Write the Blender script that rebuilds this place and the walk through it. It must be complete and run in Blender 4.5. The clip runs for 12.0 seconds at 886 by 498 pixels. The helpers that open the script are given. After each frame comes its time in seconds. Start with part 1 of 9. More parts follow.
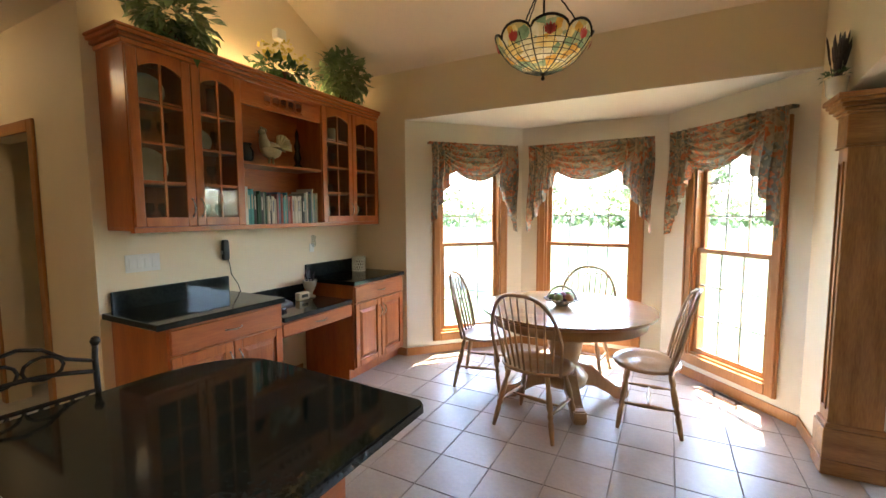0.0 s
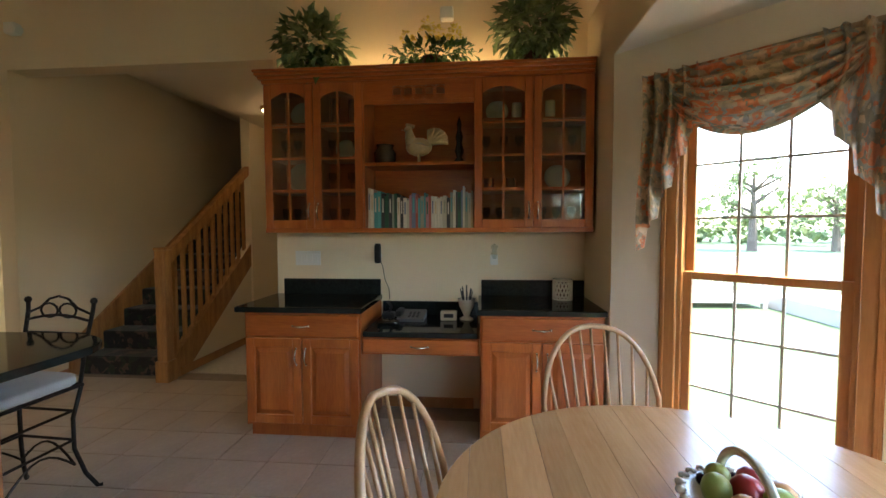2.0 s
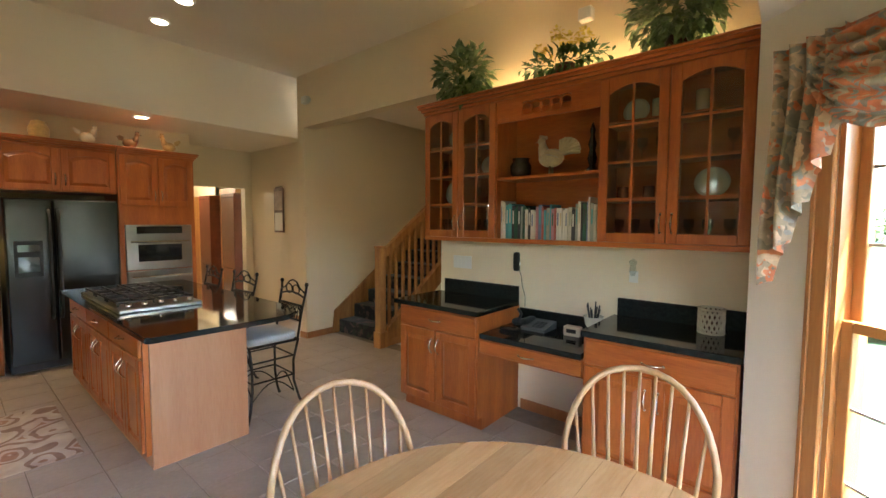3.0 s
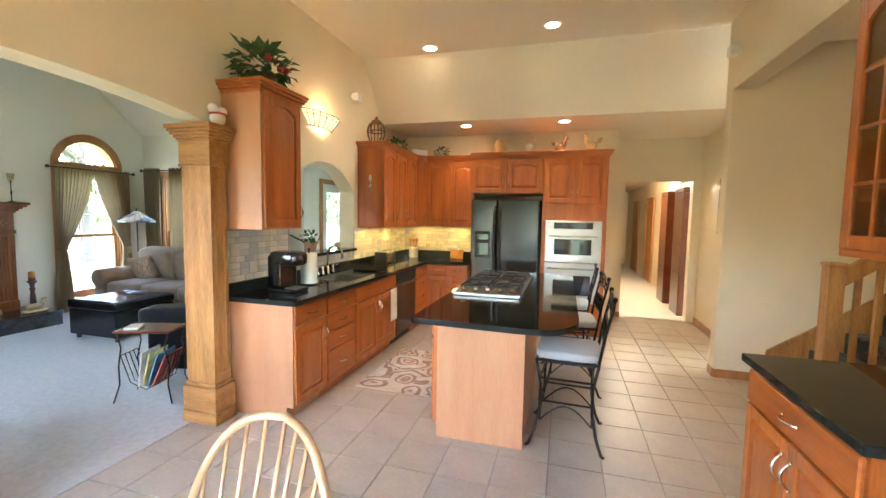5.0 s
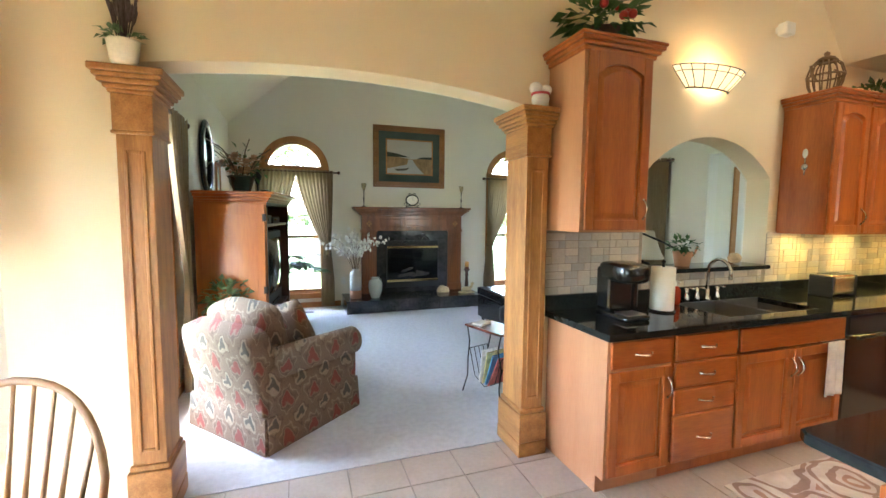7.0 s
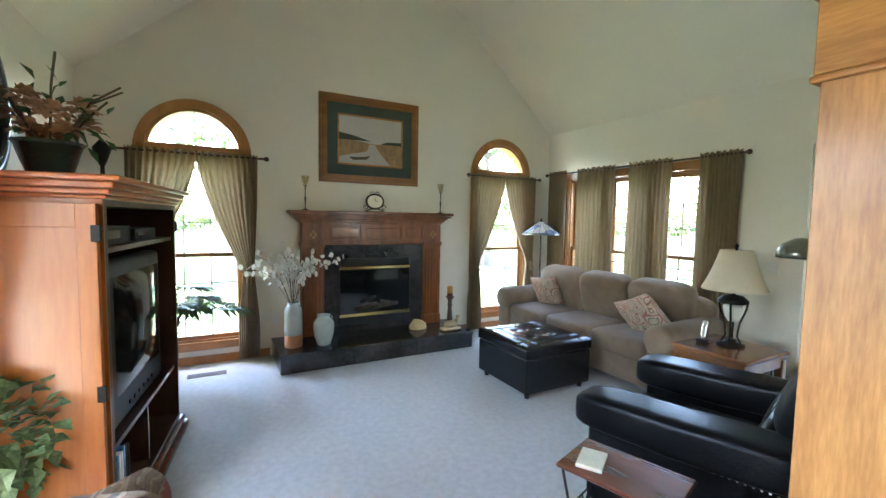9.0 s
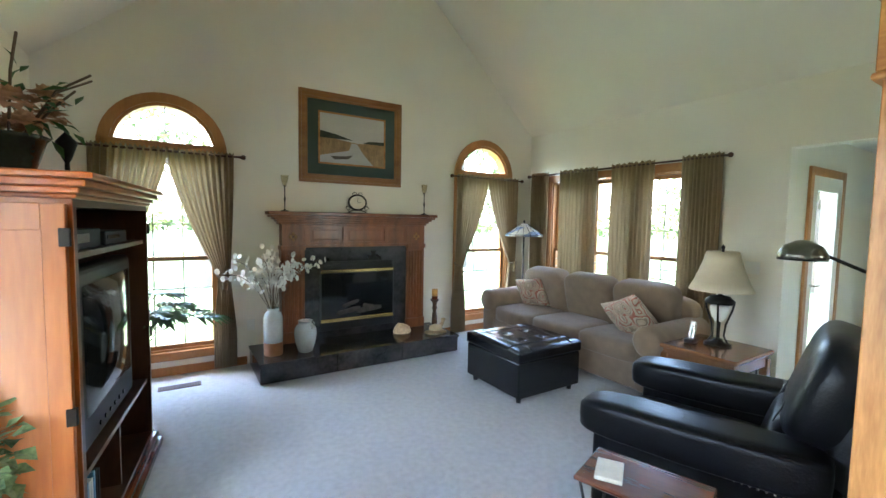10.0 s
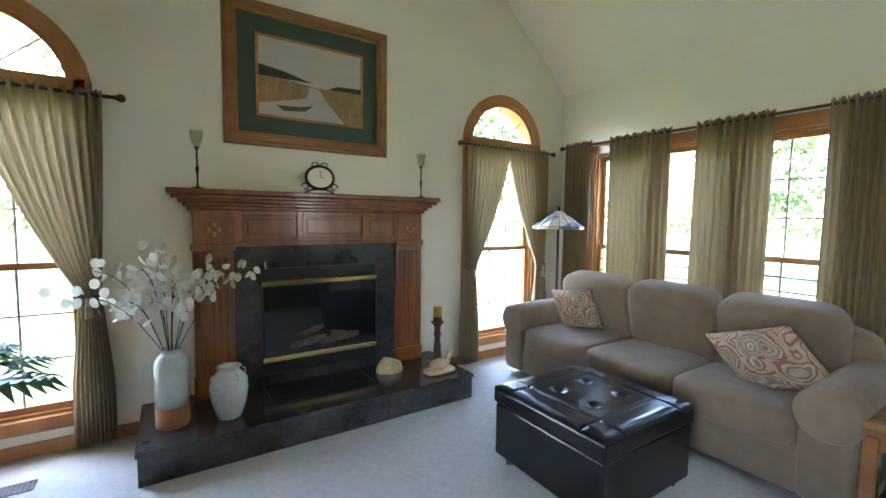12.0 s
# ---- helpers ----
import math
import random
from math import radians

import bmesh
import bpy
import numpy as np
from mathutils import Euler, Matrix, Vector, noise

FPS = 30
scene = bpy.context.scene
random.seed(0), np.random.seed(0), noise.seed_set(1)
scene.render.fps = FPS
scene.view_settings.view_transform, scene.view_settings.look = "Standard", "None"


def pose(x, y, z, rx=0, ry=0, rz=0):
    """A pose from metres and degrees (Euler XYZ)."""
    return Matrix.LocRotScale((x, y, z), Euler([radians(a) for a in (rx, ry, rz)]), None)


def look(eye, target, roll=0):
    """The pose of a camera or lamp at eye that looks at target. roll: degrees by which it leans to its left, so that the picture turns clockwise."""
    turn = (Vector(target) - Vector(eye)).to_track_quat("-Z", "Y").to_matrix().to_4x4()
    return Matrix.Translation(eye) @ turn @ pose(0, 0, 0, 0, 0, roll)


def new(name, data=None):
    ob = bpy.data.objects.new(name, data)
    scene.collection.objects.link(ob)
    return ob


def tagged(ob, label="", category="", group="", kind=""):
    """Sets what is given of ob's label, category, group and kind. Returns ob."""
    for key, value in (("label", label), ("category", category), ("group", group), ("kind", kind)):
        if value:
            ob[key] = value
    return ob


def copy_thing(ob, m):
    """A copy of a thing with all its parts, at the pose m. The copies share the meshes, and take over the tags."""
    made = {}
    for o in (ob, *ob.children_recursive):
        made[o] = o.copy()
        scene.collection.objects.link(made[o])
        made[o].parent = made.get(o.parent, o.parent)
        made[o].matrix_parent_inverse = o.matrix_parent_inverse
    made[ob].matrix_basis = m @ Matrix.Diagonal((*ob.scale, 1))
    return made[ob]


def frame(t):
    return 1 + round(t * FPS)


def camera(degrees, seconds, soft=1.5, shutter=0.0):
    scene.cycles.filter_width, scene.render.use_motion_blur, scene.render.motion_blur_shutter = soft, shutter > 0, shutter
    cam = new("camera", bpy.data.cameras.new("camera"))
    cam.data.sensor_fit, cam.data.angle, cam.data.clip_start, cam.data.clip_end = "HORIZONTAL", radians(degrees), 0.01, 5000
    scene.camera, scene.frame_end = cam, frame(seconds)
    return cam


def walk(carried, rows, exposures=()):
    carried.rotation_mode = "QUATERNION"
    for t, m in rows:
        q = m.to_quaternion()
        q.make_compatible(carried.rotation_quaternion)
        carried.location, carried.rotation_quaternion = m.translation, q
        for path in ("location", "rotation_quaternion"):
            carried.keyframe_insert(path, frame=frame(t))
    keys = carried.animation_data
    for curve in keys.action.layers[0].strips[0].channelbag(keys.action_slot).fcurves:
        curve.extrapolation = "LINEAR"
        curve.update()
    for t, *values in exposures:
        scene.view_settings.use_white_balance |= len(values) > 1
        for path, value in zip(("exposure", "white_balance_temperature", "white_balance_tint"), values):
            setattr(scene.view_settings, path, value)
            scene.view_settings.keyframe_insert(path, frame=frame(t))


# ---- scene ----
cam = camera(93.0, 12.0)
PATH = [
    (0, (-0.069, 0.353, 1.518), (-1.007, 2.111, 1.35), -0.2),
    (0.5, (-0.142, 1.063, 1.45), (-1.243, 2.727, 1.309), -0.5),
    (1, (-0.241, 1.849, 1.436), (-1.815, 3.076, 1.311), -0.8),
    (1.5, (-0.046, 2.584, 1.452), (-1.945, 3.199, 1.336), -0.6),
    (2, (0.17, 3.251, 1.437), (-1.819, 3.075, 1.339), -0.2),
    (2.5, (0.177, 3.815, 1.488), (-1.627, 2.959, 1.38), -0.0),
    (3.1, (-0.12, 4.27, 1.575), (-1.583, 2.906, 1.445), 0.3),
    (3.7, (-0.66, 4.44, 1.6), (-1.568, 2.658, 1.455), 0.7),
    (4.5, (-1.329, 4.228, 1.582), (-1.499, 2.241, 1.432), 1.0),
    (5, (-1.647, 3.931, 1.55), (-1.097, 2.014, 1.395), 1.0),
    (5.5, (-1.769, 3.54, 1.514), (-0.558, 1.956, 1.362), 0.7),
    (6, (-1.683, 3.178, 1.5), (0.025, 2.151, 1.336), 0.5),
    (6.5, (-1.633, 2.918, 1.52), (0.228, 2.202, 1.354), 0.3),
    (7, (-1.509, 2.84, 1.522), (0.375, 2.19, 1.359), 0.5),
    (7.2, (-1.368, 2.85, 1.51), (0.514, 2.193, 1.353), 0.3),
    (9, (0.556, 2.697, 1.563), (2.311, 1.749, 1.422), 1.0),
    (9.5, (0.708, 2.782, 1.568), (2.411, 1.742, 1.432), 0.9),
    (10, (0.719, 2.779, 1.564), (2.408, 1.717, 1.431), 1.0),
    (10.5, (0.767, 2.777, 1.561), (2.441, 1.69, 1.426), 1.0),
    (11, (0.951, 2.643, 1.537), (2.625, 1.559, 1.389), 0.9),
    (11.5, (1.489, 2.32, 1.496), (3.149, 1.213, 1.354), 0.8),
    (12, (2.18, 1.975, 1.467), (3.855, 0.892, 1.318), 0.7),
]
EXPOSURES = [(0.0, 5.12), (1.5, 4.3), (2.6, 4.65), (4.4, 6.1), (7.2, 6.02), (8.9, 5.9), (12.0, 5.87)]
walk(cam, [(t, look(eye, target, roll)) for t, eye, target, roll in PATH], EXPOSURES)

# ---- light ----
SUN_EL, SUN_AZ = 69.0, 8.0                   # height, and degrees from +y towards +x
world = bpy.data.worlds.new("world")
scene.world = world
world.use_nodes = True
sky = world.node_tree.nodes.new("ShaderNodeTexSky")
sky.sky_type, sky.sun_disc = "NISHITA", False
sky.sun_elevation, sky.sun_rotation = radians(SUN_EL), radians(SUN_AZ)
world.node_tree.links.new(sky.outputs[0], world.node_tree.nodes["Background"].inputs[0])
world.node_tree.nodes["Background"].inputs[1].default_value = 0.15
sun = new("sun", bpy.data.lights.new("sun", "SUN"))
sun.data.energy, sun.data.angle, sun.data.color = 2.0, radians(0.5), (1.0, 0.93, 0.82)
d = Vector((math.sin(radians(SUN_AZ)) * math.cos(radians(SUN_EL)), math.cos(radians(SUN_AZ)) * math.cos(radians(SUN_EL)), math.sin(radians(SUN_EL))))
sun.matrix_basis = look(d * 20, (0, 0, 0))


def lamp(name, kind, at, power, colour, size=0.1, target=None, cone=None):
    l = bpy.data.lights.new(name, kind)
    l.energy, l.color = power, colour
    if kind == "AREA":
        l.shape, l.size = "DISK", size
    else:
        l.shadow_soft_size = size
    if cone:
        l.spot_size, l.spot_blend = radians(cone), 0.6
    ob = new(name, l)
    ob.matrix_basis = look(at, target) if target else pose(*at)
    return ob


WARM = (1.0, 0.76, 0.47)
SPOTS = [(-0.10, -0.78), (-1.46, -0.5), (-1.47, 0.1)]       # downlights in the flat ceiling
LOW = [(-0.32, -1.72), (-1.60, -1.7)]                    # and in the low ceiling
for x, y in SPOTS:
    lamp("downlight_bulb", "SPOT", (x, y, 3.43), 0.72, WARM, 0.05, (x, y, 0), 110)
for x, y in LOW:
    lamp("downlight_bulb", "SPOT", (x, y, 2.75), 0.45, WARM, 0.05, (x, y, 0), 110)
lamp("sconce_bulb", "POINT", (0.72, 0.06, 2.505), 0.085, WARM, 0.03)
lamp("hall_bulb", "POINT", (-4.47, 0.96, 2.66), 0.12, (1.0, 0.64, 0.28), 0.08)
# far hall lamp is raised well above the others to replace missing daylight
lamp("far_hall_daylight_fill", "POINT", (-2.95, -5.2, 2.36), 2.0, (1.0, 0.9, 0.72), 0.08)
for y in (-0.95, -1.55):
    lamp("under_cabinet_bulb", "AREA", (0.62, y, 1.395), 0.06, (1.0, 0.72, 0.2), 0.12, (0.62, y, 0))
for x in (0.45, -0.1):
    lamp("under_cabinet_bulb", "AREA", (x, -2.22, 1.395), 0.06, (1.0, 0.72, 0.2), 0.12, (x, -2.22, 0))

# area lamps added as extra sky light: curtained side window, unseen dining room opening
for at, to, sx, sz, w in (((1.8, 3.99, 1.2), (1.8, 0, 1.2), 0.85, 1.85, 0.5), ((-8.2, -2.95, 1.4), (0, -2.95, 1.4), 1.8, 1.4, 3.2)):
    q = lamp("window_skylight", "AREA", at, w, (0.93, 0.97, 1.0), 1.0, to)
    q.data.shape, q.data.size, q.data.size_y = "RECTANGLE", sx, sz
# warm strip light hidden behind the hutch's crown; lamp added in the pendant imitates daylit glass
q = lamp("hutch_strip_light", "AREA", (-3.0, 2.85, 2.60), 0.3, (1.0, 0.66, 0.3), 1.0, (-3.0, 2.85, 5.0))
q.data.shape, q.data.size, q.data.size_y = "RECTANGLE", 0.06, 2.0
lamp("pendant_glow_fill", "POINT", (-0.78, 3.0, 2.52), 0.06, WARM, 0.03)

def mesh_of(bm):
    me = bpy.data.meshes.new("mesh")
    bm.normal_update()
    bm.to_mesh(me)
    bm.free()
    return me


def part(name, bm, material, parent, label="", smooth=False):
    """One bmesh as one mesh object under a thing or a part."""
    me = mesh_of(bm)
    me.name = name
    me.materials.append(material)
    if smooth:
        me.shade_smooth()
    ob = new(name, me)
    if parent is not None:
        ob.parent = parent
    return tagged(ob, label)


def solo(name, bm, material, label="", category="", kind="", group="", m=None, smooth=False):
    ob = part(name, bm, material, None, label, smooth)
    if m is not None:
        ob.matrix_basis = m
    return tagged(ob, label, category, group, kind)


def thing(name, m, label, category, group="", kind=""):
    ob = new(name)
    ob.empty_display_size = 0.1
    ob.matrix_basis = m
    return tagged(ob, label, category, group, kind)


def B():
    return bmesh.new()


def box(bm, x0, x1, y0, y1, z0, z1, bev=0.0, m=None, seg=1):
    mm = Matrix.Translation(((x0 + x1) / 2, (y0 + y1) / 2, (z0 + z1) / 2)) @ Matrix.Diagonal((abs(x1 - x0), abs(y1 - y0), abs(z1 - z0), 1))
    vs = bmesh.ops.create_cube(bm, size=1, matrix=mm)["verts"]
    if bev:
        es = list({e for v in vs for e in v.link_edges})
        r = bmesh.ops.bevel(bm, geom=es, offset=bev, segments=seg, affect="EDGES", profile=0.5, clamp_overlap=True)
        vs = list({v for f in r["faces"] for v in f.verts} | {v for v in vs if v.is_valid})
    if m is not None:
        bmesh.ops.transform(bm, matrix=m, verts=vs)
    return bm


def prism(bm, pts, axis, a, b):
    """A polygon drawn out along an axis; pts are the other two coordinates in order."""
    def put(p, k):
        return {"x": (k, p[0], p[1]), "y": (p[0], k, p[1]), "z": (p[0], p[1], k)}[axis]
    v0 = [bm.verts.new(put(p, a)) for p in pts]
    v1 = [bm.verts.new(put(p, b)) for p in pts]
    n = len(pts)
    fs = [bm.faces.new(v0), bm.faces.new(v1[::-1])]
    for i in range(n):
        fs.append(bm.faces.new((v0[i], v1[i], v1[(i + 1) % n], v0[(i + 1) % n])))
    bmesh.ops.recalc_face_normals(bm, faces=fs)
    return bm


def lathe(bm, prof, seg=16, at=(0, 0, 0), m=None):
    rings = []
    for r, z in prof:
        ring = []
        for i in range(seg):
            a = 2 * math.pi * i / seg
            p = Vector((r * math.cos(a) + at[0], r * math.sin(a) + at[1], z + at[2]))
            ring.append(bm.verts.new(m @ p if m is not None else p))
        rings.append(ring)
    fs = []
    for a, b in zip(rings, rings[1:]):
        for i in range(seg):
            fs.append(bm.faces.new((a[i], a[(i + 1) % seg], b[(i + 1) % seg], b[i])))
    (ra, za), (rb, zb) = prof[0], prof[-1]
    if len(prof) > 3 and ra > 1e-4 and rb > 1e-4 and abs(za - zb) < 0.015 and abs(ra - rb) < 0.06:
        for i in range(seg):
            fs.append(bm.faces.new((rings[-1][i], rings[-1][(i + 1) % seg], rings[0][(i + 1) % seg], rings[0][i])))
    else:
        if ra > 1e-4:
            fs.append(bm.faces.new(rings[0][::-1]))
        if rb > 1e-4:
            fs.append(bm.faces.new(rings[-1]))
    bmesh.ops.recalc_face_normals(bm, faces=fs)
    return bm


def between(p, q):
    """The matrix that carries z from p towards q."""
    d = Vector(q) - Vector(p)
    return Matrix.Translation(p) @ d.to_track_quat("Z", "Y").to_matrix().to_4x4(), d.length


def turned(bm, p, q, prof, seg=10):
    """A turned stick from p to q; prof gives (radius, share of the length)."""
    m, n = between(p, q)
    return lathe(bm, [(r, t * n) for r, t in prof], seg, m=m)


def rod(bm, p, q, r, r2=None, seg=8):
    return turned(bm, p, q, [(r, 0), (r if r2 is None else r2, 1)], seg)


def tube(bm, pts, r, seg=6, closed=False):
    pts = [Vector(p) for p in pts]
    n, rings, up = len(pts), [], None
    for i, p in enumerate(pts):
        a = pts[i - 1] if (i or closed) else p
        b = pts[(i + 1) % n] if (i < n - 1 or closed) else p
        d = (b - a).normalized()
        if up is None:
            up = d.orthogonal().normalized()
        up = (up - d * up.dot(d)).normalized()
        side = d.cross(up)
        rr = r[i] if isinstance(r, (list, tuple)) else r
        rings.append([bm.verts.new(p + rr * (math.cos(2 * math.pi * k / seg) * up + math.sin(2 * math.pi * k / seg) * side)) for k in range(seg)])
    fs = []
    for i in range(n if closed else n - 1):
        a, b = rings[i], rings[(i + 1) % n]
        for k in range(seg):
            fs.append(bm.faces.new((a[k], a[(k + 1) % seg], b[(k + 1) % seg], b[k])))
    if not closed:
        fs += [bm.faces.new(rings[0][::-1]), bm.faces.new(rings[-1])]
    bmesh.ops.recalc_face_normals(bm, faces=fs)
    return bm


def blob(bm, c, rx, ry, rz, seg=14, power=1.0, m=None):
    """A rounded lump; power under 1 makes it squarer."""
    def pw(v):
        return math.copysign(abs(v) ** power, v)
    mm = m if m is not None else Matrix()
    rings, n = [], seg // 2
    for j in range(1, n):
        b = math.pi * j / n - math.pi / 2
        rings.append([bm.verts.new(mm @ Vector((c[0] + rx * pw(math.cos(b)) * pw(math.cos(2 * math.pi * i / seg)), c[1] + ry * pw(math.cos(b)) * pw(math.sin(2 * math.pi * i / seg)), c[2] + rz * pw(math.sin(b))))) for i in range(seg)])
    lo, hi = bm.verts.new(mm @ Vector((c[0], c[1], c[2] - rz))), bm.verts.new(mm @ Vector((c[0], c[1], c[2] + rz)))
    for a, b in zip(rings, rings[1:]):
        for i in range(seg):
            bm.faces.new((a[i], a[(i + 1) % seg], b[(i + 1) % seg], b[i]))
    for i in range(seg):
        bm.faces.new((lo, rings[0][(i + 1) % seg], rings[0][i]))
        bm.faces.new((hi, rings[-1][i], rings[-1][(i + 1) % seg]))
    return bm


def sheet(bm, f, nu, nv, thick=0.0):
    """A surface f(u, v) over the unit square, with a back side when it has thickness."""
    g = [[bm.verts.new(f(i / nu, j / nv)) for j in range(nv + 1)] for i in range(nu + 1)]
    fs = [bm.faces.new((g[i][j], g[i + 1][j], g[i + 1][j + 1], g[i][j + 1])) for i in range(nu) for j in range(nv)]
    if thick:
        bm.normal_update()
        bmesh.ops.solidify(bm, geom=fs, thickness=thick)
    return bm


def leaf(bm, p, d, up, length, width, droop=0.3):
    """One pointed leaf, folded along its rib."""
    d = Vector(d).normalized()
    side = d.cross(Vector(up))
    if side.length < 0.05:
        side = d.orthogonal()
    side.normalize()
    nrm = side.cross(d)
    p = Vector(p)
    a = bm.verts.new(p)
    m1 = p + d * length * 0.5
    b = bm.verts.new(m1 + side * width / 2 + nrm * width * 0.12)
    c = bm.verts.new(m1 - side * width / 2 + nrm * width * 0.12)
    e = bm.verts.new(m1)
    t = bm.verts.new(p + d * length - nrm * length * droop)
    for f in ((a, e, b), (a, c, e), (e, t, b), (e, c, t)):
        bm.faces.new(f)


def foliage(bm, c, rx, ry, rz, n, size, seed, aspect=0.5, hang=0.0):
    """A loose clump of leaves about c."""
    r = random.Random(seed)
    for _ in range(n):
        v = Vector((r.gauss(0, 1), r.gauss(0, 1), r.gauss(0, 1))).normalized()
        k = r.uniform(0.35, 1.0)
        p = Vector((c[0] + v.x * rx * k, c[1] + v.y * ry * k, c[2] + v.z * rz * k))
        d = v + Vector((r.uniform(-0.7, 0.7), r.uniform(-0.7, 0.7), r.uniform(-0.5, 0.6) - hang))
        s = size * r.uniform(0.6, 1.25)
        leaf(bm, p, d, (r.uniform(-0.4, 0.4), r.uniform(-0.4, 0.4), 1), s, s * aspect, r.uniform(0.0, 0.35))
    return bm


# ---- materials ----
def nodes_of(name):
    m = bpy.data.materials.new(name)
    m.use_nodes = True
    nt = m.node_tree
    return m, nt, nt.nodes["Principled BSDF"]


def mat(name, base, rough=0.5, metal=0.0, var=0.12, scale=4.0, fine=70.0, bump=0.08, stretch=(1, 1, 1), other=None, each=0.0, coat=0.0, sheen=0.0, spec=0.5, emit=None, power=0.0, trans=0.0):
    """Paint, cloth, stone or metal: two scales of variation, fine relief, and a random shift from piece to piece."""
    m, nt, bs = nodes_of(name)
    N, L = nt.nodes.new, nt.links.new
    tc = N("ShaderNodeTexCoord")
    mp = N("ShaderNodeMapping")
    mp.inputs["Scale"].default_value = stretch
    L(tc.outputs["Object"], mp.inputs["Vector"])
    n1, n2 = N("ShaderNodeTexNoise"), N("ShaderNodeTexNoise")
    for n, s, d in ((n1, scale, 4), (n2, fine, 3)):
        n.inputs["Scale"].default_value = s
        n.inputs["Detail"].default_value = d
        L(mp.outputs[0], n.inputs["Vector"])
    ad = N("ShaderNodeMath")
    ad.operation = "MULTIPLY_ADD"
    ad.inputs[1].default_value = 0.35
    L(n2.outputs[0], ad.inputs[0])
    sc = N("ShaderNodeMath")
    sc.operation = "MULTIPLY"
    sc.inputs[1].default_value = 0.65
    L(n1.outputs[0], sc.inputs[0])
    L(sc.outputs[0], ad.inputs[2])
    rp = N("ShaderNodeValToRGB")
    lo = other if other else [c * (1 - var) for c in base]
    hi = base if other else [min(1, c * (1 + var)) for c in base]
    rp.color_ramp.elements[0].position, rp.color_ramp.elements[1].position = 0.32, 0.68
    rp.color_ramp.elements[0].color, rp.color_ramp.elements[1].color = (*lo, 1), (*hi, 1)
    L(ad.outputs[0], rp.inputs[0])
    col = rp.outputs[0]
    if each:
        oi = N("ShaderNodeObjectInfo")
        hs = N("ShaderNodeHueSaturation")
        mr = N("ShaderNodeMapRange")
        mr.inputs["To Min"].default_value, mr.inputs["To Max"].default_value = 1 - each, 1 + each
        L(oi.outputs["Random"], mr.inputs["Value"])
        L(mr.outputs[0], hs.inputs["Value"])
        L(col, hs.inputs["Color"])
        col = hs.outputs[0]
    L(col, bs.inputs["Base Color"])
    bs.inputs["Roughness"].default_value, bs.inputs["Metallic"].default_value = rough, metal
    bs.inputs["Coat Weight"].default_value, bs.inputs["Sheen Weight"].default_value = coat, sheen
    bs.inputs["Coat Roughness"].default_value = 0.15
    bs.inputs["Specular IOR Level"].default_value = spec
    bs.inputs["Transmission Weight"].default_value = trans
    if bump:
        bp = N("ShaderNodeBump")
        bp.inputs["Strength"].default_value = bump
        bp.inputs["Distance"].default_value = 0.01
        L(ad.outputs[0], bp.inputs["Height"])
        L(bp.outputs[0], bs.inputs["Normal"])
    if emit:
        bs.inputs["Emission Color"].default_value, bs.inputs["Emission Strength"].default_value = (*emit, 1), power
    return m


def wood(name, light, dark, along="z", rough=0.35, coat=0.25, each=0.0, ring=9.0):
    st = {"x": (0.12, 1, 1), "y": (1, 0.12, 1), "z": (1, 1, 0.12)}[along]
    return mat(name, light, rough, 0, scale=ring, fine=ring * 11, bump=0.05, stretch=st, other=dark, each=each, coat=coat)


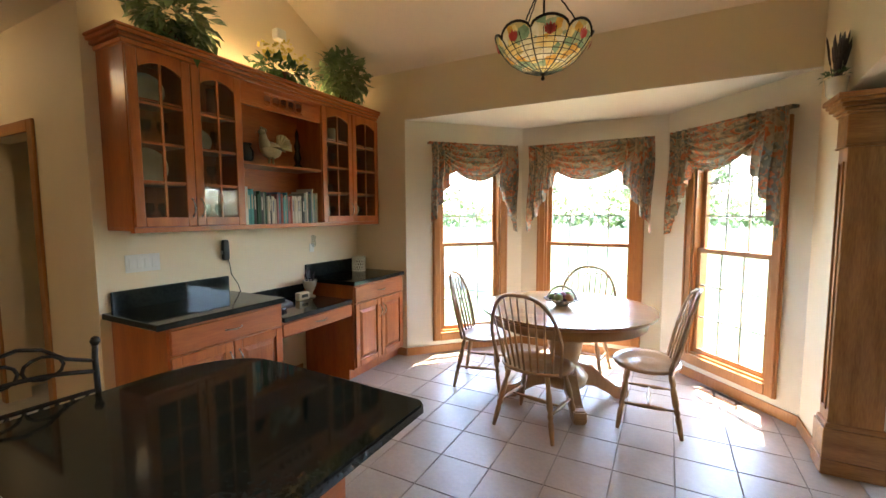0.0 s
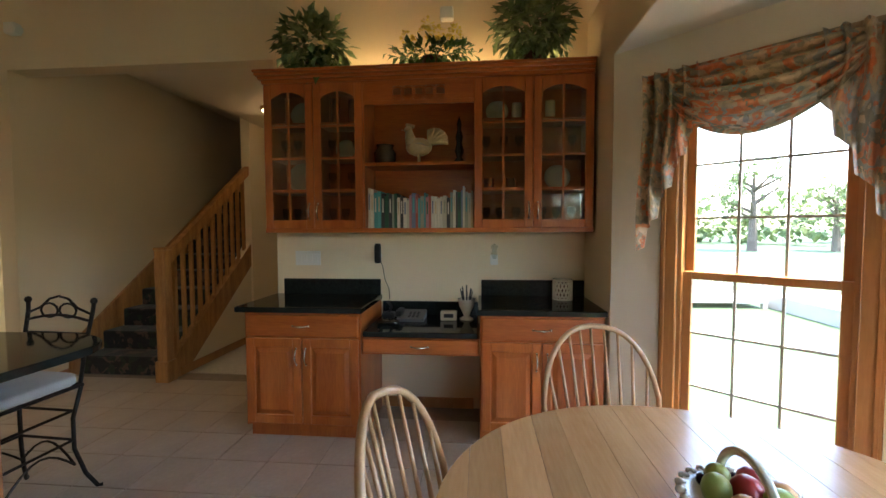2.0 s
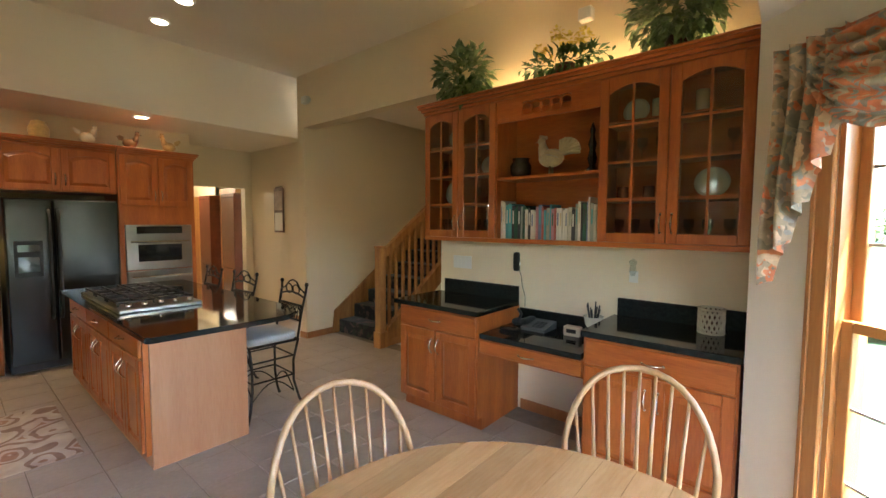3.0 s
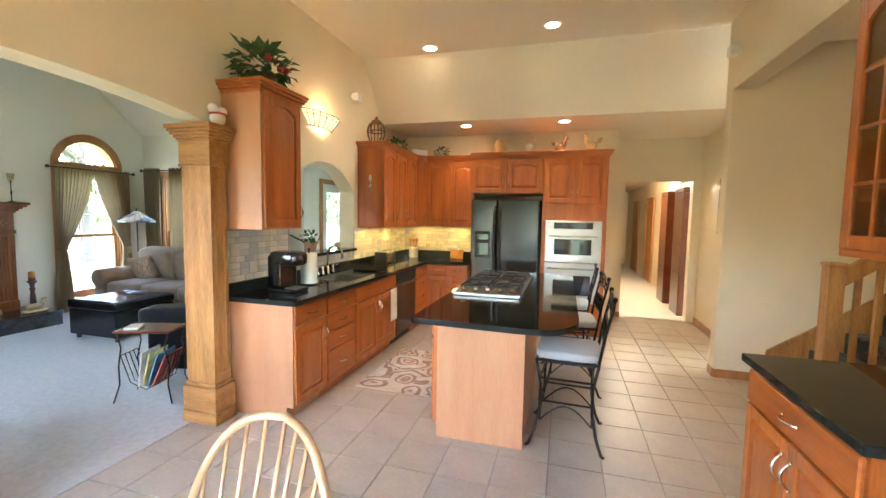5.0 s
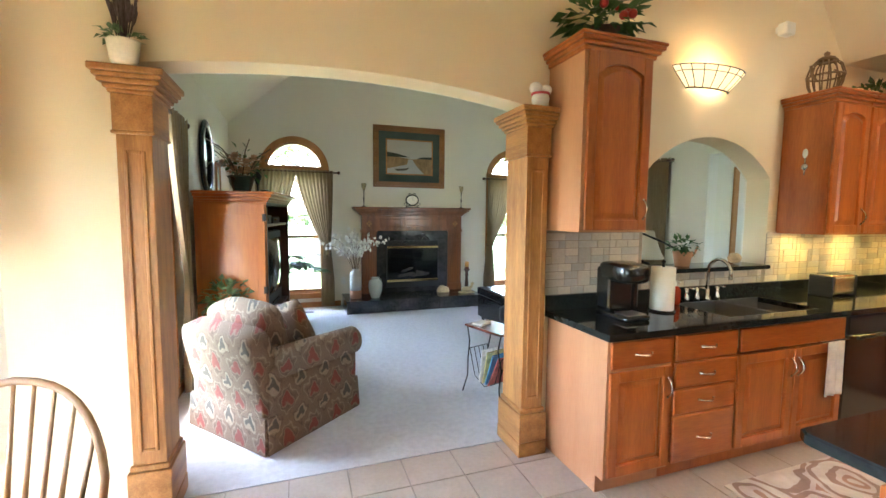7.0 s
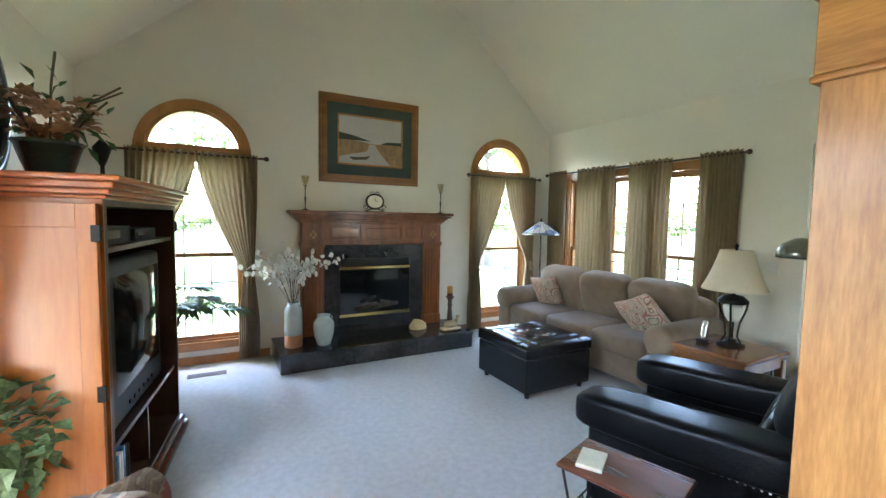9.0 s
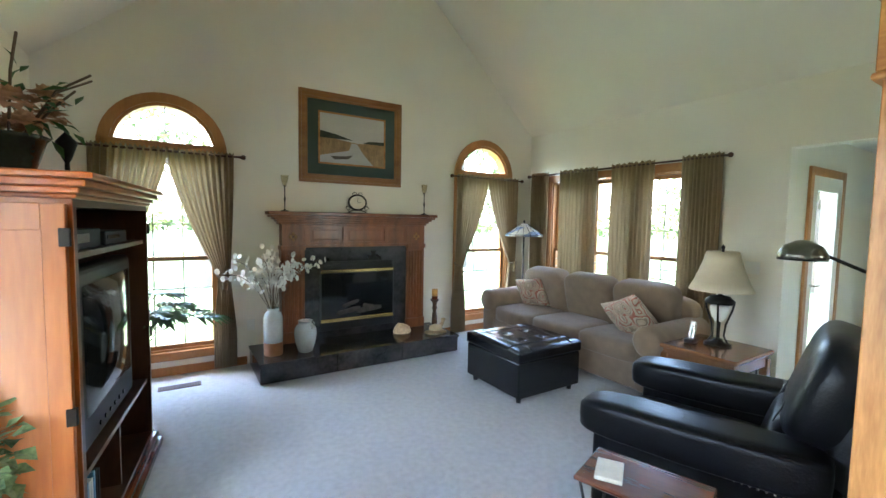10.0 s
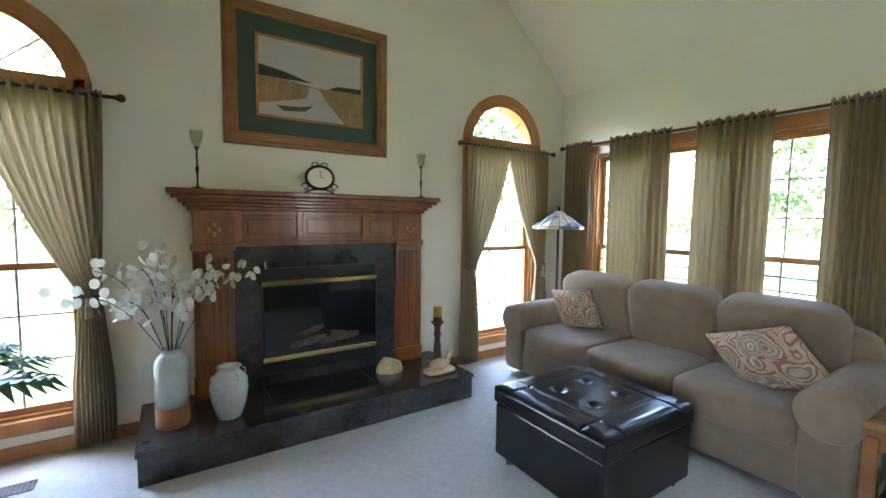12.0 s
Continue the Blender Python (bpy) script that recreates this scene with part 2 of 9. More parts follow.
def spotted(name, colours, scale=14.0, rough=0.85, warp=0.4, bump=0.1, rings=0.0, sheen=0.2):
    """Printed or marbled stuff in several colours."""
    m, nt, bs = nodes_of(name)
    N, L = nt.nodes.new, nt.links.new
    tc, ns, vo, mx, rp = N("ShaderNodeTexCoord"), N("ShaderNodeTexNoise"), N("ShaderNodeTexVoronoi"), N("ShaderNodeMix"), N("ShaderNodeValToRGB")
    ns.inputs["Scale"].default_value = scale * 0.7
    L(tc.outputs["Object"], ns.inputs["Vector"])
    mx.data_type = "VECTOR"
    mx.inputs[0].default_value = warp * 0.35
    L(tc.outputs["Object"], mx.inputs[4])
    L(ns.outputs["Color"], mx.inputs[5])
    vo.inputs["Scale"].default_value = scale
    L(mx.outputs[1], vo.inputs["Vector"])
    if rings:
        mt = N("ShaderNodeMath")
        mt.operation = "PINGPONG"
        mt.inputs[1].default_value = 0.5
        mu = N("ShaderNodeMath")
        mu.operation = "MULTIPLY"
        mu.inputs[1].default_value = rings
        L(vo.outputs["Distance"], mu.inputs[0])
        L(mu.outputs[0], mt.inputs[0])
        m2 = N("ShaderNodeMath")
        m2.operation = "MULTIPLY"
        m2.inputs[1].default_value = 2.0
        L(mt.outputs[0], m2.inputs[0])
        fac = m2.outputs[0]
    else:
        se = N("ShaderNodeSeparateColor")
        L(vo.outputs["Color"], se.inputs[0])
        fac = se.outputs[0]
    cr = rp.color_ramp
    cr.interpolation = "CONSTANT"
    for i, c in enumerate(colours):
        e = cr.elements[i] if i < 2 else cr.elements.new(i / len(colours))
        e.position = i / len(colours)
        e.color = (*c, 1)
    L(fac, rp.inputs[0])
    n3, ml = N("ShaderNodeTexNoise"), N("ShaderNodeMix")
    n3.inputs["Scale"].default_value = scale * 1.8
    n3.inputs["Detail"].default_value = 5
    L(tc.outputs["Object"], n3.inputs["Vector"])
    ml.data_type, ml.blend_type = "RGBA", "OVERLAY"
    ml.inputs[0].default_value = 0.6
    L(rp.outputs[0], ml.inputs[6])
    L(n3.outputs[0], ml.inputs[7])
    L(ml.outputs[2], bs.inputs["Base Color"])
    bs.inputs["Roughness"].default_value, bs.inputs["Sheen Weight"].default_value = rough, sheen
    bp = N("ShaderNodeBump")
    bp.inputs["Strength"].default_value, bp.inputs["Distance"].default_value = bump, 0.005
    L(n3.outputs[0], bp.inputs["Height"])
    L(bp.outputs[0], bs.inputs["Normal"])
    return m


def clear(name, tint=(1, 1, 1), rough=0.0):
    """A window pane: lets light through, mirrors by its angle."""
    m = bpy.data.materials.new(name)
    m.use_nodes = True
    nt = m.node_tree
    nt.nodes.remove(nt.nodes["Principled BSDF"])
    N, L = nt.nodes.new, nt.links.new
    tr, gl, fr, mx = N("ShaderNodeBsdfTransparent"), N("ShaderNodeBsdfGlossy"), N("ShaderNodeLayerWeight"), N("ShaderNodeMixShader")
    tr.inputs[0].default_value = (*tint, 1)
    gl.inputs["Roughness"].default_value = rough
    fr.inputs[0].default_value = 0.5
    pw, rg = N("ShaderNodeMath"), N("ShaderNodeMapRange")
    pw.operation = "POWER"
    pw.inputs[1].default_value = 5.0
    L(fr.outputs["Facing"], pw.inputs[0])
    L(pw.outputs[0], rg.inputs["Value"])
    rg.inputs["To Min"].default_value = 0.035
    L(rg.outputs["Result"], mx.inputs[0])
    L(tr.outputs[0], mx.inputs[1])
    L(gl.outputs[0], mx.inputs[2])
    L(mx.outputs[0], nt.nodes["Material Output"].inputs[0])
    return m


def lampglow(name, colour, power):
    m, nt, bs = nodes_of(name)
    bs.inputs["Base Color"].default_value = (*colour, 1)
    bs.inputs["Emission Color"].default_value, bs.inputs["Emission Strength"].default_value = (*colour, 1), power
    return m


PAINT = mat("cream_paint", (0.80, 0.67, 0.46), 0.6, var=0.04, scale=1.5, fine=180, bump=0.04)
PAINT_BAY = mat("pale_cream_paint", (0.78, 0.73, 0.6), 0.6, var=0.04, scale=1.5, fine=180, bump=0.04)
PAINT_LIVING = mat("sage_cream_paint", (0.81, 0.755, 0.645), 0.6, var=0.04, scale=1.5, fine=180, bump=0.04)
CEIL = mat("cream_ceiling_paint", (0.82, 0.71, 0.54), 0.7, var=0.03, scale=1.5, fine=160, bump=0.05)
CEIL_BAY = mat("white_ceiling_paint", (0.8, 0.78, 0.72), 0.7, var=0.03, scale=1.5, fine=160, bump=0.05)
CHERRY = wood("cherry_wood", (0.54, 0.155, 0.03), (0.31, 0.07, 0.012), "z", 0.34, 0.22)
CHERRY_X = wood("cherry_wood_level", (0.54, 0.155, 0.03), (0.31, 0.07, 0.012), "x", 0.34, 0.22)
MAPLE = wood("pale_cherry_panel", (0.55, 0.27, 0.13), (0.47, 0.2, 0.085), "z", 0.38, 0.2)
OAK = wood("golden_oak", (0.54, 0.26, 0.075), (0.25, 0.09, 0.02), "z", 0.46, 0.08, ring=14)
OAK_X = wood("golden_oak_level", (0.54, 0.26, 0.075), (0.25, 0.09, 0.02), "x", 0.46, 0.08, ring=14)
TRIM = wood("oak_trim", (0.5, 0.23, 0.075), (0.36, 0.145, 0.04), "z", 0.4, 0.2)
TABLE_OAK = wood("honey_oak_tabletop", (0.58, 0.33, 0.14), (0.44, 0.22, 0.08), "x", 0.25, 0.4, each=0.16)
CHAIR_OAK = wood("chair_oak", (0.50, 0.30, 0.14), (0.36, 0.19, 0.08), "z", 0.35, 0.3)
MANTEL = wood("red_oak_mantel", (0.30, 0.095, 0.027), (0.11, 0.032, 0.009), "z", 0.35, 0.3, ring=12)
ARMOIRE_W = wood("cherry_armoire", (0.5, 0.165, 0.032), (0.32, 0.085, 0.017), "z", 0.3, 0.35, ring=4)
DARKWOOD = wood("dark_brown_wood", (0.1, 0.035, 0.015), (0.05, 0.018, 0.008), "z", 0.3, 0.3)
MAHOG = wood("mahogany", (0.16, 0.045, 0.022), (0.09, 0.024, 0.012), "x", 0.25, 0.5)
GRANITE = mat("black_granite", (0.01, 0.011, 0.011), 0.06, var=0.1, scale=60, fine=260, bump=0.0, other=(0.022, 0.026, 0.024), spec=0.27)
MARBLE = mat("dark_grey_marble", (0.009, 0.009, 0.01), 0.12, scale=5, fine=26, bump=0.0, other=(0.065, 0.06, 0.06), coat=0.1)
TILE = mat("beige_ceramic_tile", (0.46, 0.38, 0.30), 0.36, var=0.1, scale=5, fine=40, bump=0.03, each=0.05)
GROUT = mat("grey_grout", (0.30, 0.25, 0.20), 0.9, var=0.15, scale=12, fine=120, bump=0.2)
CARPET = mat("pale_beige_carpet", (0.51, 0.50, 0.485), 0.95, var=0.12, scale=22, fine=260, bump=0.9, sheen=0.2)
CARPET_HALL = mat("beige_hall_carpet", (0.66, 0.62, 0.56), 0.95, var=0.1, scale=22, fine=260, bump=0.5)
BLACKRUNNER = spotted("black_floral_stair_carpet", [(0.01, 0.01, 0.012), (0.012, 0.012, 0.014), (0.02, 0.03, 0.02), (0.1, 0.06, 0.05)], 16, 0.95)
IRON = mat("black_iron", (0.018, 0.015, 0.013), 0.45, 0.6, var=0.2, scale=20, fine=120, bump=0.1)
STEEL = mat("brushed_steel", (0.44, 0.42, 0.39), 0.28, 1.0, var=0.06, scale=3, fine=200, bump=0.02, stretch=(0.1, 1, 6))
CHROME = mat("satin_nickel", (0.62, 0.6, 0.56), 0.2, 1.0, var=0.04, scale=10, fine=80, bump=0.0)
BRASS = mat("polished_brass", (0.75, 0.55, 0.22), 0.18, 1.0, var=0.08, scale=10, fine=80, bump=0.0)
BLACKGLOSS = mat("black_appliance", (0.012, 0.013, 0.013), 0.18, var=0.1, scale=30, fine=160, bump=0.02, coat=0.3)
BLACKMATT = mat("black_plastic", (0.016, 0.016, 0.017), 0.5, var=0.15, scale=20, fine=150, bump=0.05)
DARKGLASS = mat("dark_glass", (0.01, 0.011, 0.012), 0.05, var=0.05, scale=3, fine=20, bump=0.0, coat=0.5)
WHITE = mat("white_plastic", (0.78, 0.76, 0.7), 0.4, var=0.03, scale=4, fine=60, bump=0.02)
WHITEDOOR = mat("white_painted_door", (0.74, 0.7, 0.62), 0.45, var=0.03, scale=3, fine=80, bump=0.03)
CERAMIC = mat("cream_ceramic", (0.72, 0.66, 0.52), 0.25, var=0.1, scale=9, fine=60, bump=0.04, coat=0.3)
CELADON = mat("pale_celadon_glaze", (0.5, 0.57, 0.565), 0.2, var=0.12, scale=7, fine=50, bump=0.03, coat=0.4)
TERRACOTTA = mat("terracotta", (0.42, 0.2, 0.1), 0.8, var=0.15, scale=9, fine=80, bump=0.1)
LEATHER = mat("black_leather", (0.005, 0.005, 0.006), 0.32, var=0.2, scale=7, fine=110, bump=0.35, coat=0.0, spec=0.14)
LEATHER_TOP = mat("polished_black_leather", (0.006, 0.006, 0.007), 0.2, var=0.2, scale=9, fine=90, bump=0.25, spec=0.5)
SOFAFAB = mat("taupe_chenille", (0.205, 0.138, 0.088), 0.9, var=0.16, scale=9, fine=240, bump=0.3, sheen=0.15)
CURTAIN = mat("olive_taupe_sheer", (0.28, 0.195, 0.105), 0.8, var=0.14, scale=5, fine=200, bump=0.12, stretch=(1, 1, 0.2), sheen=0.3)
FLORAL = spotted("floral_valance_print", [(0.42, 0.31, 0.2), (0.2, 0.17, 0.115), (0.5, 0.15, 0.055), (0.33, 0.26, 0.17), (0.52, 0.38, 0.25), (0.52, 0.19, 0.085), (0.26, 0.25, 0.21)], 15, 0.85, 1.3)


def damask(name, colours, wide, high, rough=0.9):
    """Woven stuff with staggered medallions, in bands of colour from the ground to the heart of each motif."""
    m, nt, bs = nodes_of(name)
    N, L = nt.nodes.new, nt.links.new

    def calc(op, a, b, c=None):
        q = N("ShaderNodeMath")
        q.operation = op
        for i, v in enumerate((a, b, c)):
            if v is None:
                continue
            if isinstance(v, (int, float)):
                q.inputs[i].default_value = v
            else:
                L(v, q.inputs[i])
        return q.outputs[0]

    tc, se, ns = N("ShaderNodeTexCoord"), N("ShaderNodeSeparateXYZ"), N("ShaderNodeTexNoise")
    L(tc.outputs["Object"], se.inputs[0])
    ns.inputs["Scale"].default_value, ns.inputs["Detail"].default_value = 9.0, 3.0
    L(tc.outputs["Object"], ns.inputs["Vector"])
    warp = calc("MULTIPLY_ADD", ns.outputs[0], 2.4, -1.2)
    u = calc("ADD", calc("MULTIPLY", calc("ADD", se.outputs[0], se.outputs[1]), 2 * math.pi / wide), warp)
    v = calc("ADD", calc("MULTIPLY", se.outputs[2], 2 * math.pi / high), warp)
    su, sv = calc("SINE", u, None), calc("SINE", v, None)
    scroll = calc("MULTIPLY", calc("SINE", calc("MULTIPLY", u, 3.0), None), calc("SINE", calc("MULTIPLY", v, 2.0), None))
    body = calc("MULTIPLY_ADD", calc("ADD", su, sv), 0.22, 0.5)
    fac = calc("MULTIPLY_ADD", scroll, 0.09, body)
    rp = N("ShaderNodeValToRGB")
    cr = rp.color_ramp
    for i, (p, c) in enumerate(colours):
        e = cr.elements[i] if i < 2 else cr.elements.new(p)
        e.position, e.color = p, (*c, 1)
    L(fac, rp.inputs[0])
    n2, ml = N("ShaderNodeTexNoise"), N("ShaderNodeMix")
    n2.inputs["Scale"].default_value, n2.inputs["Detail"].default_value = 120.0, 4.0
    L(tc.outputs["Object"], n2.inputs["Vector"])
    ml.data_type, ml.blend_type = "RGBA", "OVERLAY"
    ml.inputs[0].default_value = 0.45
    L(rp.outputs[0], ml.inputs[6])
    L(n2.outputs[0], ml.inputs[7])
    L(ml.outputs[2], bs.inputs["Base Color"])
    bs.inputs["Roughness"].default_value = rough
    bp = N("ShaderNodeBump")
    bp.inputs["Strength"].default_value, bp.inputs["Distance"].default_value = 0.15, 0.004
    L(n2.outputs[0], bp.inputs["Height"])
    L(bp.outputs[0], bs.inputs["Normal"])
    return m


TAUPE, CREAMY, BROWNISH, BRICKRED = (0.17, 0.11, 0.066), (0.27, 0.2, 0.13), (0.12, 0.074, 0.044), (0.2, 0.05, 0.033)
PAISLEY = damask("paisley_upholstery", [(0.0, (0.085, 0.072, 0.05)), (1.0, BRICKRED), (0.12, (0.085, 0.072, 0.05)), (0.16, CREAMY), (0.26, CREAMY), (0.3, BROWNISH), (0.36, TAUPE), (0.56, TAUPE), (0.6, CREAMY), (0.64, TAUPE), (0.74, BROWNISH), (0.78, (0.23, 0.15, 0.095)), (0.86, BRICKRED)], 0.23, 0.25)
PILLOW = spotted("medallion_pillow_print", [(0.42, 0.33, 0.24), (0.32, 0.11, 0.07), (0.45, 0.37, 0.28), (0.24, 0.17, 0.12), (0.4, 0.3, 0.21)], 8, 0.9, 0.3, rings=1.5, sheen=0.0)
RUGMAT = spotted("medallion_rug_print", [(0.62, 0.52, 0.4), (0.4, 0.22, 0.13), (0.6, 0.5, 0.4), (0.32, 0.2, 0.13), (0.62, 0.54, 0.43)], 4.5, 0.95, 0.6, rings=1.0)
SEATFAB = mat("grey_seat_cloth", (0.34, 0.33, 0.31), 0.85, var=0.1, scale=8, fine=220, bump=0.15, sheen=0.3)
GREEN = mat("glossy_green_leaf", (0.075, 0.165, 0.045), 0.4, scale=9, fine=60, bump=0.05, other=(0.03, 0.075, 0.024), coat=0.1)
PALEGREEN = mat("variegated_leaf", (0.27, 0.36, 0.16), 0.45, scale=14, fine=70, bump=0.05, other=(0.03, 0.08, 0.028))
YELLOW = mat("yellow_petals", (0.75, 0.6, 0.12), 0.7, var=0.2, scale=14, fine=80, bump=0.05)
PEACH = mat("dusty_peach_petals", (0.5, 0.28, 0.16), 0.75, var=0.25, scale=14, fine=80, bump=0.05)
REDP = mat("red_berries", (0.45, 0.03, 0.03), 0.4, var=0.2, scale=14, fine=80, bump=0.03)
WHITEP = mat("white_silk_petals", (0.75, 0.72, 0.66), 0.6, var=0.05, scale=14, fine=80, bump=0.05)
BROWNSTEM = mat("brown_twigs", (0.12, 0.08, 0.05), 0.8, var=0.25, scale=14, fine=90, bump=0.2)


def thin(m, share):
    """Lets part of the light through cloth, paper or glass."""
    nt = m.node_tree
    bs = nt.nodes["Principled BSDF"]
    tr, mx = nt.nodes.new("ShaderNodeBsdfTranslucent"), nt.nodes.new("ShaderNodeMixShader")
    mx.inputs[0].default_value = share
    nt.links.new(bs.inputs["Base Color"].links[0].from_socket, tr.inputs[0])
    nt.links.new(bs.outputs[0], mx.inputs[1])
    nt.links.new(tr.outputs[0], mx.inputs[2])
    nt.links.new(mx.outputs[0], nt.nodes["Material Output"].inputs[0])


thin(CURTAIN, 0.26)
thin(FLORAL, 0.16)
thin(WHITEP, 0.3)
thin(GREEN, 0.35)
GLASS = clear("window_glass")
CABGLASS = clear("cabinet_glass", (0.9, 0.92, 0.9))
GLASSWARE = clear("glassware", (0.86, 0.9, 0.88), 0.02)
MIRROR = mat("mirror", (0.85, 0.86, 0.86), 0.02, 1.0, var=0.01, bump=0.0)

# ---- large structure ----
XH, XA, XL, YB = -3.13, 0.80, 0.98, 4.05      # hutch wall, arch wall (kitchen side, living side), bay opening
TOP = 3.46                                   # flat kitchen ceiling
XF, YS, YN = 5.55, -1.83, 3.80               # fireplace wall, sofa wall, mirror wall
LR_TOP = 2.86                                # where the living room walls meet the sloped ceiling
TL = 0.325                                   # tile pitch


def wall(name, material, *boxes, label="painted plaster wall"):
    bm = B()
    for b in boxes:
        box(bm, *b)
    return solo(name, bm, material, label, "wall", "structure")


# ground under the house and outside
def lawn():
    bm = B()
    n = 48
    rad = [0, 4, 8, 12, 18, 26, 40, 60, 100, 180, 400, 1200]
    rings = []
    for r in rad[1:]:
        ring = []
        for i in range(n):
            a = 2 * math.pi * i / n
            x, y = r * math.cos(a), r * math.sin(a)
            ring.append(bm.verts.new((x, y, -0.32 + (0.35 * noise.noise((x * 0.05, y * 0.05, 0)) if r > 14 else 0))))
        rings.append(ring)
    bm.faces.new(rings[0])
    for a, b in zip(rings, rings[1:]):
        for i in range(n):
            bm.faces.new((a[i], a[(i + 1) % n], b[(i + 1) % n], b[i]))
    bmesh.ops.recalc_face_normals(bm, faces=bm.faces)
    solo("ground", bm, LAWN, "sunlit mown green lawn round the house", "lawn", "structure")


LAWN = mat("lawn", (0.05, 0.085, 0.03), 0.95, scale=0.8, fine=40, bump=0.5, other=(0.03, 0.055, 0.02))
CONCRETE = mat("pale_concrete", (0.34, 0.32, 0.29), 0.85, var=0.12, scale=2, fine=60, bump=0.15)
lawn()
bm = B()
box(bm, -9.5, -3.6, 9.5, 13.5, -0.4, -0.02)
solo("driveway", bm, CONCRETE, "pale concrete drive beyond the lawn", "driveway", "structure")

# floors
bm = B()
box(bm, -3.75, 0.94, -3.2, 4.05, -0.12, -0.008)
prism(bm, [(-2.52, 4.05), (0.84, 4.05), (-0.06, 5.1), (-1.58, 5.1)], "z", -0.12, -0.008)
solo("floor", bm, GROUT, "beige ceramic tile floor with grey grout", "floor", "structure")
FLOOR = bpy.data.objects["floor"]
bm = B()
box(bm, 0.94, XF, YS, YN, -0.12, 0.004)
box(bm, 0.98, 2.3, -5.2, YS, -0.12, 0.0)
solo("floor_living", bm, CARPET, "pale beige cut pile carpet", "carpet", "structure")
bm = B()
box(bm, -3.75, -2.2, -12.0, -3.2, -0.12, 0.0)
box(bm, -7.2, -3.75, -0.75, 2.6, -0.12, 0.0)
box(bm, -8.0, -3.75, -5.0, -0.9, -0.12, 0.0)
solo("floor_hall", bm, CARPET_HALL, "beige hall carpet", "carpet", "structure")

# kitchen walls
wall("wall_hutch", PAINT, (XH - 0.14, XH, 1.6, 4.2, 0, 3.6), (XH - 0.14, XH, -0.9, 1.6, 2.79, 3.6), label="cream painted wall behind the built-in desk")
bm = B()
box(bm, XH, -2.48, YB, YB + 0.15, 0, 3.6)
box(bm, -2.48, XA, YB, YB + 0.15, 2.476, 3.6)
box(bm, XA, XL, 3.6, YB + 0.15, 0, 3.6)
solo("wall_north", bm, PAINT, "cream painted wall over the bay opening", "wall", "structure")


def arc(c, half, spring, rise, n=14):
    """Points of a flat arch from c + half to c - half."""
    r = (half * half + rise * rise) / (2 * rise)
    a = math.asin(min(1, half / r)) if rise < half else math.pi - math.asin(min(1, half / r))
    return [(c + r * math.sin(a * (1 - 2 * i / n)), spring + rise - r + r * math.cos(a * (1 - 2 * i / n))) for i in range(n + 1)]


# arch wall: cased opening to the living room, arched pass-through over the sink
bm = B()
prism(bm, [(3.6, 2.185), (3.6, 5.6), (1.5, 5.6), (1.5, 2.185)] + arc(2.55, 1.05, 2.185, 0.09)[::-1][1:-1], "x", XA, XL)
box(bm, XA, XL, 0.58, 1.5, 0, 5.6)
box(bm, XA, XL, -0.66, 0.58, 0, 1.12)
prism(bm, [(0.58, 1.82), (0.58, 5.6), (-0.66, 5.6), (-0.66, 1.82)] + arc(-0.04, 0.62, 1.82, 0.28)[::-1][1:-1], "x", XA, XL)
box(bm, XA, XL, -2.55, -0.66, 0, 5.6)
solo("wall_arch", bm, PAINT, "cream wall with a wide flat arch and an arched pass-through", "wall", "structure")
# living side skin of that wall
bm = B()
prism(bm, [(3.6, 2.185), (3.6, 5.6), (1.5, 5.6), (1.5, 2.185)] + arc(2.55, 1.05, 2.185, 0.09)[::-1][1:-1], "x", XL + 0.002, XL + 0.012)
box(bm, XL + 0.002, XL + 0.012, 3.6, YN, 0, 5.6)
box(bm, XL + 0.002, XL + 0.012, 0.58, 1.5, 0, 5.6)
box(bm, XL + 0.002, XL + 0.012, -0.66, 0.58, 0, 1.12)
prism(bm, [(0.58, 1.82), (0.58, 5.6), (-0.66, 5.6), (-0.66, 1.82)] + arc(-0.04, 0.62, 1.82, 0.28)[::-1][1:-1], "x", XL + 0.002, XL + 0.012)
box(bm, XL + 0.002, XL + 0.012, YS, -0.66, 0, 5.6)
solo("wall_arch_living_side", bm, PAINT_LIVING, "sage cream painted wall", "wall", "structure")

wall("wall_kitchen_back", PAINT, (-2.22, XA, -2.55, -2.4, 0, 3.0), (-2.34, -2.22, -3.2, -2.4, 0, 3.0))
wall("wall_hall_opening", PAINT, (-2.54, -2.34, -3.35, -3.2, 0, 2.95), (-3.48, -2.54, -3.35, -3.2, 2.14, 2.95), (-3.75, -3.48, -3.35, -3.2, 0, 2.95))
wall("wall_plaque", PAINT, (-3.72, -3.6, -3.2, -1.62, 0, 2.95), (-3.72, -3.6, -1.62, -0.9, 2.2, 2.95))
wall("wall_stair", PAINT, (-7.2, XH, -0.9, -0.75, 0, 3.6), (XH - 0.47, XH, -0.9, -0.897, 0, 0.01))
wall("wall_under_stair", PAINT, (-7.2, -4.98, 0.22, 0.34, 0, 3.2))
bm = B()
prism(bm, [(-3.66, 0.0), (-4.98, 0.0), (-4.98, 1.27), (-3.66, 0.12)], "y", 0.24, 0.32)
solo("wall_stair_side", bm, PAINT, "cream wall closing the side of the stair", "wall", "structure")
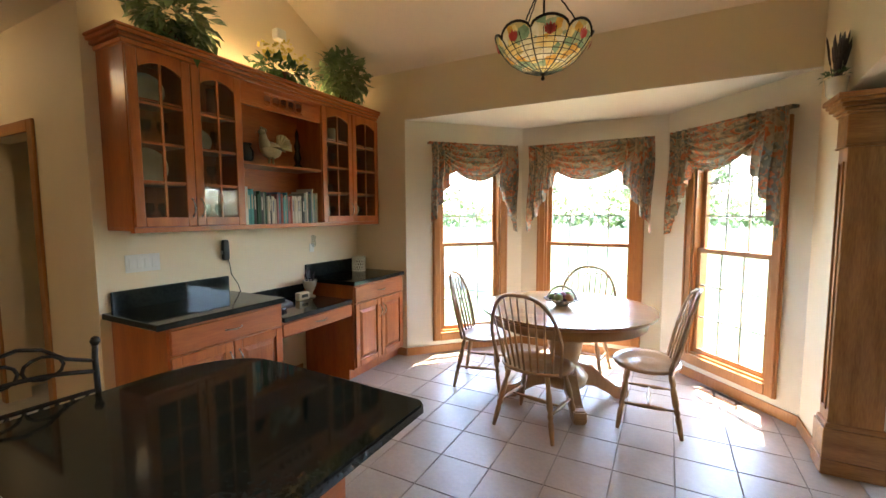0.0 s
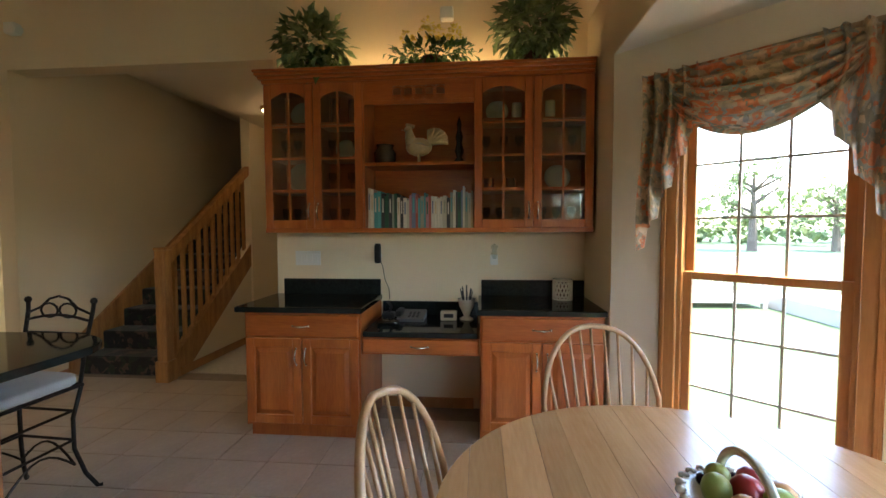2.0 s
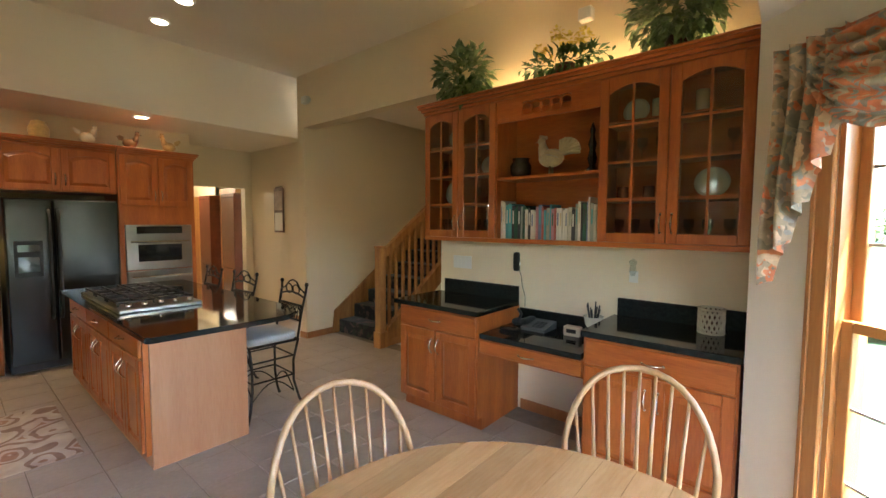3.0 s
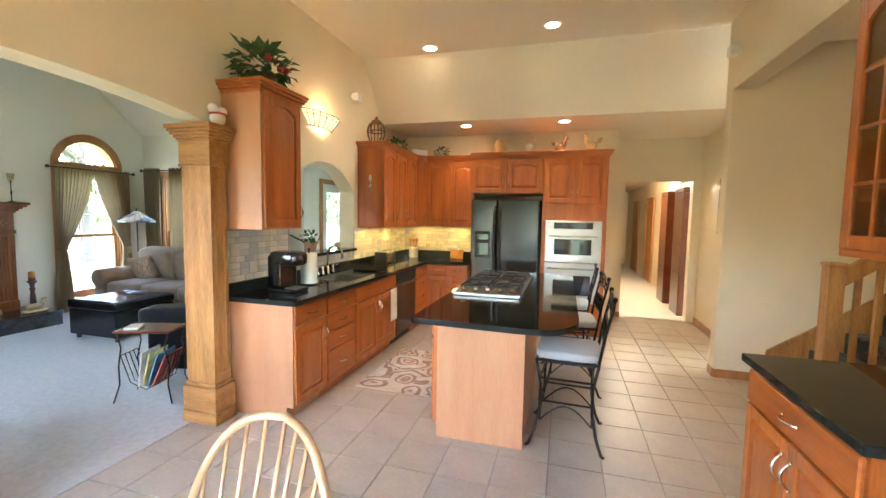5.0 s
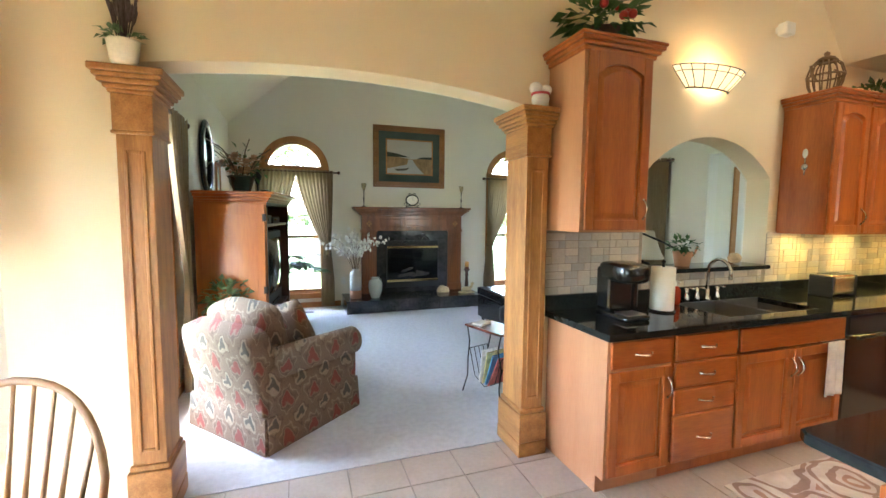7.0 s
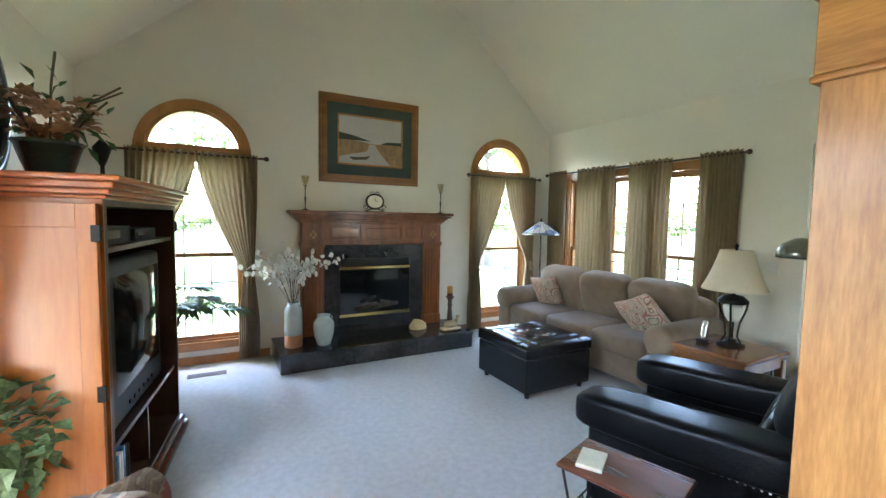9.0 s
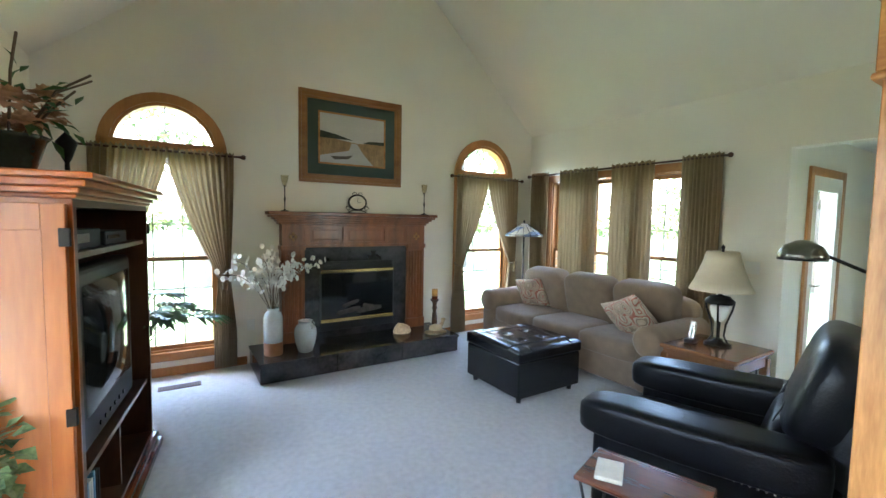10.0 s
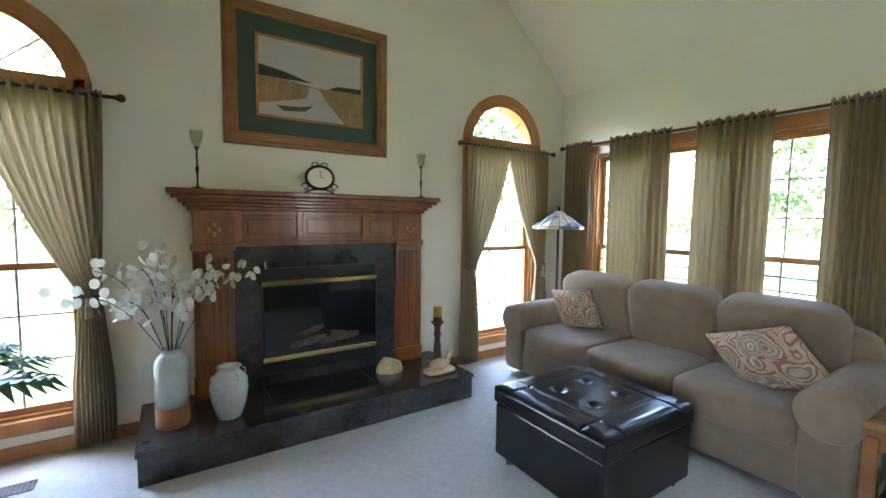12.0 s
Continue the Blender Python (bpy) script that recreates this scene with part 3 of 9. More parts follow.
wall("wall_hall_north", PAINT, (-3.9, XH - 0.14, 1.6, 1.74, 0, 2.8), (-4.72, -3.9, 1.6, 1.74, 2.08, 2.8), (-7.2, -4.72, 1.6, 1.74, 0, 2.8), (-5.0, -3.6, 2.6, 2.7, 0, 2.8), (-5.1, -5.0, 1.74, 2.7, 0, 2.8), (-3.6, -3.5, 1.74, 2.7, 0, 2.8))
wall("wall_hall_end", PAINT, (-7.34, -7.2, -0.9, 1.74, 0, 3.6))

# kitchen ceilings
bm = B()
prism(bm, [(-0.95, TOP), (3.05, TOP), (YB, 2.96), (YB, 3.1), (3.1, 3.6), (-0.95, 3.6)], "x", XH - 0.14, XA)
solo("ceiling", bm, CEIL, "cream vaulted kitchen ceiling", "ceiling", "structure")
bm = B()
prism(bm, [(-0.95, TOP), (-0.95, 3.6), (-1.55, 3.0), (-3.3, 2.95), (-3.3, 2.78), (-1.44, 2.78)], "x", -3.75, XA)
solo("ceiling_low", bm, CEIL, "cream ceiling stepping down over the cabinets", "ceiling", "structure")
bm = B()
box(bm, -7.2, XH - 0.14, 0.34, 2.7, 2.79, 2.9)
box(bm, -7.2, XH - 0.14, -0.9, 0.34, 3.2, 3.3)
box(bm, XH - 0.18, XH - 0.14, -0.9, 0.34, 2.79, 3.3)
box(bm, -7.2, XH - 0.14, 0.3, 0.34, 2.9, 3.25)
box(bm, -3.75, -2.2, -12.0, -3.35, 2.5, 2.6)
box(bm, -8.0, -3.72, -5.0, -0.9, 2.5, 2.6)
solo("ceiling_hall", bm, CEIL, "cream hall ceiling", "ceiling", "structure")

# bay
A, BB, C, D = (-2.48, YB), (-1.55, 5.05), (-0.09, 5.05), (XA, YB)
bm = B()
prism(bm, [(-2.475, YB + 0.004), (0.795, YB + 0.004), (-0.05, 5.2), (-1.6, 5.2)], "z", 2.47, 2.6)
solo("ceiling_bay", bm, CEIL_BAY, "white bay ceiling", "ceiling", "structure")


def frame2(p, q):
    """A wall's own axes: x from p to q, y out of the room, z up."""
    a = math.degrees(math.atan2(q[1] - p[1], q[0] - p[0]))
    return pose(p[0], p[1], 0, 0, 0, a), math.hypot(q[0] - p[0], q[1] - p[1])


def holed(bm, w, h, x0, x1, z0, z1, t, lead=0.0):
    box(bm, -lead, x0, 0, t, 0, h)
    box(bm, x1, w + lead, 0, t, 0, h)
    box(bm, x0, x1, 0, t, 0, z0)
    box(bm, x0, x1, 0, t, z1, h)


def double_hung(name, m, x0, x1, z0, z1, depth, label, cols=3, rows=3, mid=None, casing=0.085, sill=True, open_top=False):
    """A wooden double-hung window with two sashes, glazing bars and casing; x0..z1 is the hole in the wall."""
    w = thing(name, m, label, "window", kind="structure")
    bm = B()
    c = casing
    box(bm, x0 - c, x0, -0.022, 0.0, z0 - c, z1 + c, 0.004)
    box(bm, x1, x1 + c, -0.022, 0.0, z0 - c, z1 + c, 0.004)
    box(bm, x0, x1, -0.022, 0.0, z1, z1 + c, 0.004)
    box(bm, x0, x1, -0.03, 0.0, z0 - c, z0, 0.004)
    box(bm, x0 - c + 0.012, x0 - c + 0.03, -0.032, -0.022, z0 - c, z1 + c, 0.003)
    box(bm, x1 + c - 0.03, x1 + c - 0.012, -0.032, -0.022, z0 - c, z1 + c, 0.003)
    part("casing", bm, TRIM, w)
    bm = B()
    for a, b in ((x0, x0 + 0.02), (x1 - 0.02, x1)):
        box(bm, a, b, 0.0, depth, z0, z1)
    box(bm, x0 + 0.02, x1 - 0.02, 0.0, depth, z1 - 0.02, z1)
    box(bm, x0 + 0.02, x1 - 0.02, 0.0, depth, z0, z0 + 0.02)
    part("window_frame", bm, TRIM, w)
    mid = (z0 + z1) / 2 if mid is None else mid
    a, b = x0 + 0.02, x1 - 0.02
    for nm, lo, hi, y in (("lower_sash", z0 + 0.02, mid + 0.02, 0.03), ("upper_sash", mid - 0.02, z1 - 0.02, 0.065)):
        s = 0.042
        bm = B()
        box(bm, a, a + s, y, y + 0.03, lo, hi, 0.003)
        box(bm, b - s, b, y, y + 0.03, lo, hi, 0.003)
        box(bm, a + s, b - s, y, y + 0.03, lo, lo + s, 0.003)
        box(bm, a + s, b - s, y, y + 0.03, hi - s, hi, 0.003)
        sash = part(nm, bm, TRIM, w)
        bm = B()
        for i in range(1, cols):
            xx = a + s + (b - a - 2 * s) * i / cols
            box(bm, xx - 0.006, xx + 0.006, y + 0.008, y + 0.022, lo + s, hi - s)
        for i in range(1, rows):
            zz = lo + s + (hi - lo - 2 * s) * i / rows
            box(bm, a + s, b - s, y + 0.009, y + 0.021, zz - 0.006, zz + 0.006)
        part("glazing_grille", bm, MUNTIN, sash)
        bm = B()
        box(bm, a + s, b - s, y + 0.013, y + 0.017, lo + s, hi - s)
        g = part("pane", bm, GLASS, sash)
        g.visible_shadow = False
    return w


MUNTIN = mat("pale_glazing_bars", (0.45, 0.42, 0.36), 0.5, var=0.05)
for i, (p, q, nm) in enumerate(((A, BB, "left"), (BB, C, "middle"), (C, D, "right"))):
    m, w = frame2(p, q)
    x0, x1 = (0.375, 1.09) if i != 1 else (w / 2 - 0.46, w / 2 + 0.46)
    if i == 2:
        x0, x1 = 0.345, 1.09
    bm = B()
    holed(bm, w, 2.5, x0, x1, 0.22, 2.12, 0.15)
    ob = solo("wall_bay_" + nm, bm, PAINT_BAY, "pale cream bay wall", "wall", "structure", m=m)
    double_hung("window_%d" % (i + 1), m, x0, x1, 0.22, 2.12, 0.15, "oak double-hung window with pale glazing bars", 3 if i != 1 else 4, 3, 1.18)
    bm = B()
    box(bm, 0.0, w, -0.014, 0.0, 0, 0.085, 0.003)
    solo("baseboard_bay_" + nm, bm, TRIM, "oak baseboard", "baseboard", "structure", m=m)

# living room walls
wall("wall_sofa", PAINT_LIVING, (2.28, 3.1, YS - 0.15, YS, 0, 5.6), (3.1, 5.12, YS - 0.15, YS, 0, 0.75), (3.1, 5.12, YS - 0.15, YS, 2.16, 5.6), (5.12, XF + 0.15, YS - 0.15, YS, 0, 5.6),
     (XL + 0.012, 2.28, YS - 0.15, YS, 2.27, 5.6), (XL, 1.1, YS - 0.15, YS, 0, 2.27), label="sage cream painted wall behind the sofa")
bm = B()
box(bm, XL + 0.012, 1.35, YN, YN + 0.15, 0, 5.6)
box(bm, 2.25, XF + 0.15, YN, YN + 0.15, 0, 5.6)
box(bm, 1.35, 2.25, YN, YN + 0.15, 0, 0.2)
box(bm, 1.35, 2.25, YN, YN + 0.15, 2.15, 5.6)
solo("wall_mirror", bm, PAINT_LIVING, "sage cream painted wall with the oval mirror", "wall", "structure")
double_hung("window_4", pose(0, YN, 0), 1.35, 2.25, 0.2, 2.15, 0.15, "oak double-hung window behind olive curtains", 3, 3, 1.18)


def round_hole(c, half, spring, n=16):
    return [(c + half * math.cos(math.pi * i / n), spring + half * math.sin(math.pi * i / n)) for i in range(n + 1)]


W1, W2, WH, SPR, SILL = 2.87, -0.93, 0.43, 2.2, 0.24   # arched windows: centres, half width, springing, sill
bm = B()
T0, T1 = XF, XF + 0.15
box(bm, T0, T1, W1 + WH, YN, 0, 5.6)
box(bm, T0, T1, W2 + WH, W1 - WH, 0, 5.6)
box(bm, T0, T1, YS - 0.15, W2 - WH, 0, 5.6)
for c in (W1, W2):
    box(bm, T0, T1, c - WH, c + WH, 0, SILL)
    prism(bm, [(c - WH, 5.6), (c + WH, 5.6)] + round_hole(c, WH, SPR), "x", T0, T1)
solo("wall_fireplace", bm, PAINT_LIVING, "sage cream gable wall with two arched windows", "wall", "structure")


def arched_window(name, c):
    m = pose(XF, c, 0, 0, 0, -90)          # local x runs to -y, local y out of the room
    w = double_hung(name, m, -WH, WH, SILL, SPR - 0.02, 0.15, "tall oak window with a half-round fanlight", 3, 3, 1.15)
    bm = B()
    n = 20
    for r0, r1, y0, y1 in ((WH, WH + 0.085, -0.022, 0.0), (WH - 0.03, WH, 0.0, 0.15)):
        for i in range(n):
            a, b = math.pi * i / n, math.pi * (i + 1) / n
            q = [(r0 * math.cos(a), SPR + r0 * math.sin(a)), (r1 * math.cos(a), SPR + r1 * math.sin(a)), (r1 * math.cos(b), SPR + r1 * math.sin(b)), (r0 * math.cos(b), SPR + r0 * math.sin(b))]
            prism(bm, q, "y", y0, y1)
    box(bm, -WH, WH, 0.02, 0.1, SPR - 0.02, SPR + 0.03)
    f = part("fanlight_frame", bm, TRIM, w)
    bm = B()
    for a in (45, 90, 135):
        a = radians(a)
        rod(bm, (0.13 * math.cos(a), 0.055, SPR + 0.02 + 0.13 * math.sin(a)), ((WH - 0.03) * math.cos(a), 0.055, SPR + (WH - 0.03) * math.sin(a)), 0.007, seg=4)
    tube(bm, [(0.13 * math.cos(math.pi * i / 10), 0.055, SPR + 0.03 + 0.12 * math.sin(math.pi * i / 10)) for i in range(11)], 0.007, 4)
    part("fanlight_grille", bm, MUNTIN, f)
    bm = B()
    prism(bm, [((WH - 0.03) * math.cos(math.pi * i / 16), SPR + 0.03 + (WH - 0.06) * math.sin(math.pi * i / 16)) for i in range(17)], "y", 0.06, 0.064)
    g = part("pane", bm, GLASS, f)
    g.visible_shadow = False


arched_window("window_5", W1)
arched_window("window_6", W2)
mS = pose(0, YS, 0, 0, 0, 180)             # local x runs to -x
for i, (a, b) in enumerate(((-5.1, -4.46), (-4.43, -3.79), (-3.76, -3.12))):
    double_hung("window_%d" % (7 + i), mS, a + 0.02, b - 0.02, 0.77, 2.14, 0.15, "oak double-hung window behind the sofa", 2, 3, 1.18, casing=0.03)
bm = B()
for x0, x1, z0, z1 in ((3.02, 5.2, 2.16, 2.24), (3.02, 5.2, 0.67, 0.75), (3.02, 3.1, 0.75, 2.16), (5.12, 5.2, 0.75, 2.16)):
    box(bm, x0, x1, YS, YS + 0.022, z0, z1, 0.004)
solo("trim_sofa_window", bm, TRIM, "oak casing round the triple window", "trim", "structure")
# living room ceiling: two slopes and a ridge
bm = B()
RY, RZ = 0.985, 5.3
prism(bm, [(YS - 0.15, LR_TOP - 0.13), (RY - 0.3, RZ - 0.26), (RY + 0.3, RZ - 0.26), (YN + 0.15, LR_TOP - 0.13), (YN + 0.15, LR_TOP + 0.05), (RY, RZ), (YS - 0.15, LR_TOP + 0.05)], "x", XL, XF + 0.15)
solo("ceiling_living", bm, PAINT_LIVING, "sage cream vaulted living room ceiling", "ceiling", "structure")
# sunroom passage behind the sofa wall
wall("wall_passage", PAINT_BAY, (XL, 1.1, -5.2, YS - 0.15, 0, 2.5), (XL, 2.43, -5.35, -5.2, 0, 2.5))
wall("wall_passage_east", PAINT_BAY, (2.28, 2.43, -2.3, YS - 0.15, 0, 2.5), (2.28, 2.43, -3.15, -2.3, 2.1, 2.5), (2.28, 2.43, -5.2, -3.15, 0, 2.5))
bm = B()
box(bm, XL, 2.43, -5.35, YS - 0.15, 2.45, 2.6)
solo("ceiling_passage", bm, CEIL_BAY, "white passage ceiling", "ceiling", "structure")
# far rooms beyond the hall opening and the dining doorway
wall("wall_far_hall", PAINT, (-3.87, -3.75, -12.0, -5.0, 0, 2.6), (-2.34, -2.2, -12.0, -3.35, 0, 2.6), (-3.87, -2.2, -12.12, -12.0, 0, 2.6))
wall("wall_dining", PAINT_BAY, (-8.12, -8.0, -5.0, -0.9, 0, 0.7), (-8.12, -8.0, -5.0, -0.9, 2.1, 2.6), (-8.12, -8.0, -5.0, -3.9, 0.7, 2.1), (-8.12, -8.0, -2.0, -0.9, 0.7, 2.1), (-8.0, -3.75, -5.12, -5.0, 0, 2.6))
# baseboards
bm = B()
for b in ((XH, XH + 0.014, 2.49, 3.2, 0, 0.085), (-3.6, -3.586, -3.2, -1.62, 0, 0.085), (-4.98, XH, -0.75, -0.736, 0, 0.085), (XH, XH + 0.014, -0.9, -0.75, 0, 0.085), (XH, -2.48, YB - 0.014, YB, 0, 0.085),
          (XA - 0.014, XA, 3.6, YB, 0, 0.085), (-4.98, -3.66, 0.32, 0.334, 0, 0.085), (-7.2, -4.98, 0.34, 0.354, 0, 0.085), (-2.54, -2.34, -3.2, -3.186, 0, 0.085)):
    box(bm, *b, 0.003)
solo("baseboard", bm, TRIM, "oak baseboard", "baseboard", "structure")
bm = B()
for b in ((XF - 0.014, XF, 2.19, YN, 0.004, 0.09), (XF - 0.014, XF, YS, -0.12, 0.004, 0.09), (2.28, XF, YS, YS + 0.014, 0.004, 0.09), (1.0, XF, YN - 0.014, YN, 0.004, 0.09)):
    box(bm, *b, 0.003)
solo("baseboard_living", bm, TRIM, "oak baseboard", "baseboard", "structure")

# unseen overhang added above the mirror wall window to keep sun off the armchair
bm = B()
box(bm, 0.9, XF + 0.4, YN + 0.15, YN + 0.95, 2.62, 2.8, 0.01)
solo("sun_block_eave", bm, WHITEDOOR, "unseen overhang added outside the window to block high sun", "roof", "structure")

# ---- kitchen cabinets ----
def pull(parent, x, z, upright, y=0.0):
    """A bowed satin pull."""
    bm = B()
    pts = []
    for i in range(9):
        t = i / 8 - 0.5
        o = 0.03 * (1 - (2 * t) ** 2) + 0.004
        pts.append((x, y - o, z + t * 0.11) if upright else (x + t * 0.11, y - o, z))
    tube(bm, pts, [0.006, 0.005, 0.005, 0.006, 0.008, 0.006, 0.005, 0.005, 0.006], 6)
    for s in (-0.055, 0.055):
        blob(bm, (x, y - 0.005, z + s) if upright else (x + s, y - 0.005, z), 0.009, 0.006, 0.009, 8)
    return part("handle", bm, CHROME, parent, "satin nickel handle", True)


def arched_panel(bm, x0, x1, z0, z1, rise, y, proud, n=8):
    """A raised field with a bevelled edge and an arched head."""
    def outline(k):
        w = (x1 - x0) / 2 - k
        c = (x0 + x1) / 2
        out = [(c - w, z0 + k), (c + w, z0 + k)]
        if rise:
            for i in range(n + 1):
                t = 1 - 2 * i / n
                out.append((c + w * t, z1 - k - rise + rise * (1 - t * t)))
        else:
            out += [(c + w, z1 - k), (c - w, z1 - k)]
        return out
    a = [bm.verts.new((x, y, z)) for x, z in outline(0)]
    b = [bm.verts.new((x, y - proud, z)) for x, z in outline(0.028)]
    k = len(a)
    bm.faces.new(b)
    for i in range(k):
        bm.faces.new((a[i], a[(i + 1) % k], b[(i + 1) % k], b[i]))


def front(parent, kind, x0, x1, z0, z1, material, hinge=1, rise=0.0, handle=True, level=None):
    """A door, drawer or glazed door before y = 0; hinge 1: pull at the low-x side."""
    t, s = 0.02, 0.058
    bm = B()
    if kind == "drawer":
        box(bm, x0, x1, -t, 0, z0, z1, 0.006)
        d = part("drawer", bm, level or material, parent)
        if handle:
            pull(d, (x0 + x1) / 2, (z0 + z1) / 2, False, -t)
        return d
    c = (x0 + x1) / 2
    box(bm, x0, x0 + s, -t, 0, z0, z1, 0.004)
    box(bm, x1 - s, x1, -t, 0, z0, z1, 0.004)
    box(bm, x0 + s, x1 - s, -t, 0, z0, z0 + s, 0.003)
    w = (x1 - x0) / 2 - s
    if rise:
        n = 8
        pts = [(x0 + s, z1), (x1 - s, z1)] + [(c + w * (1 - 2 * i / n), z1 - s - rise + rise * (1 - (1 - 2 * i / n) ** 2)) for i in range(n + 1)]
        prism(bm, pts, "y", -t, 0)
    else:
        box(bm, x0 + s, x1 - s, -t, 0, z1 - s, z1, 0.003)
    if kind == "door":
        pb = B()
        box(pb, x0 + s, x1 - s, -0.004, -0.001, z0 + s, z1 - s)
        arched_panel(pb, x0 + s + 0.009, x1 - s - 0.009, z0 + s + 0.009, z1 - s - 0.009, rise, -0.004, 0.015)
    d = part("door", bm, material, parent)
    if kind == "door":
        part("panel", pb, material, d)
    if kind == "glazed":
        bm = B()
        box(bm, c - 0.007, c + 0.007, -0.016, -0.004, z0 + s, z1 - s)
        for i in range(1, 4):
            z = z0 + s + (z1 - z0 - 2 * s) * i / 4 - 0.015
            box(bm, x0 + s, x1 - s, -0.015, -0.005, z - 0.007, z + 0.007)
        part("glazing_grille", bm, material, d)
        bm = B()
        box(bm, x0 + s - 0.004, x1 - s + 0.004, -0.009, -0.006, z0 + s - 0.004, z1 - s * 0.6)
        g = part("pane", bm, CABGLASS, d)
        g.visible_shadow = False
    if handle:
        hx = x0 + s / 2 if hinge > 0 else x1 - s / 2
        top = z1 - 0.12 if handle == "top" else z0 + 0.12
        pull(d, hx, top, True, -t)
    return d


def crown(bm, x0, x1, d, z, ends=(1, 1), out=0.06, h=0.09):
    """Stepped crown moulding round three sides."""
    for k, (o, a, b) in enumerate(((out * 0.25, 0, h * 0.3), (out * 0.55, h * 0.3, h * 0.55), (out * 0.85, h * 0.55, h * 0.8), (out, h * 0.8, h))):
        box(bm, x0 - o * ends[0], x1 + o * ends[1], -o, d, z + a, z + b, 0.004)


def carcass(bm, w, d, z0, z1, toe=0.0):
    box(bm, 0, w, 0, d, z0 + toe, z1)
    if toe:
        box(bm, 0, w, 0.06, d, z0, z0 + toe)


mH = pose(-2.53, 0, 0, 0, 0, 90)              # base units of the desk: local x is world y, local y runs to the wall
DW = -2.53 - XH


def base_unit(name, m, w, d, fronts, label, body=CHERRY, level=CHERRY_X, h=0.875):
    u = thing(name, m, label, "cabinet", "kitchen cabinets")
    bm = B()
    carcass(bm, w, d, 0, h, 0.1)
    part("body", bm, body, u)
    for f in fronts:
        front(u, *f[:5], CHERRY, *f[5:], level=level)
    return u


g = 0.012
h1 = 0.875


def two_door(w, top=0.16):
    return [("drawer", g, w - g, h1 - top, h1 - g), ("door", g, w / 2 - 0.004, 0.12, h1 - top - g, -1, 0, "top"), ("door", w / 2 + 0.004, w - g, 0.12, h1 - top - g, 1, 0, "top")]


base_unit("desk_cabinet", mH @ pose(1.66, 0, 0), 0.80, DW, two_door(0.8), "cherry two-door desk cabinet with one drawer")
base_unit("desk_cabinet", mH @ pose(3.25, 0, 0), 0.785, DW, two_door(0.785), "cherry two-door cabinet beside the desk kneehole")
u = thing("writing_desk", mH @ pose(2.462, 0.02, 0), "kneehole desk with black granite top and a cherry drawer", "desk")
bm = B()
box(bm, 0, 0.786, 0.0, 0.45, 0.6, 0.716)
part("body", bm, CHERRY, u)
front(u, "drawer", 0.01, 0.776, 0.612, 0.708, CHERRY_X)


def slab(name, boxes, label, m=None, category="countertop"):
    bm = B()
    for b in boxes:
        box(bm, *b, 0.006, seg=2)
    return solo(name, bm, GRANITE, label, category, m=m)


slab("desk_countertop", [(1.60, 2.475, -0.03, DW - 0.025, 0.877, 0.914), (1.66, 2.46, DW - 0.023, DW - 0.002, 0.877, 1.035)], "polished black granite counter on the desk cabinet", mH)
bm = B()
box(bm, 0.015, 0.773, -0.03, DW - 0.045, 0.72, 0.757, 0.005)
part("desk_top", bm, GRANITE, u)
bm = B()
box(bm, 0.015, 0.773, DW - 0.043, DW - 0.022, 0.72, 0.86, 0.003)
part("upstand", bm, GRANITE, u)
slab("desk_countertop", [(3.237, 4.045, -0.03, DW - 0.025, 0.877, 0.914), (3.26, 4.045, DW - 0.023, DW - 0.002, 0.877, 1.035)], "polished black granite counter beside the bay", mH)

# glazed hutch over the desk
mU = pose(-2.827, 1.675, 1.42, 0, 0, 90)
HD = -2.827 - XH
h = thing("hutch", mU, "cherry wall hutch with glazed doors and open shelves", "hutch")
W = 2.355
zt = 1.06
for x in (0, 0.365, 0.728, 1.532, 1.935, W - 0.018):
    bm = B()
    box(bm, x, x + 0.018, 0.001 if x in (0.365, 1.935) else 0, HD, 0.02, zt)
    part("upright", bm, CHERRY, h)
for nm, b in (("bottom_board", (0, W, 0.031, HD, 0, 0.02)), ("top_board", (0, W, 0, HD, zt, zt + 0.02)), ("back_panel", (0.02, W - 0.02, HD - 0.012, HD - 0.003, 0.02, zt)), ("bottom_rail", (-0.004, W + 0.004, -0.012, 0.03, -0.012, 0.02))):
    bm = B()
    box(bm, *b, 0.002)
    part(nm, bm, CHERRY_X, h)
bm = B()
crown(bm, 0, W, HD, zt + 0.01, (1, 0), 0.06, 0.09)
part("crown_moulding", bm, CHERRY_X, h)
for x0, x1, hg in ((0.004, 0.37, -1), (0.374, 0.736, 1), (1.534, 1.94, -1), (1.944, W - 0.004, 1)):
    front(h, "glazed", x0, x1, 0.022, zt - 0.002, CHERRY, hg, 0.045, "low")
for x0, x1 in ((0.018, 0.365), (0.383, 0.728), (1.55, 1.935), (1.953, W - 0.018)):
    for z in (0.28, 0.53, 0.78):
        bm = B()
        box(bm, x0, x1, 0.02, HD - 0.014, z, z + 0.012)
        part("shelf", bm, CHERRY_X, h)
bm = B()
box(bm, 0.746, 1.532, 0.004, HD - 0.014, 0.47, 0.492)
part("shelf", bm, CHERRY_X, h)
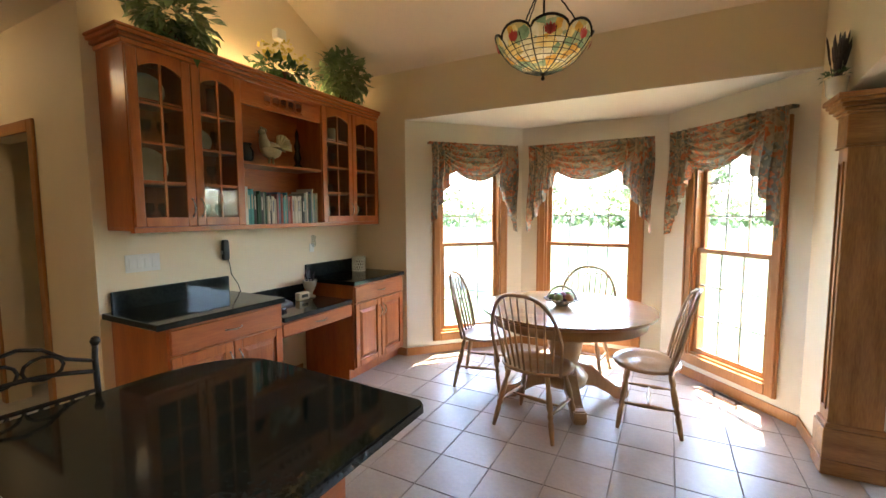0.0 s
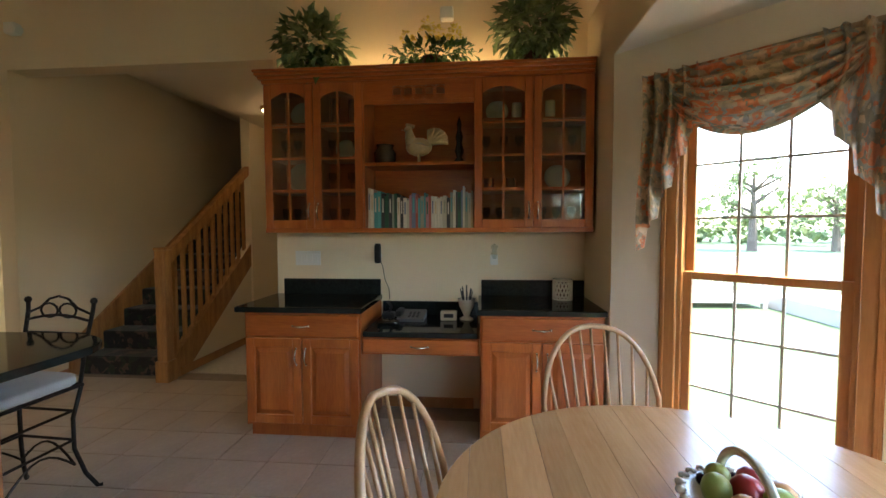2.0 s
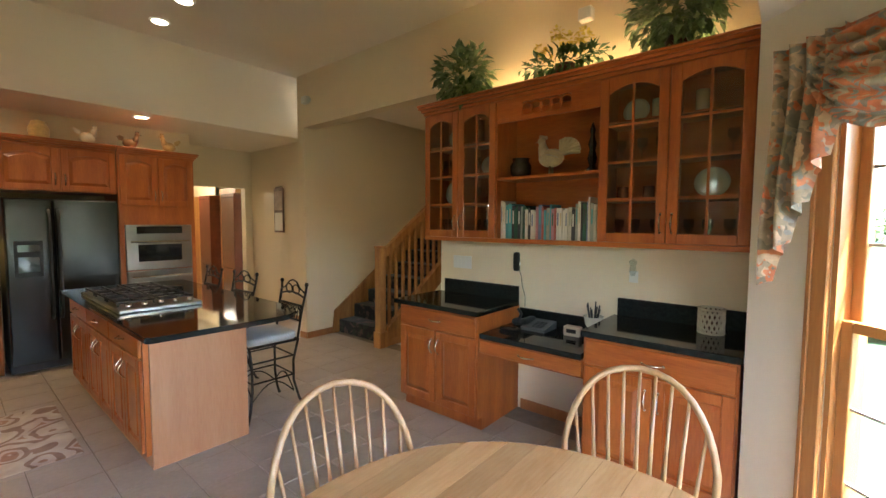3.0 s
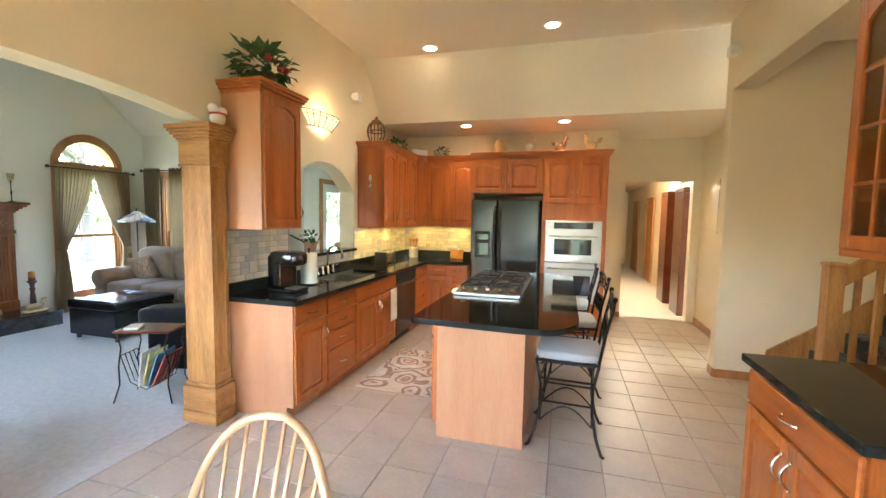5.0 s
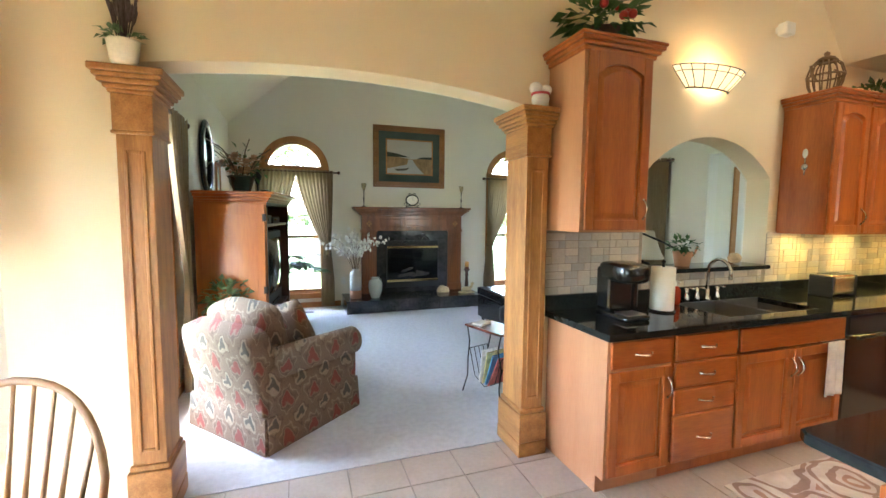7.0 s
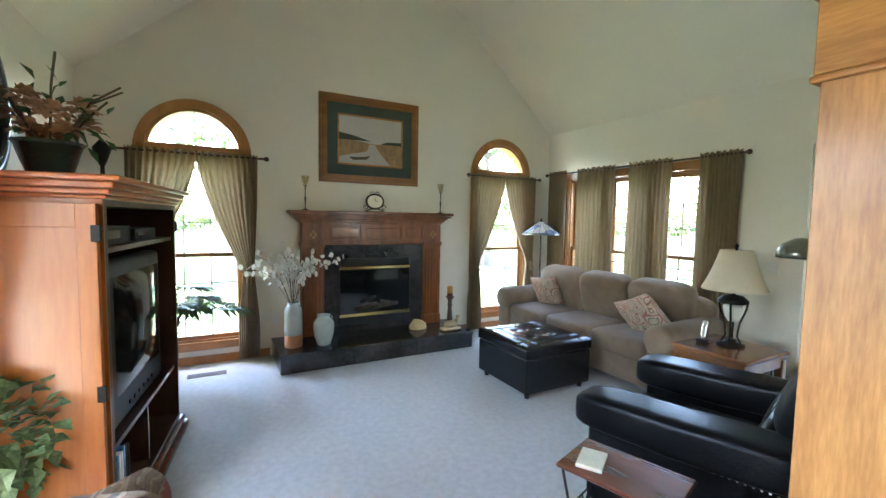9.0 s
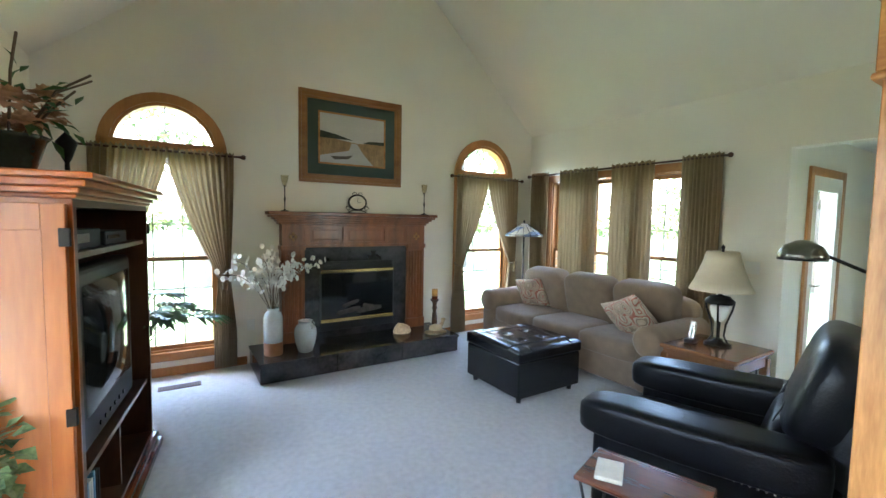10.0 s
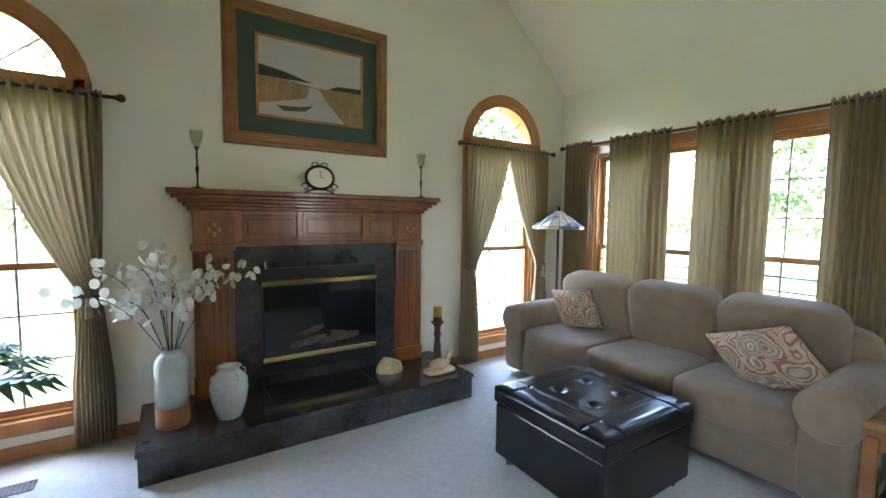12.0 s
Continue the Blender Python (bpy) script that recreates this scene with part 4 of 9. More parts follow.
# pierced valance over the open bay
bm = B()
box(bm, 0.746, 1.532, 0.0, 0.018, 0.9, 0.93, 0.002)
box(bm, 0.746, 1.532, 0.0, 0.018, 1.03, zt, 0.002)
box(bm, 0.746, 0.95, 0.001, 0.017, 0.93, 1.03)
box(bm, 1.33, 1.532, 0.001, 0.017, 0.93, 1.03)
for i in range(5):
    cx = 1.14 + (i - 2) * 0.076
    tube(bm, [(cx + 0.046 * math.cos(a), 0.009, 0.98 + 0.042 * math.sin(a)) for a in [2 * math.pi * k / 14 for k in range(14)]], 0.008, 5, True)
for i in range(6):
    cx = 1.14 + (i - 2.5) * 0.076
    rod(bm, (cx, 0.009, 0.93), (cx, 0.009, 1.03), 0.006, seg=5)
part("fretwork", bm, CHERRY_X, h)

# sink run along the arch wall: local x runs to world -y
mS2 = pose(0.24, 1.32, 0, 0, 0, -90)
SD = XA - 0.24
base_unit("base_cabinet", mS2, 0.44, SD, [("drawer", g, 0.428, 0.715, 0.863), ("door", g, 0.428, 0.12, 0.7, -1, 0, "top")], "cherry base cabinet with a plain end panel", MAPLE)
base_unit("drawer_unit", mS2 @ pose(0.442, 0, 0), 0.5, SD, [("drawer", g, 0.488, 0.715, 0.863), ("drawer", g, 0.488, 0.56, 0.703), ("drawer", g, 0.488, 0.405, 0.548), ("drawer", g, 0.488, 0.12, 0.393)], "cherry four-drawer base unit")
base_unit("sink_cabinet", mS2 @ pose(0.944, 0, 0), 1.0, SD, [("drawer", g, 0.988, 0.715, 0.863, 1, 0, False), ("door", g, 0.496, 0.12, 0.7, -1, 0, "top"), ("door", 0.504, 0.988, 0.12, 0.7, 1, 0, "top")], "cherry two-door sink cabinet", h=0.7)
dw = thing("dishwasher", mS2 @ pose(1.948, 0, 0), "black built-in dishwasher between cherry cabinets", "dishwasher")
bm = B()
box(bm, 0, 0.655, 0.02, SD, 0.1, 0.87)
box(bm, 0.02, 0.635, 0.07, SD, 0.0, 0.1)
part("body", bm, BLACKMATT, dw)
bm = B()
box(bm, 0.006, 0.649, -0.02, 0.02, 0.12, 0.73, 0.006)
part("door", bm, BLACKGLOSS, dw)
bm = B()
box(bm, 0.006, 0.649, -0.026, 0.02, 0.735, 0.865, 0.008)
part("control_panel", bm, BLACKMATT, dw)
bm = B()
rod(bm, (0.06, -0.05, 0.72), (0.6, -0.05, 0.72), 0.01)
part("handle", bm, BLACKMATT, dw)
base_unit("base_cabinet", mS2 @ pose(2.607, 0, 0), 0.5, SD, [("drawer", g, 0.488, 0.715, 0.863), ("drawer", g, 0.488, 0.56, 0.703), ("drawer", g, 0.488, 0.345, 0.548), ("drawer", g, 0.488, 0.12, 0.333)], "cherry drawer base unit near the corner")
base_unit("corner_cabinet", mS2 @ pose(3.109, 0, 0), 0.608, SD, [], "cherry corner base cabinet")
mB = pose(0.236, -1.79, 0, 0, 0, 180)        # back run: local x runs to world -x
base_unit("base_cabinet", mB, 0.62, 0.608, [("drawer", g, 0.3, 0.715, 0.863), ("drawer", 0.31, 0.608, 0.715, 0.863), ("door", g, 0.3, 0.12, 0.7, -1, 0, "top"), ("door", 0.31, 0.608, 0.12, 0.7, 1, 0, "top")], "cherry two-door base cabinet beside the refrigerator")
# granite along both walls, with the sink cut out
kc = thing("kitchen_countertop", pose(0, 0, 0), "polished black granite worktop with upstand", "countertop")
x0, x1 = 0.199, XA - 0.003
for b in ((x0, x1, 0.36, 1.348), (x0, 0.3, -0.48, 0.36), (0.72, x1, -0.48, 0.36), (x0, x1, -2.397, -0.48), (-0.385, x0, -2.397, -1.75)):
    bm = B()
    box(bm, *b, 0.877, 0.914)
    part("slab", bm, GRANITE, kc)
for b in ((XA - 0.023, XA - 0.003, -2.397, 1.346), (-0.385, XA - 0.023, -2.397, -2.377)):
    bm = B()
    box(bm, *b, 0.914, 1.01)
    part("upstand", bm, GRANITE, kc)
# tall wall cabinet beside the arch
u = thing("tall_wall_cabinet", pose(0.46, 1.36, 1.43, 0, 0, -90), "tall narrow cherry wall cabinet with one arched door", "cabinet")
bm = B()
box(bm, 0, 0.47, 0, XA - 0.462, 0, 0.99)
part("body", bm, MAPLE, u)
front(u, "door", 0.02, 0.45, 0.012, 0.985, CHERRY, -1, 0.05, "low")
bm = B()
crown(bm, 0, 0.47, XA - 0.462, 0.985, (1, 1), 0.055, 0.085)
part("crown_moulding", bm, CHERRY_X, u)


def wall_unit(name, m, w, d, z1, doors, label, ends=(0, 0), cr=True):
    u = thing(name, m, label, "cabinet", "kitchen cabinets")
    bm = B()
    box(bm, 0, w, 0, d, 0, z1)
    part("body", bm, CHERRY, u)
    n = len(doors)
    for i, hg in enumerate(doors):
        front(u, "door", 0.01 + i * w / n, (i + 1) * w / n - 0.01, 0.012, z1 - 0.012, CHERRY, hg, 0.04, "low")
    if cr:
        bm = B()
        crown(bm, 0, w, d, z1 - 0.004, ends, 0.055, 0.085)
        part("crown_moulding", bm, CHERRY_X, u)
    return u


UD = XA - 0.47
wall_unit("wall_cabinet", pose(0.47, -0.76, 1.4, 0, 0, -90), 0.4, UD - 0.002, 0.95, (-1,), "cherry wall cabinet with a carved ornament on its end", (1, 0))
wall_unit("wall_cabinet", pose(0.47, -1.162, 1.4, 0, 0, -90), 0.78, UD - 0.002, 0.95, (-1, 1), "cherry two-door wall cabinet with under light")
wall_unit("corner_wall_cabinet", pose(0.468, -1.944, 1.4, 0, 0, -135), 0.165, 0.3, 0.95, (-1,), "cherry angled corner wall cabinet")
bm = B()
box(bm, 0.36, XA - 0.002, -2.398, -2.06, 1.4, 2.35)
solo("corner_cabinet_box", bm, CHERRY, "cherry corner cabinet body", "cabinet")
wall_unit("wall_cabinet", pose(0.348, -2.07, 1.4, 0, 0, 180), 0.73, 0.328, 0.95, (-1, 1), "cherry two-door wall cabinet beside the refrigerator")
wall_unit("fridge_cabinet", pose(-0.386, -1.8, 1.87, 0, 0, 180), 0.972, 0.598, 0.47, (-1, 1), "cherry two-door cabinet over the refrigerator")
# oven tower
ov = thing("oven_tower", pose(-1.36, -1.78, 0, 0, 0, 180), "cherry tower with a steel double wall oven", "oven tower")
TW = 0.8
bm = B()
box(bm, 0, TW, 0.0, 0.618, 0.1, 2.34)
box(bm, 0.0, TW, 0.06, 0.618, 0, 0.1)
part("body", bm, CHERRY, ov)
for i, hg in enumerate((-1, 1)):
    front(ov, "door", 0.02 + i * 0.385, 0.39 + i * 0.385, 1.75, 2.33, CHERRY, hg, 0.04, "low")
front(ov, "drawer", 0.02, TW - 0.02, 0.13, 0.4, CHERRY_X)
bm = B()
crown(bm, 0, TW, 0.618, 2.335, (0, 1), 0.055, 0.085)
part("crown_moulding", bm, CHERRY_X, ov)
for nm, z0, z1 in (("upper_oven", 0.98, 1.52), ("lower_oven", 0.45, 0.97)):
    bm = B()
    box(bm, 0.05, TW - 0.05, -0.025, 0.0, z0, z1, 0.006)
    o = part(nm, bm, STEEL, ov, "stainless steel wall oven")
    bm = B()
    dz = 0.13 if nm[0] == "u" else 0.0
    box(bm, 0.17, TW - 0.17, -0.029, -0.026, z0 + 0.1, z1 - 0.16 - dz * 0.6)
    part("oven_window", bm, DARKGLASS, o)
    bm = B()
    rod(bm, (0.09, -0.065, z1 - 0.07 - dz), (TW - 0.09, -0.065, z1 - 0.07 - dz), 0.011)
    for x in (0.12, TW - 0.12):
        rod(bm, (x, -0.025, z1 - 0.07 - dz), (x, -0.065, z1 - 0.07 - dz), 0.008)
    part("handle", bm, CHROME, o)
    if dz:
        bm = B()
        box(bm, 0.16, TW - 0.16, -0.029, -0.026, z1 - 0.105, z1 - 0.02)
        part("control_panel", bm, DARKGLASS, o)
# refrigerator
fr = thing("refrigerator", pose(-0.425, -1.70, 0, 0, 0, 180), "black side-by-side refrigerator with ice dispenser", "refrigerator")
bm = B()
box(bm, 0, 0.91, 0.04, 0.68, 0.02, 1.79)
part("body", bm, BLACKMATT, fr)
for nm, x0, x1 in (("freezer_door", 0.004, 0.355), ("fridge_door", 0.365, 0.906)):
    bm = B()
    box(bm, x0, x1, -0.03, 0.04, 0.1, 1.785, 0.015, seg=2)
    dd = part(nm, bm, BLACKGLOSS, fr)
    bm = B()
    hx = 0.325 if x0 < 0.1 else 0.395
    tube(bm, [(hx, -0.03, 0.55), (hx, -0.085, 0.62), (hx, -0.095, 1.1), (hx, -0.085, 1.6), (hx, -0.03, 1.68)], 0.013, 8)
    part("handle", bm, BLACKMATT, dd, "", True)
    if x0 < 0.1:
        bm = B()
        box(bm, 0.06, 0.27, -0.036, -0.031, 1.0, 1.36, 0.004)
        part("dispenser", bm, BLACKMATT, dd)
        bm = B()
        box(bm, 0.085, 0.245, -0.039, -0.0365, 1.04, 1.2)
        box(bm, 0.085, 0.245, -0.039, -0.0365, 1.25, 1.32)
        part("dispenser_panel", bm, DARKGLASS, dd)

# island
isl = thing("kitchen_island", pose(0, 0, 0), "cherry island with a pale end panel", "island")
bm = B()
box(bm, -1.43, -0.83, -1.0, 1.185, 0.0, 0.877)
part("body", bm, MAPLE, isl)
bm = B()
box(bm, -0.83, -0.8, -1.0, 1.165, 0.09, 0.877)
part("face_frame", bm, CHERRY, isl)
mI = pose(-0.8, -1.0, 0, 0, 0, 90)
for i in range(3):
    a = 0.02 + i * 0.715
    for f in (("drawer", a, a + 0.7, 0.715, 0.863), ("door", a, a + 0.346, 0.11, 0.7, -1, 0, "top"), ("door", a + 0.354, a + 0.7, 0.11, 0.7, 1, 0, "top")):
        ob = front(isl, *f[:5], CHERRY, *f[5:], level=CHERRY_X)
        ob.matrix_basis = mI
bm = B()
pts = [(-0.735, -1.05), (-0.735, 1.465), (-0.76, 1.49), (-1.42, 1.525)]
for i in range(1, 10):
    a = radians(90 - i * 10)
    pts.append((-1.5 - 0.26 * math.sin(radians(i * 10)), 1.2 + 0.325 * math.cos(radians(i * 10))))
pts += [(-1.76, 1.2), (-1.76, -1.05)]
prism(bm, pts, "z", 0.878, 0.914)
bmesh.ops.bevel(bm, geom=[e for e in bm.edges if abs(e.verts[0].co.z - e.verts[1].co.z) < 1e-5], offset=0.006, segments=2, affect="EDGES")
solo("island_countertop", bm, GRANITE, "polished black granite island top with a rounded bar corner", "countertop")
ck = thing("cooktop", pose(-1.07, 0.05, 0.914), "stainless gas cooktop with black iron grates", "cooktop")
bm = B()
box(bm, -0.27, 0.27, -0.62, 0.6, 0, 0.03, 0.008)
part("tray", bm, STEEL, ck)
for k in range(5):
    bm = B()
    y = 0.5 - 0.0 * k
    lathe(bm, [(0.02, 0.03), (0.022, 0.05), (0.018, 0.062), (0.0, 0.063)], 10, (-0.2 + k * 0.1, 0.545, 0))
    part("knob", bm, CHROME, ck, "", True)
for cx in (-0.13, 0.13):
    for cy in (-0.42, -0.06, 0.3):
        bm = B()
        for s in (-0.11, 0.0, 0.11):
            box(bm, cx + s - 0.006, cx + s + 0.006, cy - 0.16, cy + 0.16, 0.055, 0.067)
            box(bm, cx - 0.12, cx + 0.12, cy + s * 1.35 - 0.006, cy + s * 1.35 + 0.006, 0.055, 0.067)
        for sx in (-0.11, 0.11):
            for sy in (-0.15, 0.15):
                box(bm, cx + sx - 0.006, cx + sx + 0.006, cy + sy - 0.006, cy + sy + 0.006, 0.03, 0.056)
        part("grate", bm, IRON, ck)
        bm = B()
        lathe(bm, [(0.05, 0.03), (0.045, 0.045), (0.0, 0.047)], 12, (cx, cy, 0))
        part("burner", bm, BLACKMATT, ck)

# ---- columns, stair, doors ----
def column(name, y0, y1, inner, label):
    """A square oak column casing with plinth, panelled faces and a stepped capital."""
    x0, x1 = (0.741, 0.995) if inner > 0 else (0.79, 1.03)
    c = thing(name, pose((x0 + x1) / 2, (y0 + y1) / 2, 0), label, "column", "oak columns")
    hx, hy = (x1 - x0) / 2, (y1 - y0) / 2
    bm = B()
    box(bm, -hx, hx, -hy, hy, 0.28, 1.885, 0.003)
    part("shaft", bm, OAK, c)
    bm = B()
    box(bm, -hx - 0.024, hx + 0.024, -hy - 0.024, hy + 0.024, 0.0, 0.09, 0.003)
    box(bm, -hx - 0.022, hx + 0.022, -hy - 0.022, hy + 0.022, 0.092, 0.275, 0.004)
    box(bm, -hx - 0.013, hx + 0.013, -hy - 0.013, hy + 0.013, 0.275, 0.305, 0.009, seg=2)
    part("plinth", bm, OAK_X, c)
    bm = B()
    box(bm, -hx - 0.016, hx + 0.016, -hy - 0.016, hy + 0.016, 1.872, 1.888, 0.006, seg=2)
    box(bm, -hx - 0.01, hx + 0.01, -hy - 0.01, hy + 0.01, 1.888, 2.05, 0.003)
    for o, z0, z1 in ((0.02, 2.05, 2.068), (0.032, 2.068, 2.088), (0.048, 2.088, 2.11), (0.06, 2.11, 2.13), (0.072, 2.13, 2.16)):
        box(bm, -hx - o, hx + o, -hy - o, hy + o, z0, z1, 0.006, seg=2)
    part("capital", bm, OAK_X, c)
    bm = B()
    w = hy - 0.028
    for k0, k1, z0, z1 in ((-w, -w + 0.016, 0.37, 1.80), (w - 0.016, w, 0.37, 1.80), (-w + 0.016, w - 0.016, 0.37, 0.386), (-w + 0.016, w - 0.016, 1.784, 1.80)):
        box(bm, -hx - 0.009, -hx, k0, k1, z0, z1, 0.003)
    part("panel_moulding", bm, OAK, c)
    return c


column("oak_column", 1.385, 1.535, 1, "golden oak column casing beside the kitchen cabinet")
column("oak_column", 3.468, 3.608, -1, "golden oak column casing at the living room arch")

RISE, RUN = 0.185, 0.265
st = thing("staircase", pose(-3.62, -0.75, 0), "closed stair with dark floral runner and oak balustrade", "staircase")
for i in range(14):
    bm = B()
    x = -i * RUN
    box(bm, x - RUN * 1.08, x, 0.03, 1.0, max(0, i * RISE - 0.1), (i + 1) * RISE, 0.012)
    part("step", bm, BLACKRUNNER, st)
bm = B()
prism(bm, [(0.06, 0.0), (0.02, 0.22), (-1.4, 1.27), (-1.4, 1.0), (-0.1, 0.0)], "y", 1.0, 1.075)
part("outer_string", bm, OAK, st)
bm = B()
prism(bm, [(0.1, 0.0), (0.06, 0.32), (-3.6, 2.88), (-3.6, 2.5), (0.0, 0.0)], "y", 0.003, 0.03)
part("wall_string", bm, OAK, st)
bm = B()
box(bm, 0.06, 0.16, 0.99, 1.09, 0, 1.24, 0.005)
box(bm, 0.05, 0.17, 0.98, 1.1, 1.24, 1.27, 0.01)
box(bm, 0.045, 0.175, 0.975, 1.105, 0, 0.2, 0.005)
part("newel_post", bm, OAK, st)
bm = B()
prism(bm, [(0.06, 1.1), (-1.4, 2.15), (-1.4, 2.26), (0.06, 1.22)], "y", 1.005, 1.07)
part("handrail", bm, OAK, st)
for i in range(11):
    x = -0.04 - i * 0.122
    z = 0.22 - x * 0.72
    bm = B()
    box(bm, x - 0.016, x + 0.016, 1.02, 1.052, z - 0.02, z + 0.93)
    part("baluster", bm, OAK, st)

# panelled door ajar in the hall, and its casing
dr = thing("door_1", pose(-3.98, 1.74, 0, 0, 0, 118), "white six-panel hall door standing ajar", "door", kind="structure")
bm = B()
box(bm, 0, 0.76, -0.02, 0.02, 0.01, 2.03, 0.003)
part("leaf", bm, WHITEDOOR, dr)
for x in (0.1, 0.42):
    for z0, z1 in ((0.2, 0.75), (0.88, 1.5), (1.62, 1.9)):
        for s in (-1, 1):
            bm = B()
            box(bm, x, x + 0.24, s * 0.021 - 0.004, s * 0.021 + 0.004, z0, z1, 0.004)
            part("panel", bm, WHITEDOOR, dr)
bm = B()
for b in ((-3.9, -3.82, 1.58, 1.6, 0, 2.16), (-4.8, -4.72, 1.58, 1.6, 0, 2.16), (-4.72, -3.9, 1.58, 1.6, 2.08, 2.16)):
    box(bm, *b, 0.004)
solo("trim_hall_door", bm, TRIM, "oak door casing", "trim", "structure")
# orange doors along the far hall
for i, y in enumerate((-5.6, -7.4, -9.6)):
    d2 = thing("door_%d" % (2 + i), pose(-3.747, y, 0, 0, 0, -90), "stained wooden hall door in its casing", "door", kind="structure")
    bm = B()
    box(bm, 0, 0.78, -0.0, 0.03, 0.0, 2.03, 0.003)
    part("leaf", bm, OAK, d2)
    bm = B()
    for b in ((-0.08, 0.0, -0.0, 0.045, 0, 2.11), (0.78, 0.86, 0, 0.045, 0, 2.11), (0, 0.78, 0, 0.045, 2.03, 2.11)):
        box(bm, *b, 0.004)
    part("casing", bm, TRIM, d2)
bm = B()
box(bm, -3.745, -3.62, -4.6, -3.9, 0, 2.2, 0.004)
solo("trim_hall_column", bm, OAK, "tall oak casing in the far hall", "trim", "structure")

# ---- breakfast table and chairs ----
tb = thing("dining_table", pose(-0.78, 3.82, 0), "round honey oak pedestal table", "table")
bm = B()
lathe(bm, [(0.0, 0.722), (0.655, 0.722), (0.672, 0.73), (0.676, 0.738), (0.672, 0.745), (0.0, 0.745)], 56)
top = part("tabletop", bm, CHAIR_OAK, tb, "worn glossy honey oak top")
cuts = [-0.685, -0.6, -0.5, -0.385, -0.29, -0.17, -0.075, 0.03, 0.14, 0.225, 0.335, 0.45, 0.545, 0.685]
for y0, y1 in zip(cuts, cuts[1:]):
    lo, hi = max(y0 + 0.0006, -0.684), min(y1 - 0.0006, 0.684)
    ys = [lo + (hi - lo) * i / 6 for i in range(7)]
    half = [math.sqrt(0.685 ** 2 - y * y) for y in ys]
    bm = B()
    prism(bm, [(h, y) for h, y in zip(half, ys)] + [(-h, y) for h, y in zip(half[::-1], ys[::-1])], "z", 0.7455, 0.758)
    part("stave", bm, TABLE_OAK, top)
bm = B()
lathe(bm, [(0.60, 0.64), (0.615, 0.645), (0.615, 0.722), (0.57, 0.722), (0.57, 0.64)], 48)
part("apron", bm, CHAIR_OAK, tb, smooth=True)
bm = B()
lathe(bm, [(0.17, 0.12), (0.19, 0.2), (0.15, 0.25), (0.1, 0.3), (0.12, 0.34), (0.14, 0.45), (0.15, 0.55), (0.11, 0.6), (0.2, 0.64), (0.2, 0.72)], 20)
part("pedestal", bm, CHAIR_OAK, tb, smooth=True)
for k in range(4):
    a = radians(25 + 90 * k)
    bm = B()
    prism(bm, [(0.1, 0.3), (0.22, 0.27), (0.33, 0.16), (0.42, 0.1), (0.5, 0.1), (0.52, 0.05), (0.5, 0.0), (0.4, 0.0), (0.36, 0.04), (0.24, 0.1), (0.1, 0.12)], "y", -0.045, 0.045)
    bmesh.ops.bevel(bm, geom=bm.edges[:], offset=0.01, segments=2, affect="EDGES")
    bmesh.ops.transform(bm, matrix=pose(0, 0, 0, 0, 0, math.degrees(a)), verts=bm.verts)
    part("foot", bm, CHAIR_OAK, tb)


